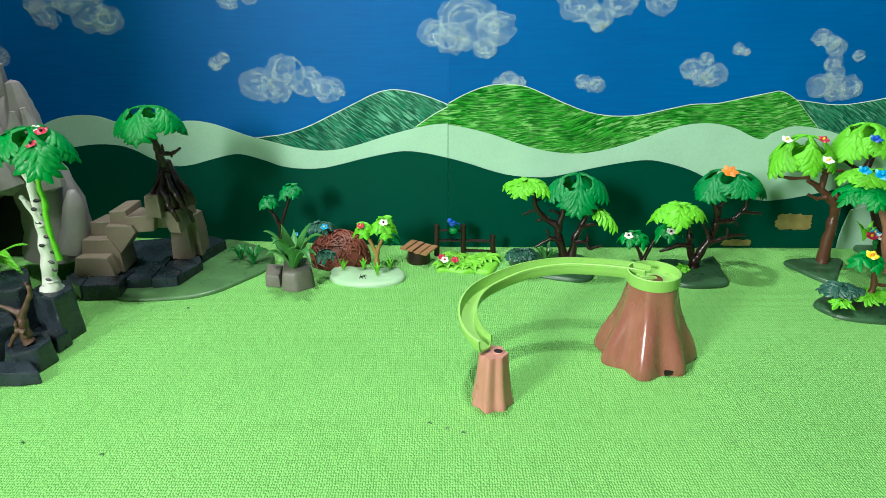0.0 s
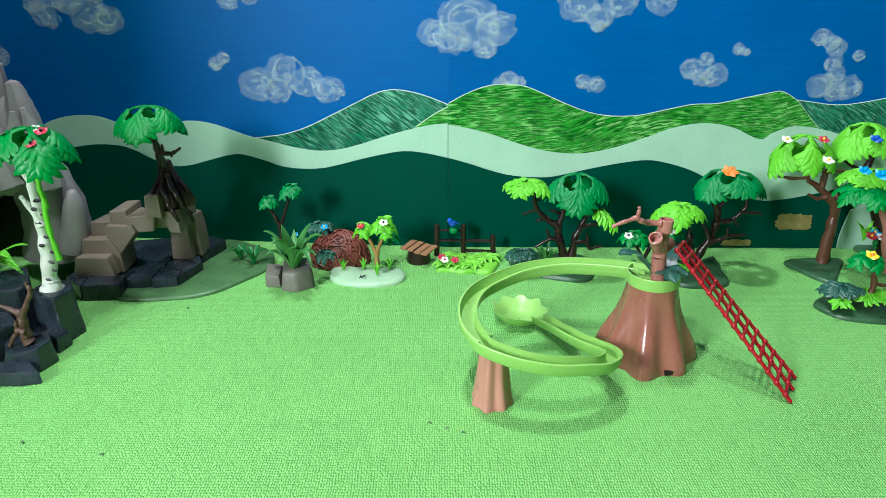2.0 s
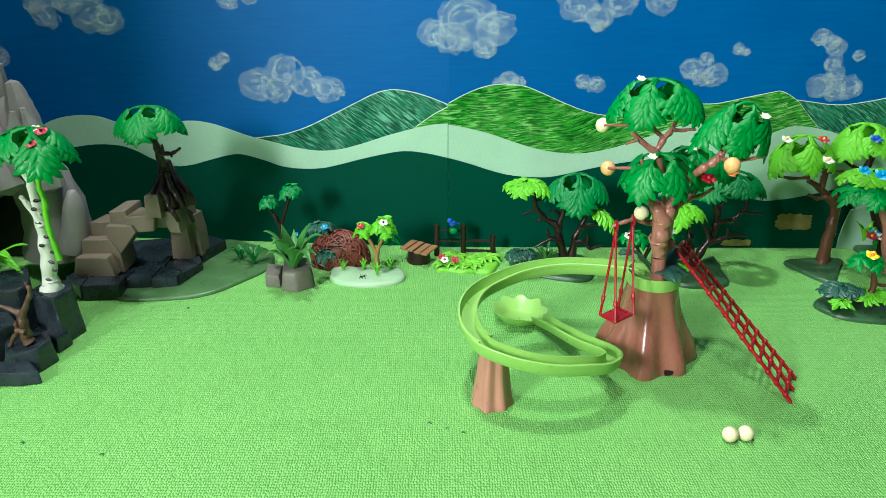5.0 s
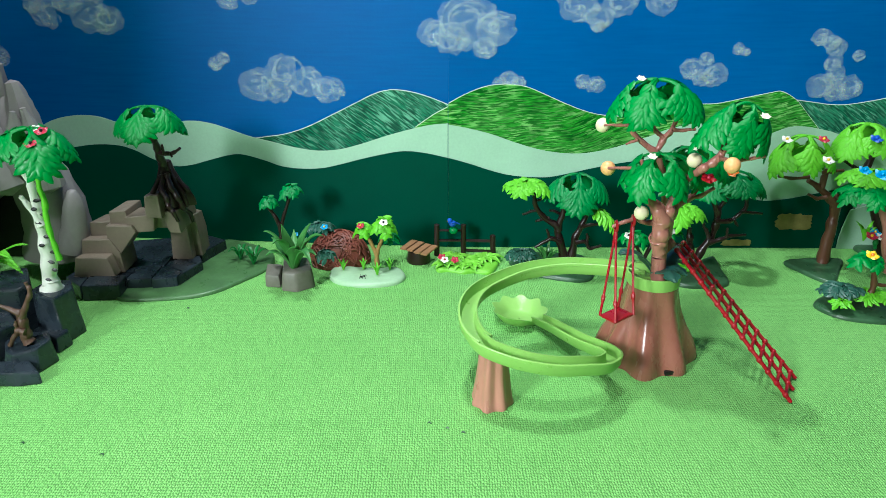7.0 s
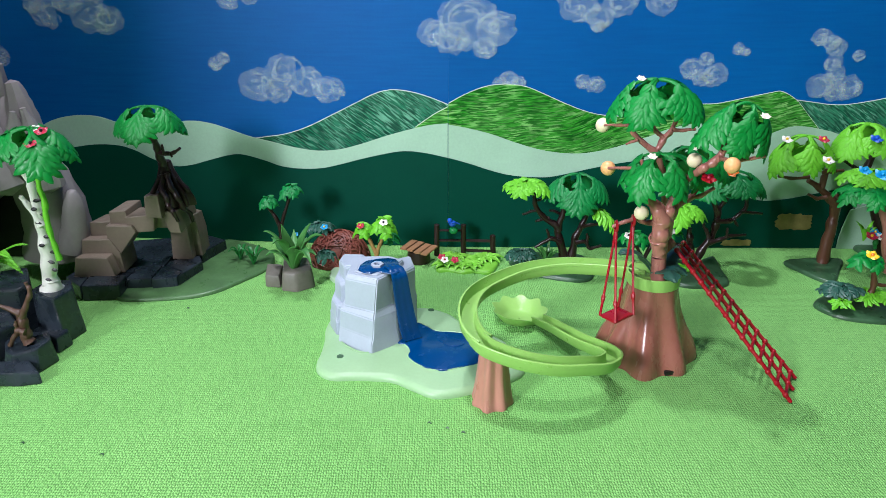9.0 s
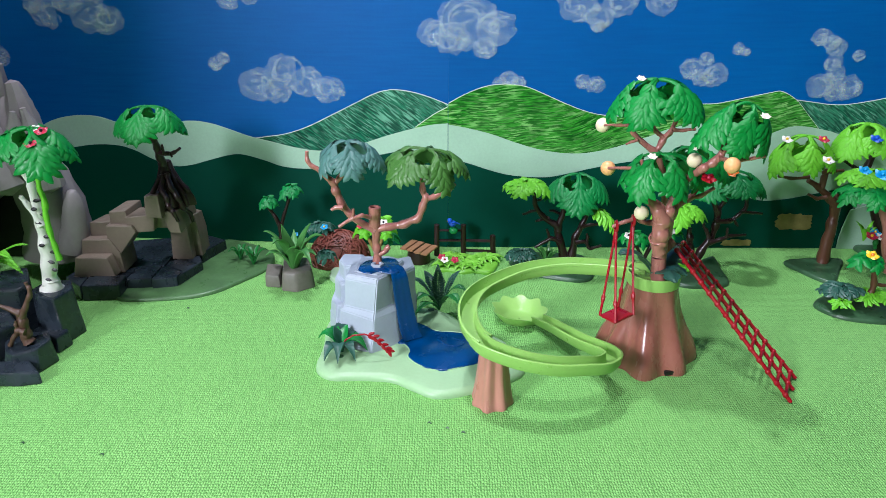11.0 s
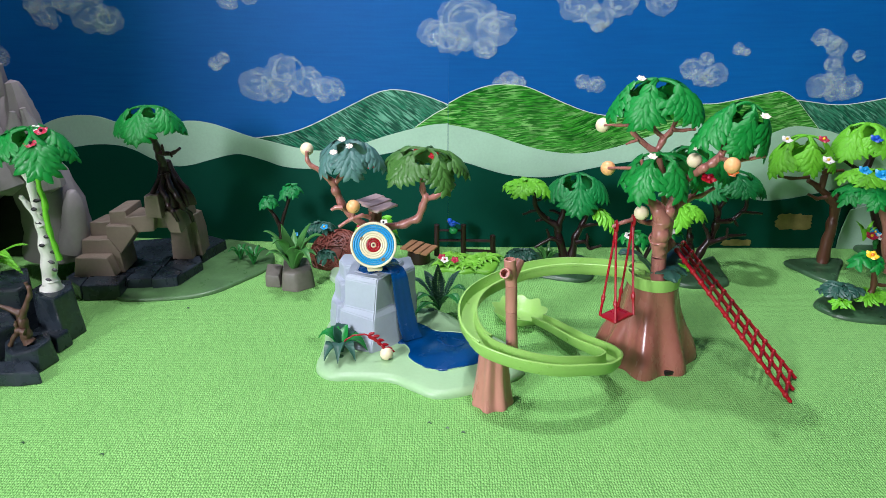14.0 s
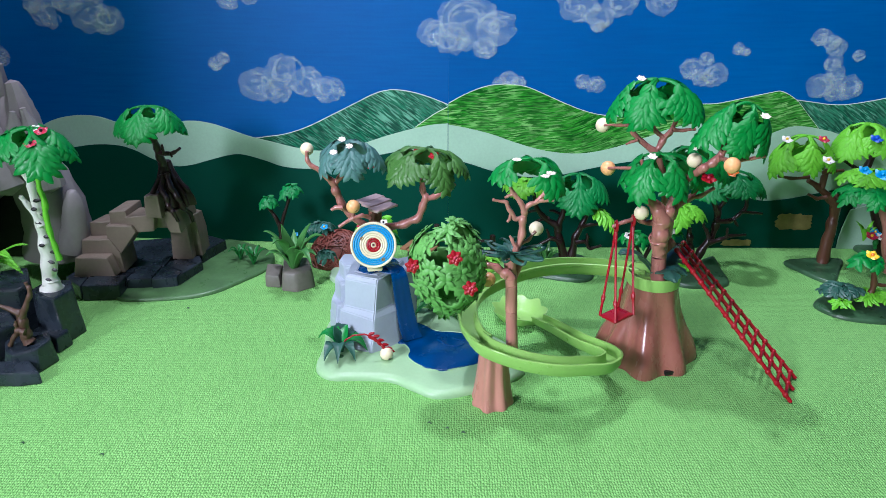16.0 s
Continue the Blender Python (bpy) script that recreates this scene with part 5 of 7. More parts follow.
    part("crown", crown_bm((0.6426, 1.04, 0.2237), 0.0519, 0.0525, lobes=5, seed=43, hole=0.34), "lime_leaf", t, sharp=180)
    blossom(t, "blossom", (0.6331, 1, 0.21), 0.009, "bird_blue", heart="bird_blue")

    t = thing("layered_tree", (0.7151, 1.0179, 0), "tree with lime and green layered crowns", "tree")
    part("trunk", limbs([(0.6838, 0.97, 0.0117, 0.0112), (0.6698, 0.97, 0.0583, 0.0102), (0.6537, 0.97, 0.1034, 0.0084), (0.6337, 0.97, 0.1384, 0.0066)]), "bark", t)
    part("crown", crown_bm((0.6223, 0.97, 0.1691), 0.0432, 0.029, lobes=5, seed=44, hole=0.15), "lime_leaf", t, "lime green crown", sharp=180)
    part("crown", crown_bm((0.6091, 0.95, 0.1524), 0.0451, 0.0386, lobes=5, seed=45, hole=0.1), "green", t, sharp=180)
    blossom(t, "blossom", (0.59, 0.94, 0.1795), 0.009, "blue", heart="blue")
    blossom(t, "blossom", (0.6095, 0.93, 0.1759), 0.011, "blue", heart="blue")

    t = thing("small_tree", (0.5945, 0.8677, 0.006), "small tree with drooping green leaves and a yellow blossom", "tree")
    part("trunk", limbs([(0.5886, 0.86, 0.0091, 0.0063), (0.5875, 0.86, 0.0273, 0.0054), (0.5888, 0.86, 0.0445, 0.005), (0.5856, 0.86, 0.0614, 0.0042), (0.579, 0.86, 0.0765, 0.003)], [(0.5885, 0.86, 0.0428, 0.0031), (0.5999, 0.86, 0.0402, 0.0031), (0.6158, 0.86, 0.0385, 0.0023)]), "mid_bark", t)
    part("crown", crown_bm((0.5726, 0.86, 0.0856), 0.0239, 0.0226, lobes=5, seed=46, size=0.011, hole=0.05), "green", t, sharp=180)
    blossom(t, "blossom", (0.5669, 0.845, 0.0911), 0.0085, "yellow", petals=5, heart="orange")

    b = (0.6706, 1.03, 0.038)
    tuft("flowering_plant", b, star(b, 0.03, 0.018, 8, 9), 0.006, 0.003, "lime_leaf", "strap-leaved green plant with red blossoms")
    t = thing("flower_bunch", (0.6852, 1.02, 0.0323), "bunch of crimson white and blue flowers", "flowers")
    part("stalk", limbs([(0.6861, 1.02, 0.0285, 0.0027), (0.6838, 1.02, 0.0381, 0.0045), (0.6824, 1.02, 0.0478, 0.0045)]), "fern_leaf", t)
    blossom(t, "blossom", (0.6691, 1.01, 0.0536), 0.009, "crimson")
    blossom(t, "blossom", (0.6845, 1.01, 0.0517), 0.009, "white", heart="crimson")
    blossom(t, "blossom", (0.6794, 1.02, 0.0563), 0.008, "blue")


def stump_table():
    root = thing("stump_table", (-0.039, 1.0224, 0), "toy table of planks on a round dark stump", "table")
    c, z = (-0.0395, 1.036, 0), 0.0194
    bm = bmesh.new()
    lathe(bm, c, [(0, 0.0185, 0.02, 0, 9), (0.004, 0.019, 0.02, 1, 9), (z * 0.7, 0.018, 0.02, 0, 9), (z, 0.0175, 0.01, 0, 9)], 24)
    part("stump", bm, "dark_bark", root)
    a, b, d = Vector((-0.0694, 1.0381, 0.02)), Vector((-0.0534, 1.0699, 0.02)), Vector((-0.024, 1.0056, 0.02))
    z1 = z + 0.003
    a, b, d = [Vector((v.x, v.y, z1)) for v in (a, b, d)]
    for k in range(4):
        e, w = (d - a) / 4, 0.93
        mid = a + e * (k + 0.5) + (b - a) * 0.5
        bm = bmesh.new()
        ang = math.degrees(math.atan2((b - a).y, (b - a).x))
        box(bm, mid + Vector((0, 0, 0.0006 * (k % 2))), ((b - a).length * 1.15, e.length * w * 0.86, 0.003), (0, 0, ang), 0.0006)
        part("plank", bm, "wood", root)


def fence():
    root = thing("fence", (0.0337, 1.0595, 0), "dark brown toy fence with three posts", "fence")
    for pts in ([(-0.0103, 1.06, -0.0043, 0.0047), (-0.0102, 1.06, 0.022, 0.0046), (-0.0101, 1.06, 0.0537, 0.0046)], [(0.0337, 1.06, -0.0043, 0.0047), (0.0334, 1.06, 0.022, 0.0046), (0.0331, 1.06, 0.0537, 0.0046)], [(0.0832, 1.06, 0.0018, 0.0047), (0.0819, 1.06, 0.017, 0.0047), (0.0814, 1.06, 0.035, 0.0046)]):
        bm = bmesh.new()
        tube(bm, pts, 8, 2, 0.04)
        part("post", bm, "dark_bark", root)
    for pts in ([(-0.0101, 1.06, 0.0439, 0.002), (0.0332, 1.06, 0.0439, 0.002)], [(-0.0102, 1.06, 0.026, 0.0024), (0.0334, 1.06, 0.026, 0.0024), (0.0817, 1.06, 0.025, 0.0024)], [(0.0336, 1.06, 0.0089, 0.0024), (0.0822, 1.06, 0.0069, 0.0024)]):
        bm = bmesh.new()
        tube(bm, pts, 6, 2, 0.02)
        part("rail", bm, "dark_bark", root)
    nest = thing("nest", (0.0174, 1.055, 0.0458), "small green leaf nest hung on a fence rail", "nest")
    bm = bmesh.new()
    ball(bm, (0.0174, 1.05, 0.0477), 0.0075, 10, 0.8, 0.2)
    part("cup", bm, "teal_green", nest)
    bird = thing("toy_bird", (0.0155, 1.05, 0.0584), "little blue toy bird perched on a fence", "bird")
    bm = bmesh.new()
    ball(bm, (0.0155, 1.05, 0.0594), 0.0065, 12, 0.8)
    ball(bm, (0.0109, 1.048, 0.065), 0.0045, 10)
    part("body", bm, "bird_blue", bird)
    bm = bmesh.new()
    blade(bm, (0.0173, 1.05, 0.0594), (0.0282, 1.05, 0.0584), 0.001, 0.003)
    part("tail", bm, "bird_blue", bird)
    bm = bmesh.new()
    blade(bm, (0.0117, 1.042, 0.0633), (0.0217, 1.043, 0.062), 0.001, 0.003)
    part("wing", bm, "bird_blue", bird)
    bm = bmesh.new()
    tube(bm, [(0.009, 1.046, 0.0657, 0.0014), (0.0063, 1.046, 0.0647, 0.0004)], 6, 1, 0)
    part("beak", bm, "orange", bird)


def grass_patch():
    root = thing("grass_patch", (0.042, 1.0292, 0), "lime green moulded grass patch with red and white flowers", "grass")
    bm = bmesh.new()
    plate(bm, [(-0.0088, 0.9914), (-0.0109, 1.0223), (0.0056, 1.0501), (0.0262, 1.0621), (0.0538, 1.0501), (0.0765, 1.0572), (0.0936, 1.0501), (0.0885, 1.0178), (0.0736, 0.9828), (0.0475, 0.9871), (0.0316, 0.9828), (0.0097, 0.9914)], 0, 0.006, 0.005)
    part("base", bm, "patch", root)
    rng = random.Random(5)
    for cx, cy in ([(0.0564, 1.022), (0.0277, 1.0083), (0.0054, 1.0083), (0.0177, 1.036), (0.0704, 1.033), (0.0444, 1.003)]):
        for k in range(9):
            a = math.tau * k / 9 + rng.uniform(-0.2, 0.2)
            bm = bmesh.new()
            l = rng.uniform(0.018, 0.03)
            blade(bm, (cx, cy, 0.0055), (cx + l * math.cos(a), cy + 0.8 * l * math.sin(a), 0.0055), 0.0045, 0.0062, 0.0014, 0.3)
            part("leaf", bm, "patch", root)
    for p, c in (((0.0027, 1, 0.0176), "white"), ((-0.0018, 1.01, 0.0181), "crimson"), ((0.0186, 1, 0.0176), "crimson")):
        bl = blossom(root, "blossom", p, 0.0066, c, heart="crimson" if c == "white" else "crimson")
        bm = bmesh.new()
        tube(bm, [(p[0], p[1], 0.004, 0.0015), (p[0], p[1], p[2], 0.0012)], 6, 2, 0)
        part("stalk", bm, "fern_leaf", bl)


def ant():
    c = (-0.1216, 0.9576, 0.007)
    root = thing("toy_ant", c, "tiny black toy ant on a pale base", "ant")
    bm = bmesh.new()
    for dx, r in ((-0.0025, 0.0014), (0, 0.001), (0.0024, 0.0016)):
        ball(bm, (c[0] + dx, c[1] + dx * 0.6, c[2] + 0.0016), r, 8)
    part("body", bm, "black", root)
    for k in range(6):
        s = 1 if k % 2 else -1
        dx = (k // 2 - 1) * 0.0022
        bm = bmesh.new()
        tube(bm, [(c[0] + dx, c[1], c[2] + 0.0016, 0.0003), (c[0] + dx * 1.6, c[1] + s * 0.003, c[2] + 0.003, 0.0003), (c[0] + dx * 2.2, c[1] + s * 0.006, c[2], 0.0003)], 5, 2, 0)
        part("leg", bm, "black", root)


for build in (slate_ledge, driftwood, birch, edge_fern, mountain, arch_rock, slabs, plants, straw_mound, small_trees, stump_table, fence, grass_patch, ant):
    build()

# ---- the play set in the middle, which grows piece by piece ----
STUMP = (0.2485, 0.746, 0)
POST_Y = 0.662


def big_stump():
    root = thing("tree_stump", STUMP, "large reddish brown hollow toy stump with root flares", "stump")
    bm = bmesh.new()
    lathe(bm, STUMP, [(0, 0.0555, 0.1, 0.5, 7), (0.004, 0.0558, 0.105, 0.5, 7), (0.012, 0.0535, 0.115, 0.5, 7), (0.026, 0.0485, 0.12, 0.52, 7), (0.042, 0.0424, 0.09, 0.55, 7), (0.058, 0.037, 0.055, 0.6, 7),
                      (0.072, 0.033, 0.05, 0.65, 7), (0.088, 0.0302, 0.02, 0.7, 7), (0.102, 0.0288, 0.0, 0.7, 7)], 112)
    part("body", bm, "stump", root)
    # No recess is cut: a black block gives the shade inside it.
    bm = bmesh.new()
    box(bm, (0.2658, 0.698, 0.0045), (0.014, 0.006, 0.0055), (0, 0, 14), 0.0008)
    part("slot", bm, "black", root, "black block for the shade inside a rectangular opening")


def small_stump():
    root = thing("tree_stump", (0.0537, 0.6446, 0), "small fluted pinkish brown toy stump", "stump")
    c, h = (0.0538, 0.6467, 0), 0.0624
    bm = bmesh.new()
    lathe(bm, c, [(0, 0.0218, 0.085, 0.7, 7), (0.003, 0.0218, 0.09, 0.7, 7), (0.0045, 0.021, 0.09, 0.7, 7), (h * 0.3, 0.0187, 0.1, 0.75, 7), (h * 0.65, 0.0163, 0.095, 0.8, 7), (h - 0.001, 0.0148, 0.085, 0.8, 7), (h, 0.0142, 0.085, 0.8, 7)], 84)
    part("body", bm, "pink_stump", root)
    bm = bmesh.new()
    pipe(bm, (0.0595, 0.6475, 0.0593), (0.0595, 0.6475, 0.0638), 0.0064, 0.0062, 0.0012, 0.0006, 24)
    socket = part("socket", bm, "pink_stump", root)
    # A flat dark disc stands for the shade down in the socket.
    bm = bmesh.new()
    ball(bm, (0.0595, 0.6475, 0.0632), 0.0049, 20, 0.06)
    part("hole", bm, "dark_bark", socket, "dark disc for the shade in a round opening")


def channel(bm, path, width=0.0086, wall=0.0085, thick=0.0013, steps=6):
    """A U-shaped slide swept along a path."""
    line = [Vector(p) for p in catmull(path, steps)]
    lip = width + thick + 0.0011
    prof = [(-width - thick * 0.9, wall - 0.0026), (-lip, wall - 0.0021), (-lip, wall - 0.0003), (-lip + 0.0006, wall), (-width, wall), (-width * 0.95, 0.0028), (-width * 0.8, 0.0006), (0, 0), (width * 0.8, 0.0006), (width * 0.95, 0.0028), (width, wall), (lip - 0.0006, wall), (lip, wall - 0.0003), (lip, wall - 0.0021), (width + thick * 0.9, wall - 0.0026),
            (width + thick * 0.8, 0.0015), (width * 0.8, -thick * 1.6), (-width * 0.8, -thick * 1.6), (-width - thick * 0.8, 0.0015)]
    rings = []
    for i, p in enumerate(line):
        t = line[min(i + 1, len(line) - 1)] - line[max(i - 1, 0)]
        side = Vector((t.y, -t.x, 0)).normalized()
        deep = 0.005 * min(1, p.z / 0.04)
        rings.append([bm.verts.new(p + side * a + Vector((0, 0, b - deep * (1 - max(0, b) / wall)))) for a, b in prof])
        if i:
            bridge(bm, rings[-2], rings[-1])
    bm.faces.new(rings[0])
    bm.faces.new(list(reversed(rings[-1])))


def upper_slide():
    root = thing("slide", (STUMP[0], STUMP[1], 0.09), "lime green upper slide curving from a collar on the stump", "slide")
    bm = bmesh.new()
    pipe(bm, (STUMP[0], STUMP[1], 0.099), (STUMP[0], STUMP[1], 0.1135), 0.0302, 0.0312, 0.002, 0.009, 48)
    part("collar", bm, "lime", root)
    bm = bmesh.new()
    channel(bm, [(0.2424, 0.7486, 0.107), (0.2257, 0.7606, 0.106), (0.2046, 0.7701, 0.105), (0.176, 0.7787, 0.1035), (0.1429, 0.7845, 0.101), (0.1035, 0.7782, 0.0975), (0.0695, 0.7607, 0.093), (0.0429, 0.7357, 0.0895), (0.0296, 0.706, 0.086), (0.0279, 0.6766, 0.081), (0.035, 0.655, 0.076), (0.0452, 0.6433, 0.073)])
    part("chute", bm, "lime", root)
    bm = bmesh.new()
    box(bm, (0.239, 0.7412, 0.1075), (0.026, 0.018, 0.005), (0, 6, 18), 0.0012, 0.8)
    part("ramp", bm, "lime", root)
    bm = bmesh.new()
    pipe(bm, (0.246, 0.734, 0.102), (0.2458, 0.733, 0.109), 0.0095, 0.0095, 0.0012, 0.002, 24)
    part("trunk_socket", bm, "mid_bark", root, "dark round socket")


def lower_slide():
    root = thing("slide", (0.0845, 0.7838, 0), "lime green lower slide with a scalloped landing bowl", "slide")
    bm = bmesh.new()
    channel(bm, [(0.0355, 0.6538, 0.0738), (0.0462, 0.6363, 0.0725), (0.0709, 0.6227, 0.069), (0.0938, 0.6166, 0.066), (0.1204, 0.6166, 0.062), (0.1486, 0.6242, 0.058), (0.1715, 0.6364, 0.0515), (0.1866, 0.6583, 0.0462), (0.1849, 0.6832, 0.0395), (0.1746, 0.7079, 0.032), (0.1612, 0.735, 0.0255), (0.148, 0.7659, 0.02), (0.1362, 0.7952, 0.013), (0.1262, 0.8207, 0.006)], 0.0078)
    part("chute", bm, "lime", root)
    c = (0.1031, 0.836, 0)
    bm = bmesh.new()
    rings = []
    for r, z, k in ((0.0012, 0.0022, 0), (0.018, 0.0022, 0.0), (0.024, 0.005, 0.03), (0.034, 0.0178, 0.08), (0.0355, 0.0181, 0.08), (0.0262, 0.004, 0.03), (0.019, 0, 0), (0.0012, 0, 0)):
        ring = []
        for j in range(90):
            a = math.tau * j / 90
            wave, mouth = k * math.cos(9 * a), max(0, math.cos(a + 0.6)) ** 6
            ring.append(bm.verts.new((c[0] + r * (1 + wave) * math.cos(a), c[1] + r * (1 + wave) * math.sin(a), z * (1 - 0.7 * mouth) + 0.02 * wave)))
        rings.append(ring)
    for a, b in zip(rings, rings[1:]):
        bridge(bm, a, b)
    bridge(bm, rings[-1], rings[0])
    part("bowl", bm, "lime", root)
    bm = bmesh.new()
    box(bm, (0.1775, 0.6475, 0.0415), (0.013, 0.009, 0.007), (0, 0, 40), 0.0012, 1.1)
    part("tab", bm, "lime", root)


def big_leaves():
    base = (STUMP[0] + 0.002, STUMP[1] + 0.004, 0.105)
    root = thing("leaf_cluster", base, "three lobed dark teal leaves round the stump top", "leaves")
    for tip, rise, w in (((0.2009, 0.73, 0.1414), 0.016, 0.013), ((0.3042, 0.79, 0.1235), 0.012, 0.018), ((0.2595, 0.702, 0.119), 0.012, 0.015), ((0.2787, 0.722, 0.1181), 0.012, 0.012)):
        bm = bmesh.new()
        lobed_leaf(bm, base, tip, w, rise)
        part("leaf", bm, "dark_leaf", root)


def trunk_pieces():
    t = thing("trunk_piece", (0.2491, 0.735, 0.1037), "short brown trunk tube standing in the stump collar", "trunk piece")
    bm = bmesh.new()
    pipe(bm, (STUMP[0] + 0.002, 0.735, 0.1035), (0.2481, 0.735, 0.1357), 0.0085, 0.0085, 0.002, 0.01)
    part("tube", bm, "bark", t)
    f = thing("trunk_fork", (0.2481, 0.735, 0.1357), "brown forked trunk piece with two open sockets", "trunk piece")
    bm = bmesh.new()
    pipe(bm, (0.2481, 0.735, 0.1357), (0.251, 0.74, 0.1672), 0.0085, 0.0075, 0.002, 0.012)
    part("tube", bm, "bark", f)
    bm = bmesh.new()
    pipe(bm, (0.2478, 0.735, 0.1442), (0.2345, 0.714, 0.1678), 0.0075, 0.0078, 0.0018, 0.012)
    part("socket", bm, "bark", f)
    bm = bmesh.new()
    pipe(bm, (0.2516, 0.74, 0.1407), (0.266, 0.752, 0.1478), 0.0065, 0.0065, 0.0018, 0.01)
    part("socket", bm, "bark", f)


def rope_ladder():
    a0, a2 = Vector((0.2689, 0.742, 0.1427)), Vector((0.2889, 0.778, 0.1373))
    b0, b2 = Vector((0.3822, 0.6414, 0)), Vector((0.4091, 0.6883, 0))
    b0.z = b2.z = 0.0023
    root = thing("ladder", (b0.x, b0.y, 0), "red plastic rope ladder leaning on the stump", "ladder")
    rails = [(a0, b0), (a0.lerp(a2, 0.5), b0.lerp(b2, 0.5)), (a2, b2)]
    for a, b in rails:
        bm = bmesh.new()
        tube(bm, [(*a.lerp(b, t), 0.0023) for t in (0, 0.25, 0.5, 0.75, 1)], 8, 2, 0.02)
        part("rail", bm, "red", root)
    for k in range(14):
        t = 0.01 + 0.945 * k / 13
        p = [a.lerp(b, t) for a, b in rails]
        bm = bmesh.new()
        tube(bm, [(*q, 0.0019) for q in (p[0], p[1], p[2])], 8, 1, 0)
        for q in p:
            ball(bm, q, 0.0034, 10)
        part("rung", bm, "red", root)


def swing():
    top = ((0.1904, 0.715, 0.182), (0.2083, 0.715, 0.1886))
    root = thing("swing", top[0], "red plastic swing hanging from a branch", "swing")
    zs = 0.0925
    corners = [Vector((x, y, zs)) for x, y in ((0.1714, 0.6737), (0.184, 0.6558), (0.2081, 0.6751), (0.1955, 0.6925))]
    bm = bmesh.new()
    low = [bm.verts.new(c + Vector((0, 0, -0.0016))) for c in corners]
    high = [bm.verts.new(c + Vector((0, 0, 0.0016))) for c in corners]
    bridge(bm, low, high)
    bm.faces.new(low)
    bm.faces.new(list(reversed(high)))
    bmesh.ops.bevel(bm, geom=bm.edges[:], offset=0.0007, segments=2, affect="EDGES")
    part("seat", bm, "red", root)
    for loop, ends in ((top[0], (corners[0], corners[1])), (top[1], (corners[3], corners[2]))):
        bm = bmesh.new()
        tube(bm, [(loop[0], loop[1] + 0.0055 * math.cos(a), loop[2] - 0.001 + 0.0055 * math.sin(a), 0.0016) for a in (math.tau * k / 10 for k in range(11))], 6, 2, 0)
        part("loop", bm, "red", root)
        knot = Vector((loop[0], loop[1], loop[2] - 0.006))
        for end in ends:
            bm = bmesh.new()
            tube(bm, [(*knot, 0.0022), (*knot.lerp(end, 0.16), 0.0014), (*knot.lerp(end, 0.5), 0.0013), (*knot.lerp(end, 0.74), 0.0013), (*knot.lerp(end, 0.77), 0.0023), (*knot.lerp(end, 0.82), 0.0023),
                      (*knot.lerp(end, 0.85), 0.0014), (*end, 0.0016)], 7, 2, 0)
            part("rope", bm, "red", root)


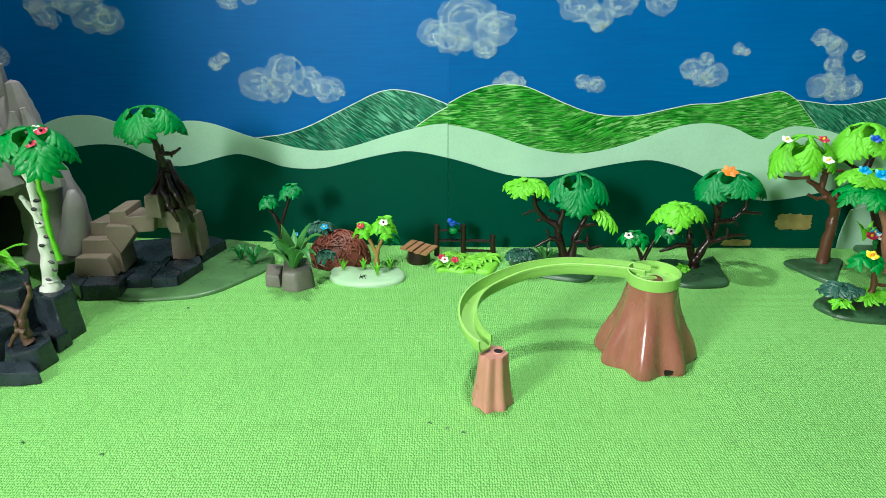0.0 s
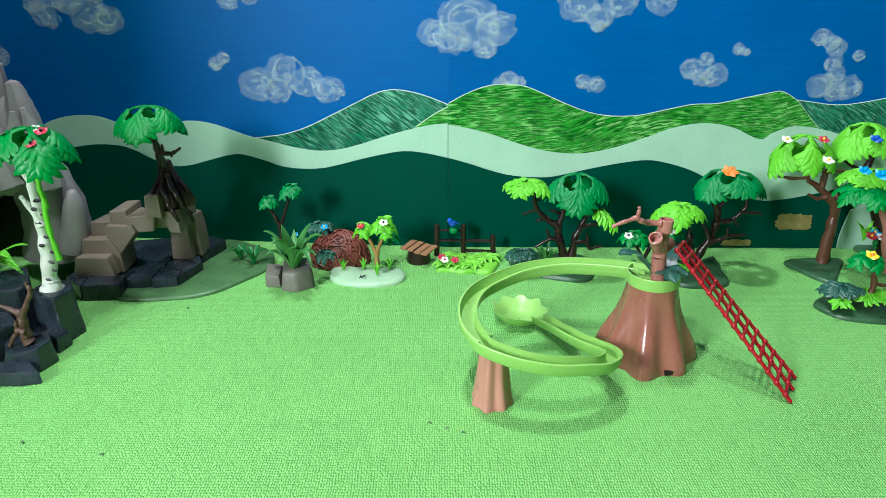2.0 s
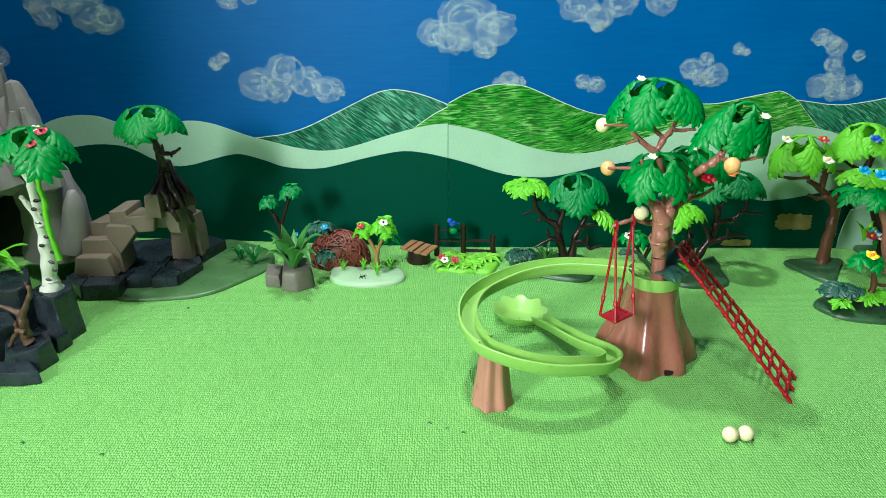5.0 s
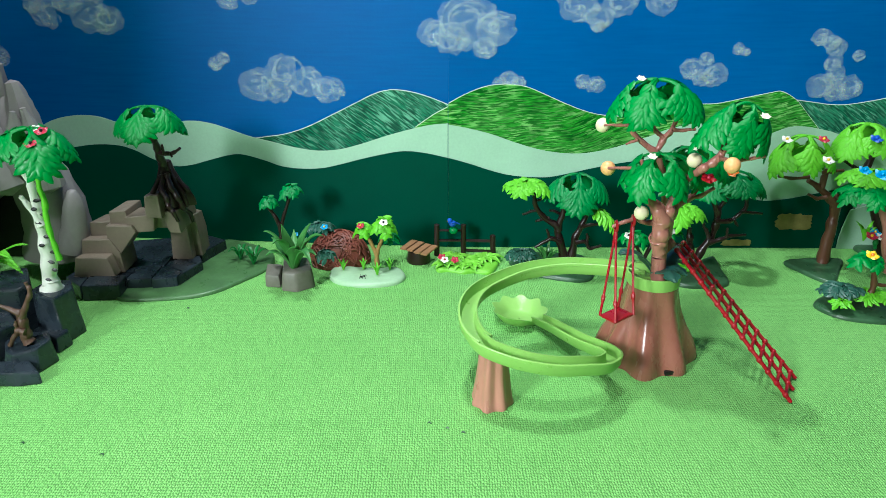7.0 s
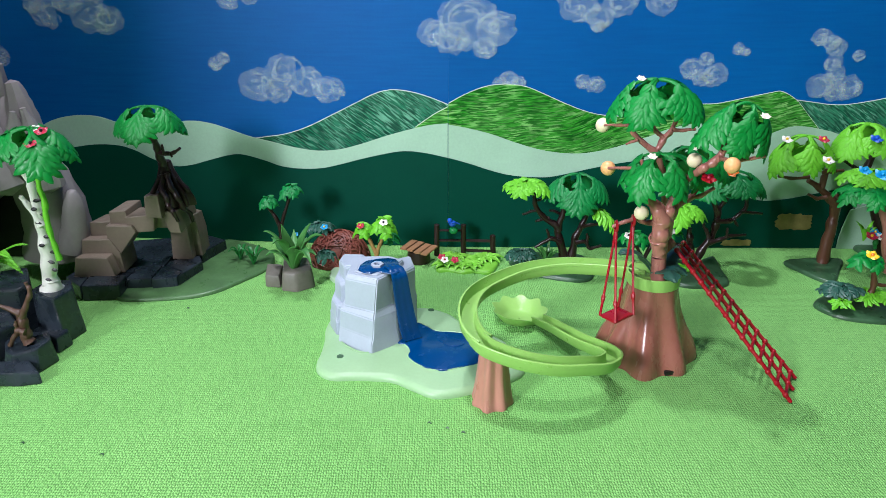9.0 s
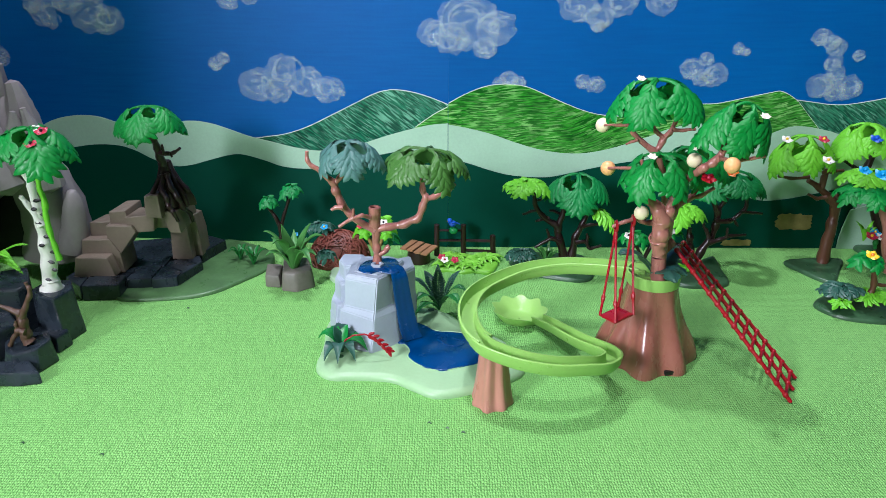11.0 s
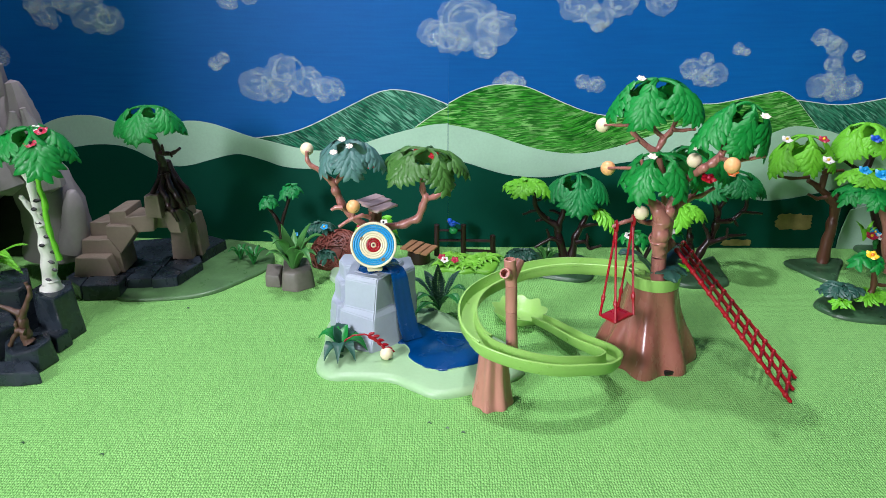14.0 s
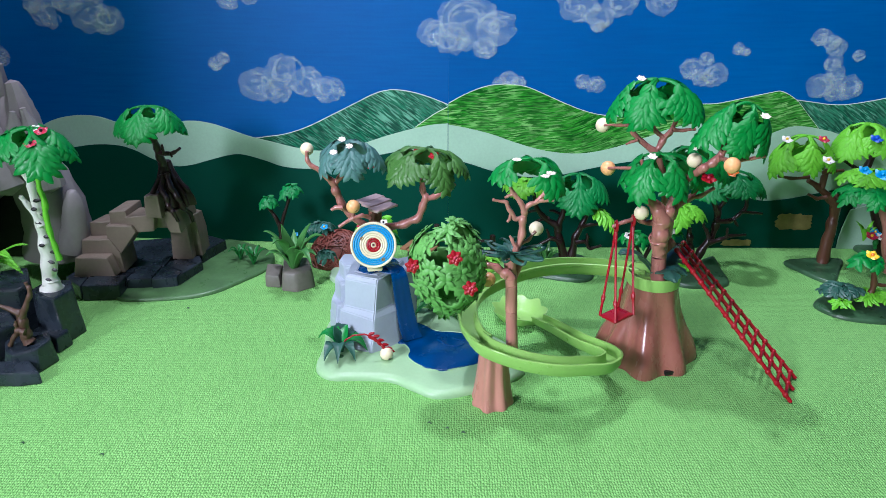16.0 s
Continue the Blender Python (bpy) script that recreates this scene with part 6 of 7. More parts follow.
def tree_branches():
    t = thing("swing_branch", (0.2519, 0.735, 0.1684), "brown side branch on a ring that fits the trunk", "branch")
    bm = bmesh.new()
    pipe(bm, (0.2508, 0.735, 0.167), (0.2515, 0.735, 0.182), 0.0083, 0.0083, 0.002, 0.012)
    part("ring", bm, "bark", t)
    part("limb", limbs([(0.2441, 0.73, 0.1784, 0.0044), (0.2301, 0.73, 0.1798, 0.0041), (0.2186, 0.72, 0.1855, 0.0037), (0.2121, 0.718, 0.1895, 0.0034), (0.1987, 0.715, 0.186, 0.0028), (0.1862, 0.715, 0.18, 0.0025)], [(0.214, 0.72, 0.1875, 0.0031), (0.215, 0.72, 0.1954, 0.0028), (0.2144, 0.72, 0.2013, 0.0025)]), "bark", t)

    t = thing("tree_branch", (0.266, 0.752, 0.1478), "forked brown branch with a bright green crown", "branch")
    part("limb", limbs([(0.259, 0.752, 0.1411, 0.0074), (0.2604, 0.755, 0.1626, 0.007), (0.2655, 0.76, 0.1801, 0.0064), (0.2701, 0.765, 0.1906, 0.006), (0.269, 0.765, 0.2077, 0.0044), (0.2579, 0.765, 0.2232, 0.0032)], [(0.2709, 0.765, 0.1872, 0.0056), (0.2859, 0.765, 0.1974, 0.0046), (0.2917, 0.765, 0.2077, 0.0032), (0.292, 0.765, 0.2191, 0.0032)], [(0.28, 0.76, 0.1957, 0.0039), (0.2955, 0.76, 0.2011, 0.0032), (0.3096, 0.76, 0.2106, 0.0026)]), "bark", t)
    part("crown", crown_bm((0.2885, 0.785, 0.251), 0.0488, 0.0502, lobes=5, seed=51, hole=0.24), "green", t, sharp=180)

    t = thing("tree_branch", (0.2345, 0.714, 0.1678), "thick forked brown branch with a bright green crown", "branch")
    part("limb", limbs([(0.2416, 0.716, 0.1497, 0.0095), (0.2395, 0.714, 0.1625, 0.0112), (0.2389, 0.712, 0.1726, 0.0112), (0.2384, 0.712, 0.1891, 0.0112), (0.2322, 0.712, 0.2021, 0.0095), (0.2201, 0.712, 0.2137, 0.0066), (0.2134, 0.712, 0.2245, 0.0042), (0.2103, 0.712, 0.237, 0.003)], [(0.2396, 0.712, 0.1878, 0.0095), (0.2451, 0.712, 0.2008, 0.0078), (0.2471, 0.712, 0.2117, 0.0049), (0.2515, 0.712, 0.2245, 0.003)], [(0.2123, 0.7, 0.222, 0.0024), (0.2111, 0.71, 0.2357, 0.0024), (0.2102, 0.71, 0.2494, 0.0024), (0.2082, 0.71, 0.2567, 0.0024)],
                       [(0.2103, 0.71, 0.2481, 0.0024), (0.1942, 0.71, 0.2481, 0.0021), (0.174, 0.71, 0.2481, 0.0019)], sides=10), "bark", t)
    part("crown", crown_bm((0.2281, 0.712, 0.2635), 0.0433, 0.0456, lobes=5, seed=52, hole=0.28, start=15), "green", t, sharp=180)

    t = thing("upper_branch", (0.2517, 0.735, 0.1806), "tall brown branch with a high bright green crown", "branch")
    part("limb", limbs([(0.2493, 0.735, 0.1793, 0.0038), (0.2459, 0.735, 0.2073, 0.0038), (0.2415, 0.735, 0.2333, 0.0043), (0.2343, 0.735, 0.2524, 0.0049), (0.2285, 0.735, 0.2599, 0.0049), (0.2132, 0.735, 0.2711, 0.0036), (0.2031, 0.735, 0.2804, 0.0033), (0.1975, 0.735, 0.2943, 0.003), (0.1976, 0.735, 0.3105, 0.0027)], [(0.2286, 0.735, 0.2587, 0.0043), (0.2357, 0.735, 0.2711, 0.0043), (0.243, 0.735, 0.2804, 0.0036), (0.2475, 0.735, 0.2925, 0.003), (0.2484, 0.735, 0.3045, 0.0024)],
                       [(0.2378, 0.735, 0.2736, 0.0036), (0.2271, 0.735, 0.2822, 0.003), (0.2223, 0.735, 0.2925, 0.003), (0.2182, 0.735, 0.3075, 0.0024)], [(0.1961, 0.73, 0.2894, 0.0024), (0.186, 0.73, 0.2894, 0.0021), (0.171, 0.73, 0.2894, 0.0018)], [(0.2434, 0.73, 0.2845, 0.003), (0.2555, 0.73, 0.2839, 0.0024), (0.2679, 0.73, 0.2851, 0.0021)], [(0.2233, 0.73, 0.287, 0.0024), (0.2162, 0.73, 0.2864, 0.0021), (0.2108, 0.73, 0.287, 0.0018)],
                       [(0.1964, 0.73, 0.299, 0.0024), (0.2046, 0.73, 0.2996, 0.0021), (0.2117, 0.73, 0.3002, 0.0018)], [(0.2074, 0.73, 0.2736, 0.0024), (0.2004, 0.73, 0.2711, 0.0018), (0.1958, 0.73, 0.2687, 0.0015)]), "bark", t)
    part("crown", crown_bm((0.2225, 0.735, 0.3368), 0.0511, 0.0454, lobes=5, seed=53, hole=0.26, start=10), "green", t, sharp=180)

    t = thing("tree_branch", (0.2497, 0.69, 0.2526), "forked brown branch with a hanging bright green crown", "branch")
    part("limb", limbs([(0.2475, 0.73, 0.2123, 0.0044), (0.2584, 0.71, 0.2357, 0.0048), (0.2669, 0.69, 0.2538, 0.0052), (0.2759, 0.69, 0.2598, 0.0052), (0.2828, 0.69, 0.2675, 0.0046), (0.2853, 0.69, 0.2809, 0.0034), (0.2867, 0.69, 0.2936, 0.0028)], [(0.2759, 0.68, 0.266, 0.004), (0.2874, 0.68, 0.2649, 0.0028), (0.2988, 0.68, 0.2649, 0.0026), (0.3099, 0.68, 0.2666, 0.0023), (0.3231, 0.68, 0.2689, 0.002)], [(0.2794, 0.68, 0.273, 0.0034), (0.2854, 0.68, 0.2776, 0.0028), (0.2873, 0.68, 0.2874, 0.0022)],
                       [(0.2908, 0.68, 0.2655, 0.0017), (0.2924, 0.68, 0.2695, 0.0017), (0.2926, 0.68, 0.2719, 0.0014)]), "bark", t)
    part("crown", crown_bm((0.3065, 0.69, 0.3195), 0.036, 0.0575, lobes=5, seed=54, hole=0.2, lean=(6, 20)), "green", t, sharp=180)


BLOSSOMS = []


def loose_blossom(home, r, colour, label, t, pile=None, petals=5, up=(0, -0.5, 1)):
    root = thing("blossom", home, label, "flower")
    blossom(root, "petals", home, r, "petal" if colour == "white" else colour, up, petals, heart="cream" if colour != "red" else "crimson")
    BLOSSOMS.append((root, t, pile))
    return root


BALLS = []


def bead(home, colour, steps):
    """A wooden bead with a drilled hole. steps: (time, place) from first to last."""
    root = thing("bead", home, "%s wooden bead with a drilled hole" % colour, "bead", "wooden beads")
    bm = bmesh.new()
    ball(bm, home, 0.0079, 24)
    body = part("body", bm, "bead_" + colour, root)
    # The ball stays whole; a dark stub paints the shade of its hole.
    bm = bmesh.new()
    c, d = Vector(home), Vector((0.45, -0.6, -0.45)).normalized()
    pipe(bm, c + d * 0.0066, c + d * 0.00795, 0.0021, 0.0021, 0.0006, 0.0008, 12)
    part("hole", bm, "dark_bark", body, "dark stub for the shade in a drilled hole")
    BALLS.append((root, steps))


def beads_first():
    for colour, x, xy, t in (("orange", (0.2797, 0.652, 0.2674), (0.2475, 0.5944, 0.0079), 3.8), ("cream", (0.1725, 0.744, 0.2863), (0.2336, 0.5814, 0.0079), 4.1), ("orange", (0.1768, 0.7214, 0.2449), (0.2894, 0.6149, 0.0079), 4.6),
                             ("cream", (0.2139, 0.7078, 0.199), (0.2588, 0.5777, 0.0079), 5.0), ("cream", (0.2622, 0.7052, 0.258), (0.2902, 0.5777, 0.0079), 5.4), ("cream", (0.2638, 0.7645, 0.2313), (0.3069, 0.5796, 0.0079), 5.8)):
        bead(x, colour, [(3.5, xy), (t, x)])
    bead((-0.1635, 0.8174, 0.2414), "cream", [(12.0, (-0.099, 0.6312, 0.0079)), (12.3, None), (12.6, (-0.099, 0.6312, 0.0079)), (12.9, (-0.1635, 0.8174, 0.2414))])
    bead((-0.1034, 0.7578, 0.1889), "orange", [(12.0, (-0.0829, 0.6407, 0.0079)), (12.3, None), (12.6, (-0.0829, 0.6407, 0.0079)), (12.9, (-0.1034, 0.7578, 0.1889))])
    bead((-0.0675, 0.7201, 0.0165), "cream", [(12.0, (-0.07, 0.6281, 0.0079)), (12.3, None), (12.6, (-0.07, 0.6281, 0.0079)), (12.9, (-0.0832, 0.76, 0.1943)), (13.6, (-0.0675, 0.7201, 0.0165))])
    bead((0.0478, 0.6667, 0.1389), "orange", [(15.2, (0.0281, 0.5644, 0.0079)), (15.5, (0.0478, 0.6667, 0.1389))])
    bead((0.1006, 0.7013, 0.1833), "cream", [(15.2, (0.0472, 0.5565, 0.0079)), (15.5, (0.1006, 0.7013, 0.1833))])


def flowers_first():
    for home, c, r in (((0.2046, 0.73, 0.3381), "white", 0.0048), ((0.2103, 0.68, 0.2689), "white", 0.0048), ((0.2842, 0.77, 0.2548), "white", 0.0048), ((0.3072, 0.66, 0.3135), "white", 0.0048),
                       ((0.2547, 0.74, 0.3226), "red", 0.006), ((0.2737, 0.69, 0.243), "red", 0.008)):
        loose_blossom(home, r, c, "small %s blossom set in a green crown" % c, 3.3, petals=6 if c == "white" else 5)
    for home, c, pile in (((-0.1182, 0.8, 0.2573), "white", (-0.1734, 0.5925, 0.003)), ((-0.108, 0.785, 0.253), "white", (-0.1604, 0.5944, 0.003)), ((-0.125, 0.775, 0.2483), "white", (-0.1552, 0.6039, 0.003)),
                          ((-0.0105, 0.79, 0.2403), "red", (-0.1483, 0.6049, 0.003)), ((-0.0293, 0.8, 0.2431), "red", (-0.146, 0.5897, 0.003)), ((-0.0848, 0.785, 0.2302), "red", (-0.126, 0.5916, 0.003))):
        loose_blossom(home, 0.0046 if c == "white" else 0.0065, c, "small %s blossom set in a crown" % c, 12.6, [(12.0, pile), (12.3, None)], petals=8 if c == "white" else 5)
    for home, c, pile in (((0.07, 0.64, 0.2763), "white", (-0.0199, 0.5516, 0.003)), ((0.1005, 0.625, 0.2674), "white", (0.0027, 0.5474, 0.003)), ((0.0976, 0.64, 0.2602), "white", (-0.0011, 0.5645, 0.003)),
                          ((-0.0305, 0.635, 0.1687), "red", (-0.0155, 0.5541, 0.003)), ((0.0114, 0.615, 0.1858), "red", (-0.0107, 0.5619, 0.003)), ((0.0267, 0.617, 0.1523), "red", (-0.0057, 0.568, 0.003))):
        loose_blossom(home, 0.0046 if c == "white" else 0.0075, c, "small %s blossom set in a crown" % c, 15.8, [(15.2, pile)], petals=8 if c == "white" else 6, up=(0, -0.1, 1) if c == "white" else (0, -1, 0.4))


PLATE_LINE = [(-0.1519, 0.7193), (-0.1474, 0.7006), (-0.13, 0.6862), (-0.1006, 0.6862), (-0.0612, 0.6826), (-0.0377, 0.6676), (-0.0151, 0.6521), (0.0038, 0.6499), (0.0291, 0.6576), (0.0551, 0.6688), (0.0787, 0.6826), (0.0955, 0.6994), (0.0933, 0.7296), (0.0792, 0.7662), (0.0556, 0.7908), (0.0342, 0.8059), (0.0145, 0.8342), (0.0008, 0.8473), (-0.0188, 0.8574), (-0.0384, 0.8591), (-0.0557, 0.8473), (-0.0614, 0.8262), (-0.052, 0.8059), (-0.0481, 0.7879), (-0.0599, 0.7662), (-0.0764, 0.7496), (-0.0932, 0.7428), (-0.1093, 0.7496), (-0.1198, 0.7662), (-0.124, 0.7879), (-0.1194, 0.8105), (-0.109, 0.8246), (-0.1077, 0.8407), (-0.1196, 0.8507), (-0.1363, 0.8473), (-0.1506, 0.8294), (-0.1536, 0.7998), (-0.1505, 0.7705), (-0.1503, 0.7428)]


def pond():
    root = thing("pond_base", (-0.0302, 0.729, 0), "pale green moulded base plate with a curled arm", "base plate")
    bm = bmesh.new()
    plate(bm, PLATE_LINE, 0, 0.0085, 0.008, 3)
    part("slab", bm, "plate", root)
    # Plug holes as dark discs on the slab, their shade put into the colour.
    for p in ([(-0.1243, 0.7268, 0.0085), (-0.0162, 0.8476, 0.0085)]):
        bm = bmesh.new()
        lathe(bm, (p[0], p[1], 0.0082), [(0, 0.0042, 0, 0, 5), (0.0007, 0.0042, 0, 0, 5)], 20)
        part("plug_hole", bm, "plate_dark", root, "dark disc for the shade in a plug hole")
    for line, r in (([(-0.14, 0.7884, 0.009), (-0.1445, 0.8097, 0.009), (-0.1397, 0.8286, 0.009), (-0.129, 0.84, 0.009), (-0.1207, 0.8351, 0.009), (-0.1148, 0.8238, 0.009)], 0.0009), ([(-0.1414, 0.7884, 0.009), (-0.1271, 0.7796, 0.009), (-0.1279, 0.7639, 0.009), (-0.1159, 0.7472, 0.009), (-0.0958, 0.7352, 0.009), (-0.0758, 0.7432, 0.009), (-0.0568, 0.7624, 0.009)], 0.0009),
                    ([(-0.0568, 0.7624, 0.009), (-0.0483, 0.7767, 0.009), (-0.046, 0.805, 0.009), (-0.0384, 0.819, 0.009), (-0.0392, 0.8416, 0.009), (-0.0508, 0.8433, 0.009), (-0.0585, 0.8286, 0.009)], 0.0009),
                    ([(-0.0566, 0.76, 0.0088), (-0.0479, 0.7558, 0.0088), (-0.0402, 0.7408, 0.0088), (-0.0423, 0.7263, 0.0088), (-0.0329, 0.7122, 0.0088), (-0.0192, 0.7011, 0.0088), (-0.0026, 0.695, 0.0088), (0.0173, 0.7011, 0.0088), (0.0445, 0.7148, 0.0088)], 0.0011),
                    ([(-0.043, 0.8039, 0.0088), (-0.0328, 0.8116, 0.0088), (-0.0192, 0.8008, 0.0088), (-0.0058, 0.7873, 0.0088), (0.0131, 0.7858, 0.0088), (0.0369, 0.78, 0.0088)], 0.0013)):
        bm = bmesh.new()
        tube(bm, [(*p, r) for p in line], 6, 4, 0)
        part("ridge", bm, "plate", root)
    for line in ([(-0.0064, 0.7663, 0.0092), (-0.0007, 0.7579, 0.0092), (0.0028, 0.7469, 0.0092), (0.0146, 0.7428, 0.0092), (0.0252, 0.7483, 0.0092)], [(0.0093, 0.7678, 0.0092), (0.0198, 0.7593, 0.0092), (0.0297, 0.7593, 0.0092), (0.0376, 0.7455, 0.0092)], [(0.0042, 0.7579, 0.0092), (0.0112, 0.7524, 0.0092), (0.0218, 0.7538, 0.0092)]):
        bm = bmesh.new()
        tube(bm, [(*p, 0.0009) for p in line], 6, 2, 0)
        part("fish_ridge", bm, "plate", root)
    w = thing("pond_water", (-0.0028, 0.7556, 0), "glossy dark blue plastic pond water", "water")
    bm = bmesh.new()
    plate(bm, [(-0.0565, 0.7588), (-0.0462, 0.7787), (-0.0429, 0.8026), (-0.035, 0.8103), (-0.0206, 0.7995), (-0.0087, 0.7875), (0.0116, 0.7846), (0.0368, 0.7787), (0.0513, 0.7672), (0.0525, 0.737), (0.0444, 0.7136), (0.028, 0.7049), (0.0106, 0.6975), (-0.0026, 0.6939), (-0.0192, 0.6999), (-0.0329, 0.7111), (-0.0422, 0.7252), (-0.0408, 0.7397), (-0.0478, 0.7546)], 0.0086, 0.0102, 0.0015, 4)
    part("surface", bm, "water", w)
    for line in ([(-0.0064, 0.7642, 0.0104), (-0.0007, 0.7572, 0.0104), (0.0042, 0.7503, 0.0104), (0.0168, 0.7476, 0.0104), (0.0252, 0.7517, 0.0104)], [(0.0114, 0.7685, 0.0104), (0.022, 0.7628, 0.0104), (0.0313, 0.7642, 0.0104), (0.0366, 0.7545, 0.0104)]):
        bm = bmesh.new()
        tube(bm, [(*p, 0.0008) for p in line], 6, 3, 0)
        part("fish_outline", bm, "water", w)


ROCK_LOW = [(-0.131, 0.764), (-0.087, 0.7325), (-0.0543, 0.7609), (-0.0363, 0.8247), (-0.07, 0.853), (-0.127, 0.85)]
ROCK_HIGH = [(-0.1185, 0.7712), (-0.0785, 0.755), (-0.0637, 0.7745), (-0.05, 0.8182), (-0.069, 0.8311), (-0.115, 0.8293)]


def loft(bm, levels, bevel=0.0016, rough=0.0, seed=0):
    """A faceted block through rings of points, each a little off true."""
    rng = random.Random(seed)
    sub = bmesh.new()
    rings = []
    for k, (ring, z) in enumerate(levels):
        r = rough if 0 < k < len(levels) - 1 else 0
        rings.append([sub.verts.new((x + rng.uniform(-r, r) * 0.5, y + rng.uniform(-r, r) * 0.5, z + rng.uniform(-r, r))) for x, y in ring])
    for a, b in zip(rings, rings[1:]):
        bridge(sub, a, b)
    sub.faces.new(list(reversed(rings[0])))
    sub.faces.new(rings[-1])
    bmesh.ops.bevel(sub, geom=sub.edges[:], offset=bevel, segments=2, affect="EDGES")
    merge(bm, sub)


def between(a, b, t, grow=1.0):
    pts = [(p[0] + (q[0] - p[0]) * t, p[1] + (q[1] - p[1]) * t) for p, q in zip(a, b)]
    cx, cy = sum(p[0] for p in pts) / len(pts), sum(p[1] for p in pts) / len(pts)
    return [(cx + (x - cx) * grow, cy + (y - cy) * grow) for x, y in pts]


def waterfall_rock():
    root = thing("waterfall_rock", (-0.0863, 0.7834, 0.0085), "pale blue grey chiselled plastic rock with a flat top", "rock")
    bm = bmesh.new()
    z = lambda t: 0.0085 + (0.097 - 0.0085) * t
    loft(bm, [(between(ROCK_LOW, ROCK_HIGH, 0, 1.02), 0.0025), (between(ROCK_LOW, ROCK_HIGH, 0.1, 1.0), z(0.14)), (between(ROCK_LOW, ROCK_HIGH, 0.15, 0.975), z(0.2)), (between(ROCK_LOW, ROCK_HIGH, 0.5, 1.06), z(0.48)), (between(ROCK_LOW, ROCK_HIGH, 0.58, 0.97), z(0.54)),
              (between(ROCK_LOW, ROCK_HIGH, 0.96, 1.02), z(0.95)), (between(ROCK_LOW, ROCK_HIGH, 1, 0.95), z(1))], 0.0012, 0.002, 5)
    part("body", bm, "rock", root, sharp=22)
    for foot, top, seed in (([(-0.1478, 0.804), (-0.136, 0.778), (-0.114, 0.785), (-0.108, 0.85), (-0.146, 0.858)], 0.047, 1), ([(-0.1425, 0.815), (-0.131, 0.79), (-0.108, 0.796), (-0.104, 0.852), (-0.14, 0.857)], 0.073, 2), ([(-0.1375, 0.823), (-0.126, 0.8), (-0.105, 0.805), (-0.1, 0.85), (-0.134, 0.852)], 0.093, 3), ([(-0.0602, 0.7718), (-0.0341, 0.8121), (-0.042, 0.8526), (-0.0719, 0.836)], 0.09, 4)):
        bm = bmesh.new()
        high = between(foot, foot, 0, 0.8 if seed < 4 else 0.86)
        h = top - 0.0085
        loft(bm, [(foot, 0.0085), (between(foot, high, 0.42, 1.03), 0.0085 + h * 0.5), (between(foot, high, 0.5, 0.97), 0.0085 + h * 0.57), (between(foot, high, 0.9, 1.02), top - 0.003), (between(foot, high, 1, 0.94), top)], 0.0012, 0.0015, seed)
        part("buttress", bm, "rock", root, sharp=22)
    bm = bmesh.new()
    rim = between(ROCK_HIGH, ROCK_HIGH, 0, 0.72)
    plate(bm, rim, 0.0972, 0.0985, 0.001, 1, False)
    part("basin", bm, "rock", root, smooth=False)
    bm = bmesh.new()
    lathe(bm, (-0.0815, 0.7906, 0.1005), [(-0.003, 0.0086, 0, 0, 6), (0.0024, 0.0082, 0, 0, 6), (0.0028, 0.0077, 0, 0, 6), (0.0028, 0.0048, 0, 0, 6), (0.0024, 0.0044, 0, 0, 6), (-0.0018, 0.0042, 0, 0, 6)], 6)
    part("socket", bm, "rock", root, smooth=False)
    w = thing("waterfall", (-0.0585, 0.7813, 0.097), "dark blue plastic waterfall running over the rock", "waterfall")
    bm = bmesh.new()
    plate(bm, [(-0.1042, 0.7796), (-0.0971, 0.8057), (-0.0678, 0.8147), (-0.0555, 0.8021), (-0.0537, 0.7713), (-0.0645, 0.7679), (-0.0801, 0.7746), (-0.0885, 0.7679)], 0.0988, 0.1005, 0.0008, 2)
    part("pool", bm, "water", w)
    bm = bmesh.new()
    grid = []
    line = catmull([(-0.0658, 0.7871, 0.1005), (-0.0582, 0.778, 0.1), (-0.0538, 0.7712, 0.094), (-0.0515, 0.7709, 0.075), (-0.0478, 0.7702, 0.048), (-0.0425, 0.7666, 0.022), (-0.0384, 0.7646, 0.011)], 5)
    for i, p in enumerate(line):
        t = i / (len(line) - 1)
        m = Vector((0.45, -0.85, 0.3 if t > 0.2 else 2)).normalized()
        side = Vector((0.88, 0.47, 0))
        wdt = 0.0085 + 0.0045 * t
        grid.append([(Vector(p) + m * (0.003 + 0.0003 * math.sin(9 * s + 2)) + side * (wdt * s), m) for s in (-1, -0.8, -0.6, -0.4, -0.2, 0, 0.2, 0.4, 0.6, 0.8, 1)])
    shell(bm, grid, 0.002)
    part("fall", bm, "water", w)


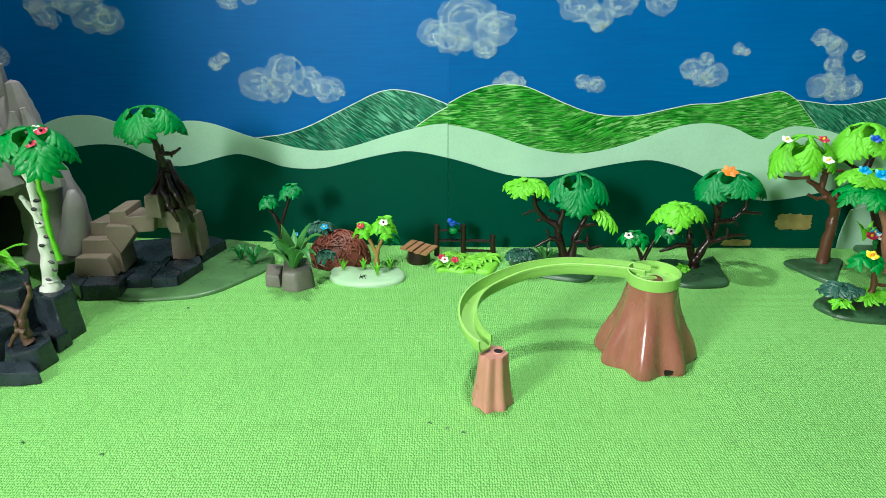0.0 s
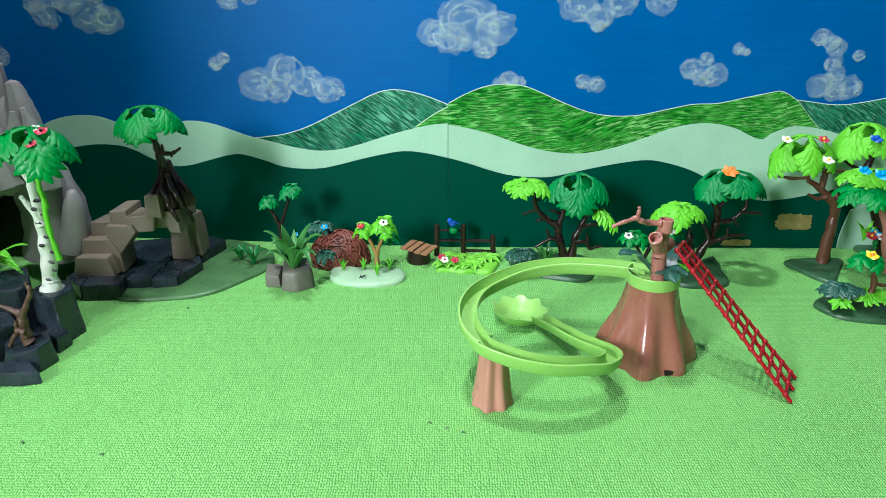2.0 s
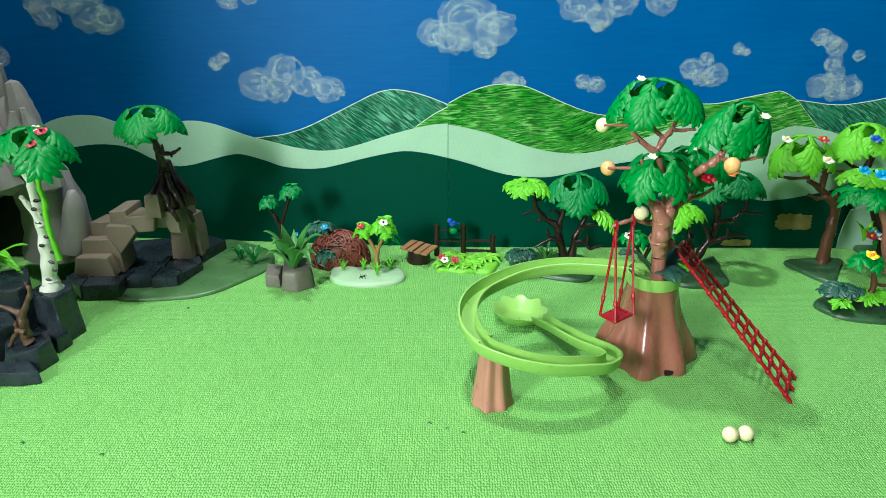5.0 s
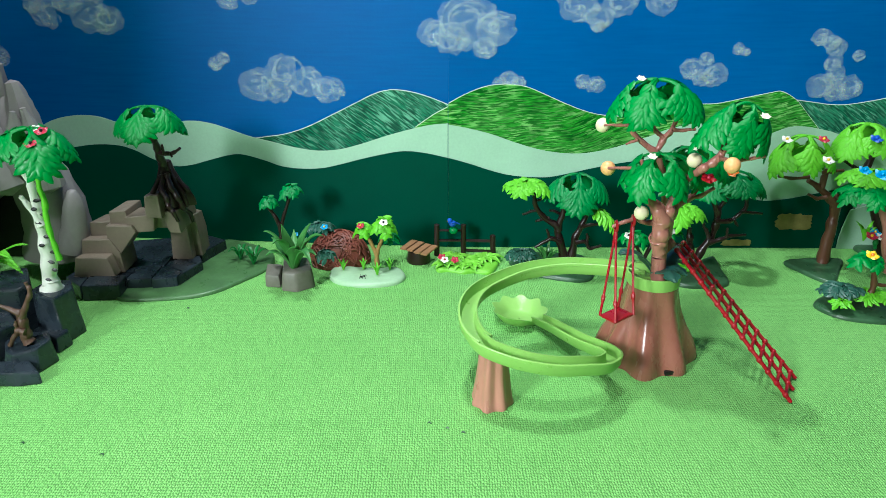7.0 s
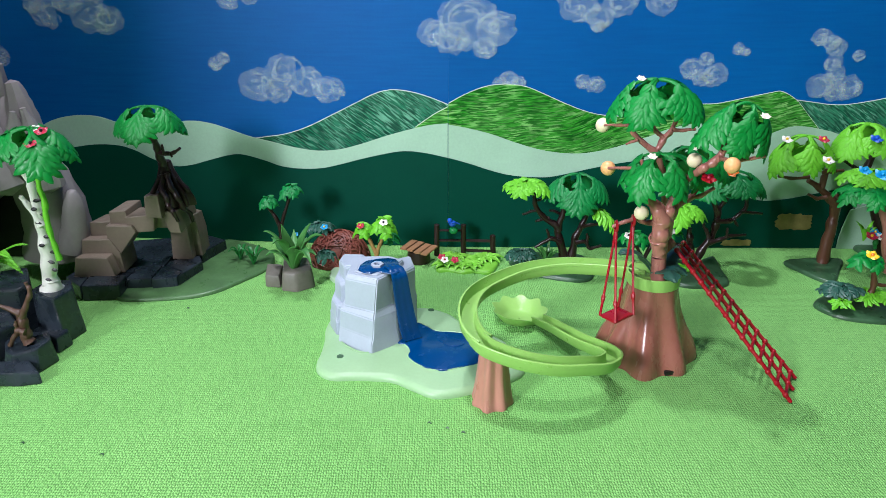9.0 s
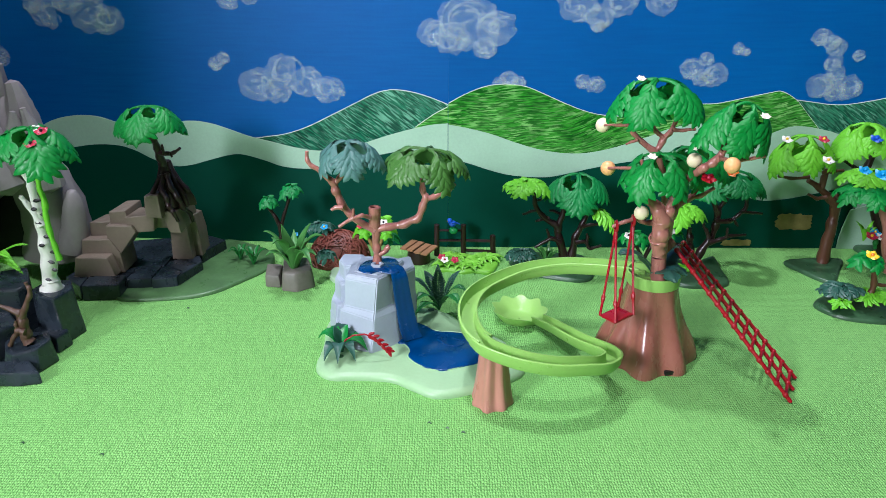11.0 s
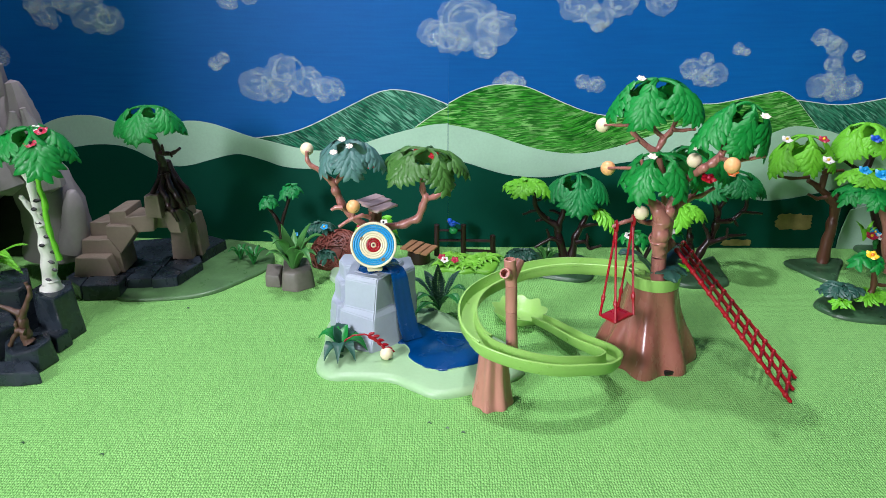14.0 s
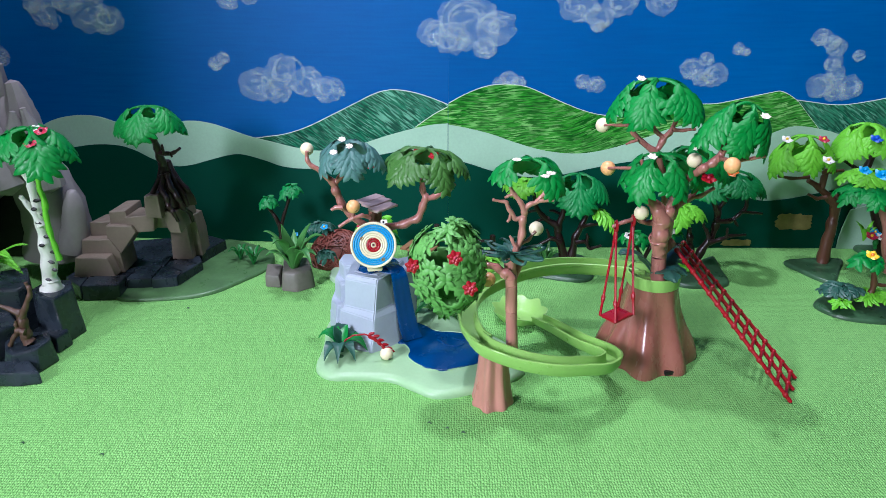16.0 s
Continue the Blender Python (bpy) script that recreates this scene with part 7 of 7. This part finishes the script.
def rock_tree():
    t = thing("rock_tree", (-0.0812, 0.7871, 0.1005), "brown twin-limbed tree with grey teal and olive crowns", "tree")
    part("trunk", limbs([(-0.0826, 0.8, 0.0917, 0.0085), (-0.0822, 0.8, 0.1025, 0.0064), (-0.0823, 0.8, 0.1194, 0.006), (-0.0823, 0.8, 0.1383, 0.0063), (-0.0831, 0.8, 0.1531, 0.0069), (-0.0836, 0.8, 0.1605, 0.0069)], [(-0.079, 0.8, 0.1118, 0.0042), (-0.0704, 0.8, 0.1179, 0.0042), (-0.0668, 0.8, 0.1217, 0.0042)], [(-0.0835, 0.8, 0.1435, 0.0063), (-0.0964, 0.8, 0.1509, 0.0055), (-0.1118, 0.8, 0.1627, 0.0055), (-0.1233, 0.8, 0.1787, 0.0062), (-0.1292, 0.8, 0.1944, 0.0061), (-0.1326, 0.8, 0.2058, 0.0054), (-0.144, 0.8, 0.217, 0.0044), (-0.1555, 0.8, 0.2253, 0.0037), (-0.1604, 0.8, 0.2322, 0.0033), (-0.1602, 0.8, 0.2431, 0.0027)],
                        [(-0.1315, 0.8, 0.2015, 0.0047), (-0.1228, 0.8, 0.2114, 0.0044), (-0.1155, 0.8, 0.2212, 0.004), (-0.1138, 0.8, 0.2281, 0.0027)], [(-0.1207, 0.79, 0.1764, 0.0041), (-0.1289, 0.79, 0.1764, 0.0034), (-0.1337, 0.79, 0.1742, 0.0027)], [(-0.0821, 0.8, 0.1435, 0.0056), (-0.0653, 0.8, 0.1479, 0.0056), (-0.0471, 0.8, 0.1517, 0.0062), (-0.0318, 0.8, 0.1583, 0.0062), (-0.0247, 0.8, 0.1743, 0.0055), (-0.0205, 0.8, 0.1859, 0.0055), (-0.0245, 0.8, 0.1966, 0.0048), (-0.027, 0.8, 0.2086, 0.0034)],
                        [(-0.0219, 0.8, 0.1844, 0.0048), (-0.0096, 0.8, 0.1873, 0.0041), (0.0041, 0.8, 0.1916, 0.0034), (0.0142, 0.8, 0.203, 0.0027)], [(-0.0874, 0.785, 0.1659, 0.0034), (-0.0962, 0.775, 0.1717, 0.003), (-0.1085, 0.775, 0.1674, 0.0027), (-0.1238, 0.775, 0.1574, 0.0027)], [(-0.1071, 0.775, 0.1681, 0.0027), (-0.1061, 0.775, 0.1745, 0.0023), (-0.1059, 0.775, 0.1801, 0.002)], sides=10), "bark", t)
    bm = bmesh.new()
    pipe(bm, (-0.084, 0.8, 0.1494), (-0.083, 0.8, 0.1743), 0.0072, 0.0075, 0.0018, 0.01)
    part("socket", bm, "bark", t)
    part("crown", crown_bm((-0.1127, 0.8, 0.2553), 0.04, 0.0363, lobes=5, seed=61, hole=0.2), "grey_leaf", t, "grey teal crown", sharp=180)
    part("crown", crown_bm((-0.0179, 0.8, 0.2459), 0.0485, 0.0387, lobes=5, seed=62, hole=0.24, lean=(0, 6)), "olive_leaf", t, "olive green crown", sharp=180)
    p = thing("platform", (-0.0835, 0.8, 0.1612), "small platform of grey weathered toy planks", "platform")
    a, b, d = Vector((-0.1059, 0.8152, 0.1772)), Vector((-0.0832, 0.8422, 0.1772)), Vector((-0.0787, 0.7674, 0.1772))
    for k in range(3):
        e = (d - a) / 3
        mid = a + e * (k + 0.5) + (b - a) * 0.5
        bm = bmesh.new()
        box(bm, mid + Vector((0, 0, 0.0006 * (k % 2))), ((b - a).length * (1 + 0.05 * (k % 2)), e.length * 0.88, 0.003), (0, 0, math.degrees(math.atan2((b - a).y, (b - a).x))), 0.0006)
        part("plank", bm, "grey_wood", p)
    bm = bmesh.new()
    pipe(bm, (-0.083, 0.8, 0.1583), (-0.0817, 0.8, 0.1743), 0.008, 0.008)
    part("foot", bm, "mid_bark", p)


def target():
    c, n = Vector((-0.0826, 0.765, 0.1382)), Vector((0.03, -0.93, 0.3)).normalized()
    root = thing("archery_target", (-0.0816, 0.765, 0.1096), "round toy archery target with blue, cream and red rings", "target")
    a = Vector((1, 0, 0))
    a = (a - n * a.dot(n)).normalized()
    b = n.cross(a)
    R = 0.0275

    def disc(r0, r1, front, back):
        bm = bmesh.new()
        rings = [[bm.verts.new(c + n * h + (a * math.cos(math.tau * k / 48) + b * math.sin(math.tau * k / 48)) * r) for k in range(48)]
                 for r, h in ((r0, back), (r1, back), (r1, front - 0.0004), (r1 - 0.0004, front), (r0 + 0.0004, front), (r0, front - 0.0004))]
        for p, q in zip(rings, rings[1:] + rings[:1]):
            bridge(bm, p, q)
        return bm

    part("rim", disc(R * 0.9, R, 0.0014, -0.005), "cream", root)
    part("backing", disc(0.0002, R * 0.9, -0.001, -0.005), "cream", root)
    k = 0
    for r0, r1, paint in ((0.81, 0.9, "blue"), (0.71, 0.81, "blue"), (0.61, 0.71, "blue"), (0.51, 0.61, "cream"), (0.41, 0.51, "cream"), (0.32, 0.41, "cream"), (0.21, 0.32, "red"), (0.12, 0.21, "red"), (0.06, 0.12, "cream"), (0.004, 0.06, "mid_bark")):
        part("ring", disc(R * r0, R * r1 - 0.0003, 0.0006, -0.001), paint, root)
    for u, v in ((-0.5, 0.28), (0.42, -0.62)):
        bm = bmesh.new()
        q = c + (a * u + b * v) * R
        pipe(bm, q, q + n * 0.0016, 0.0022, 0.0022, 0.0006, 0.001, 12)
        part("arrow_hole", bm, "tan_bark", root)
    bm = bmesh.new()
    box(bm, (-0.0829, 0.77, 0.1066), (0.018, 0.014, 0.004), (0, 0, 12), 0.0008)
    part("foot", bm, "cream", root)


def pond_plants():
    base = (-0.0054, 0.8492, 0.0085)
    f = thing("fern", base, "large fern with dark toothed fronds beside the pond", "fern")
    for tip, rise, w, paint in (((-0.0449, 0.85, 0.0551), 0.014, 0.007, "dark_leaf"), ((-0.0069, 0.86, 0.0698), 0.002, 0.008, "dark_leaf"), ((0.0222, 0.86, 0.0614), 0.01, 0.007, "dark_leaf"), ((0.033, 0.83, 0.0437), 0.02, 0.007, "fern_leaf"),
                                ((-0.0398, 0.81, 0.0355), 0.02, 0.007, "fern_leaf"), ((0.0248, 0.8, 0.0341), 0.022, 0.007, "fern_leaf"), ((-0.0251, 0.88, 0.0524), 0.01, 0.007, "dark_leaf"), ((-0.0354, 0.79, 0.0328), 0.014, 0.006, "fern_leaf")):
        bm = bmesh.new()
        frond(bm, base, tip, rise, w * 1.35, 17)
        part("frond", bm, paint, f)
    base = (-0.1245, 0.7387, 0.0085)
    p = thing("leafy_plant", base, "glossy plant with bright and dark teal leaves", "plant")
    for tip, rise, w, paint in (((-0.1519, 0.74, 0.0264), 0.016, 0.0085, "green"), ((-0.1406, 0.706, 0.0144), 0.016, 0.0085, "dark_leaf"), ((-0.1463, 0.768, 0.0202), 0.016, 0.008, "green"), ((-0.1285, 0.78, 0.0221), 0.016, 0.0075, "dark_leaf"),
                                ((-0.105, 0.765, 0.0159), 0.016, 0.008, "dark_leaf"), ((-0.091, 0.731, 0.0143), 0.018, 0.0095, "green"), ((-0.1029, 0.706, 0.0144), 0.018, 0.0075, "dark_leaf"), ((-0.1229, 0.698, 0.0155), 0.019, 0.008, "dark_leaf"), ((-0.1329, 0.745, 0.0405), 0.004, 0.007, "dark_leaf"), ((-0.1169, 0.752, 0.0385), 0.006, 0.007, "green")):
        bm = bmesh.new()
        blade(bm, base, tip, rise, w, 0.0012, 0.3, 9)
        part("leaf", bm, paint, p)
    r = thing("red_flower_spike", (-0.1189, 0.72, 0.0274), "arching red stalk with pointed red bracts", "flower")
    pts = [(-0.1196, 0.72, 0.0274, 0.0012), (-0.1152, 0.72, 0.0351, 0.0012), (-0.1062, 0.72, 0.0412, 0.0012), (-0.0927, 0.72, 0.0427, 0.0012), (-0.0816, 0.72, 0.0381, 0.0012), (-0.0712, 0.72, 0.0274, 0.0012), (-0.0647, 0.72, 0.0197, 0.0008)]
    part("stalk", limbs(pts), "red", r)
    bm = bmesh.new()
    line = [Vector(q[:3]) for q in catmull(pts, 6)][20:]
    for k, q in list(enumerate(line))[::3]:
        d = (line[min(k + 1, len(line) - 1)] - line[max(k - 1, 0)]).normalized()
        for s in (-1, 1):
            leaf(bm, q, (d + Vector((0, 0.2 * s, 0.55 * s))).normalized(), Vector((0, -1, 0.2)), 0.009, 0.0045)
    part("bracts", bm, "red", r)


def post_tree():
    levels, xs = (0.0579, 0.1045, 0.1352, 0.165), (0.0755, 0.0731, 0.072, 0.0691)
    out = []
    for k in range(3):
        t = thing("trunk_piece" if k < 2 else "trunk_fork", (xs[k], POST_Y, levels[k]), "pinkish brown trunk tube with bark grooves" if k < 2 else "pinkish brown trunk fork with open sockets", "trunk piece")
        bm = bmesh.new()
        pipe(bm, (xs[k], POST_Y, levels[k]), (xs[k + 1], POST_Y, levels[k + 1] - 0.0003), 0.0065 - 0.0001 * k, 0.0062, 0.0016, 0.01, 20)
        part("tube", bm, "pink_stump", t)
        if k == 2:
            bm = bmesh.new()
            pipe(bm, (0.0699, 0.662, 0.1444), (0.063, 0.648, 0.1547), 0.0055, 0.0056, 0.0014, 0.01)
            part("socket", bm, "pink_stump", t)
            bm = bmesh.new()
            pipe(bm, (0.0737, 0.665, 0.143), (0.0819, 0.675, 0.1581), 0.005, 0.005, 0.0014, 0.01)
            part("socket", bm, "pink_stump", t)
        out.append(t)
    t = thing("bush_branch", (0.063, 0.648, 0.1547), "brown branch carrying a round fresh green bush", "branch")
    part("limb", limbs([(0.0702, 0.648, 0.1496, 0.0058), (0.0648, 0.648, 0.1547, 0.0058), (0.0553, 0.648, 0.161, 0.0046), (0.0449, 0.648, 0.1635, 0.004), (0.0357, 0.648, 0.161, 0.0035), (0.0276, 0.648, 0.1648, 0.0029), (0.0229, 0.648, 0.171, 0.0023)], [(0.0369, 0.648, 0.161, 0.0035), (0.0336, 0.648, 0.1534, 0.0029), (0.029, 0.648, 0.1477, 0.0023)], [(0.0426, 0.648, 0.1635, 0.0029), (0.0381, 0.648, 0.1572, 0.0023), (0.0394, 0.648, 0.1496, 0.0023), (0.043, 0.648, 0.147, 0.0017)]), "bark", t)
    bm = bmesh.new()
    bush(bm, (0.0052, 0.652, 0.16), (0.0362, 0.029, 0.0475), 70, 0.0138, (((-0.34, -0.76, 0.56), 0.93), ((-0.34, 0.76, 0.56), 0.91), ((-0.05, -0.9, -0.43), 0.958)), 71)
    part("crown", bm, "bush_leaf", t, sharp=180)
    out.append(t)
    t = thing("upper_branch", (0.0691, 0.662, 0.165), "pinkish branching top with a bright green crown", "branch")
    part("limb", limbs([(0.0704, 0.662, 0.1625, 0.0035), (0.0757, 0.662, 0.1764, 0.0041), (0.0808, 0.662, 0.192, 0.0046), (0.0807, 0.662, 0.2074, 0.0046), (0.082, 0.662, 0.2159, 0.004), (0.0782, 0.662, 0.2255, 0.0034), (0.0699, 0.662, 0.2362, 0.0028), (0.065, 0.662, 0.2462, 0.0022)], [(0.0812, 0.662, 0.2104, 0.0034), (0.0732, 0.662, 0.2086, 0.0029), (0.0671, 0.662, 0.2183, 0.0028), (0.0634, 0.662, 0.2267, 0.0025), (0.0498, 0.662, 0.2291, 0.002)], [(0.0684, 0.662, 0.2159, 0.0023), (0.0675, 0.662, 0.2086, 0.002), (0.0653, 0.662, 0.2056, 0.0017)],
                       [(0.082, 0.662, 0.2171, 0.0037), (0.0873, 0.662, 0.2243, 0.0034), (0.0968, 0.662, 0.2279, 0.0028), (0.1109, 0.662, 0.2285, 0.002)], [(0.094, 0.662, 0.2273, 0.0028), (0.1004, 0.662, 0.2344, 0.0025), (0.1045, 0.662, 0.2415, 0.0022), (0.1065, 0.662, 0.2462, 0.0017)], [(0.0682, 0.662, 0.2344, 0.0023), (0.0644, 0.662, 0.2326, 0.002), (0.0621, 0.662, 0.2314, 0.0017)], [(0.0782, 0.665, 0.1783, 0.0023), (0.0892, 0.675, 0.1806, 0.0024), (0.0971, 0.68, 0.1882, 0.0021)],
                       [(0.0749, 0.655, 0.1793, 0.0023), (0.0699, 0.655, 0.1886, 0.0023), (0.0675, 0.655, 0.1929, 0.0017)]), "pink_stump", t)
    part("crown", crown_bm((0.0868, 0.662, 0.2712), 0.0374, 0.0305, lobes=4, seed=72, arc=290, start=-75, hole=0.24), "green", t, sharp=180)
    out.append(t)
    base = Vector((0.0707, 0.662, 0.1688))
    t = thing("tentacle_leaves", base, "flat dark teal rosette of curling leaves", "leaves")
    rng = random.Random(3)
    for k in range(12):
        a = math.tau * k / 12 + rng.uniform(-0.15, 0.15)
        l = rng.uniform(0.03, 0.038)
        d = Vector((math.cos(a), math.sin(a), 0))
        side = Vector((-d.y, d.x, 0)) * rng.choice((-1, 1))
        bm = bmesh.new()
        tube(bm, [(*(base + d * 0.004 + Vector((0, 0, 0.002))), 0.003), (*(base + d * l * 0.5 + Vector((0, 0, 0.003))), 0.0026), (*(base + d * l * 0.85 + side * 0.004 + Vector((0, 0, 0.0045))), 0.002),
                  (*(base + d * l + side * 0.009 + Vector((0, 0, 0.0055))), 0.0017), (*(base + d * l * 0.85 + side * 0.012 + Vector((0, 0, 0.0065))), 0.0014)], 7, 4, 0, 0.6)
        part("leaf", bm, "dark_leaf", t)
    for k in range(10):
        a = math.tau * k / 10
        bm = bmesh.new()
        d = Vector((math.cos(a), math.sin(a), 0)) * rng.uniform(0.016, 0.024)
        blade(bm, base, base + d + Vector((0, 0, rng.uniform(0.004, 0.012))), 0.002, 0.0055, 0.0012, 0.2, 7)
        part("leaf", bm, "dark_leaf", t)
    out.append(t)
    return out


for build in (big_stump, small_stump, upper_slide, lower_slide, big_leaves, trunk_pieces, rope_ladder, swing, tree_branches, pond, waterfall_rock, rock_tree, target, pond_plants):
    build()
POST = post_tree()
beads_first()
flowers_first()


def motions():
    """Each piece waits on the mat behind the camera until it is set in place."""
    step = 1 / FPS
    spot = [0]

    def low(ob):
        z = 0
        for o in ob.children_recursive:
            z = min(z, min(v.co.z for v in o.data.vertices))
        return z

    def park(ob):
        k = spot[0]
        spot[0] += 1
        return pose(-1.25 + 0.25 * (k % 11), -0.45 - 0.22 * (k // 11), 0.001 - low(ob))

    def arrive(ob, stops):
        """stops: (time, place or None for back on the mat)."""
        wait = park(ob)
        rows, at = [(0, wait)], wait
        for t, place in stops:
            to = wait if place is None else pose(*place)
            rows += [(t - step, at), (t, to)]
            at = to
        walk(ob, rows + [(16, at)])

    things = [o for o in bpy.data.objects if o.parent is None and o.get("label")]

    def named(name, k=0):
        return sorted((o for o in things if o.name.split(".")[0] == name), key=lambda o: o.name)[k]

    for name, k, t in (("slide", 1, 0.2), ("leaf_cluster", 0, 0.6), ("trunk_piece", 0, 0.9), ("trunk_fork", 0, 1.2), ("ladder", 0, 1.5), ("swing_branch", 0, 1.8), ("swing", 0, 2.2), ("tree_branch", 0, 2.5),
                       ("tree_branch", 1, 2.8), ("upper_branch", 0, 3.1), ("tree_branch", 2, 3.1), ("pond_base", 0, 7.8), ("pond_water", 0, 8.1), ("waterfall_rock", 0, 8.5), ("waterfall", 0, 8.8), ("fern", 1, 9.1),
                       ("leafy_plant", 0, 9.6), ("red_flower_spike", 0, 10.1), ("rock_tree", 0, 10.7), ("platform", 0, 11.7), ("archery_target", 0, 12.0)):
        ob = named(name, k)
        arrive(ob, [(t, tuple(ob.location))])
    for ob, t in zip(POST, (13.3, 13.6, 13.9, 14.2, 14.5, 14.9)):
        arrive(ob, [(t, tuple(ob.location))])
    for ob, stops in BALLS:
        arrive(ob, stops)
    for ob, t, pile in BLOSSOMS:
        arrive(ob, (pile or []) + [(t, tuple(ob.location))])


motions()
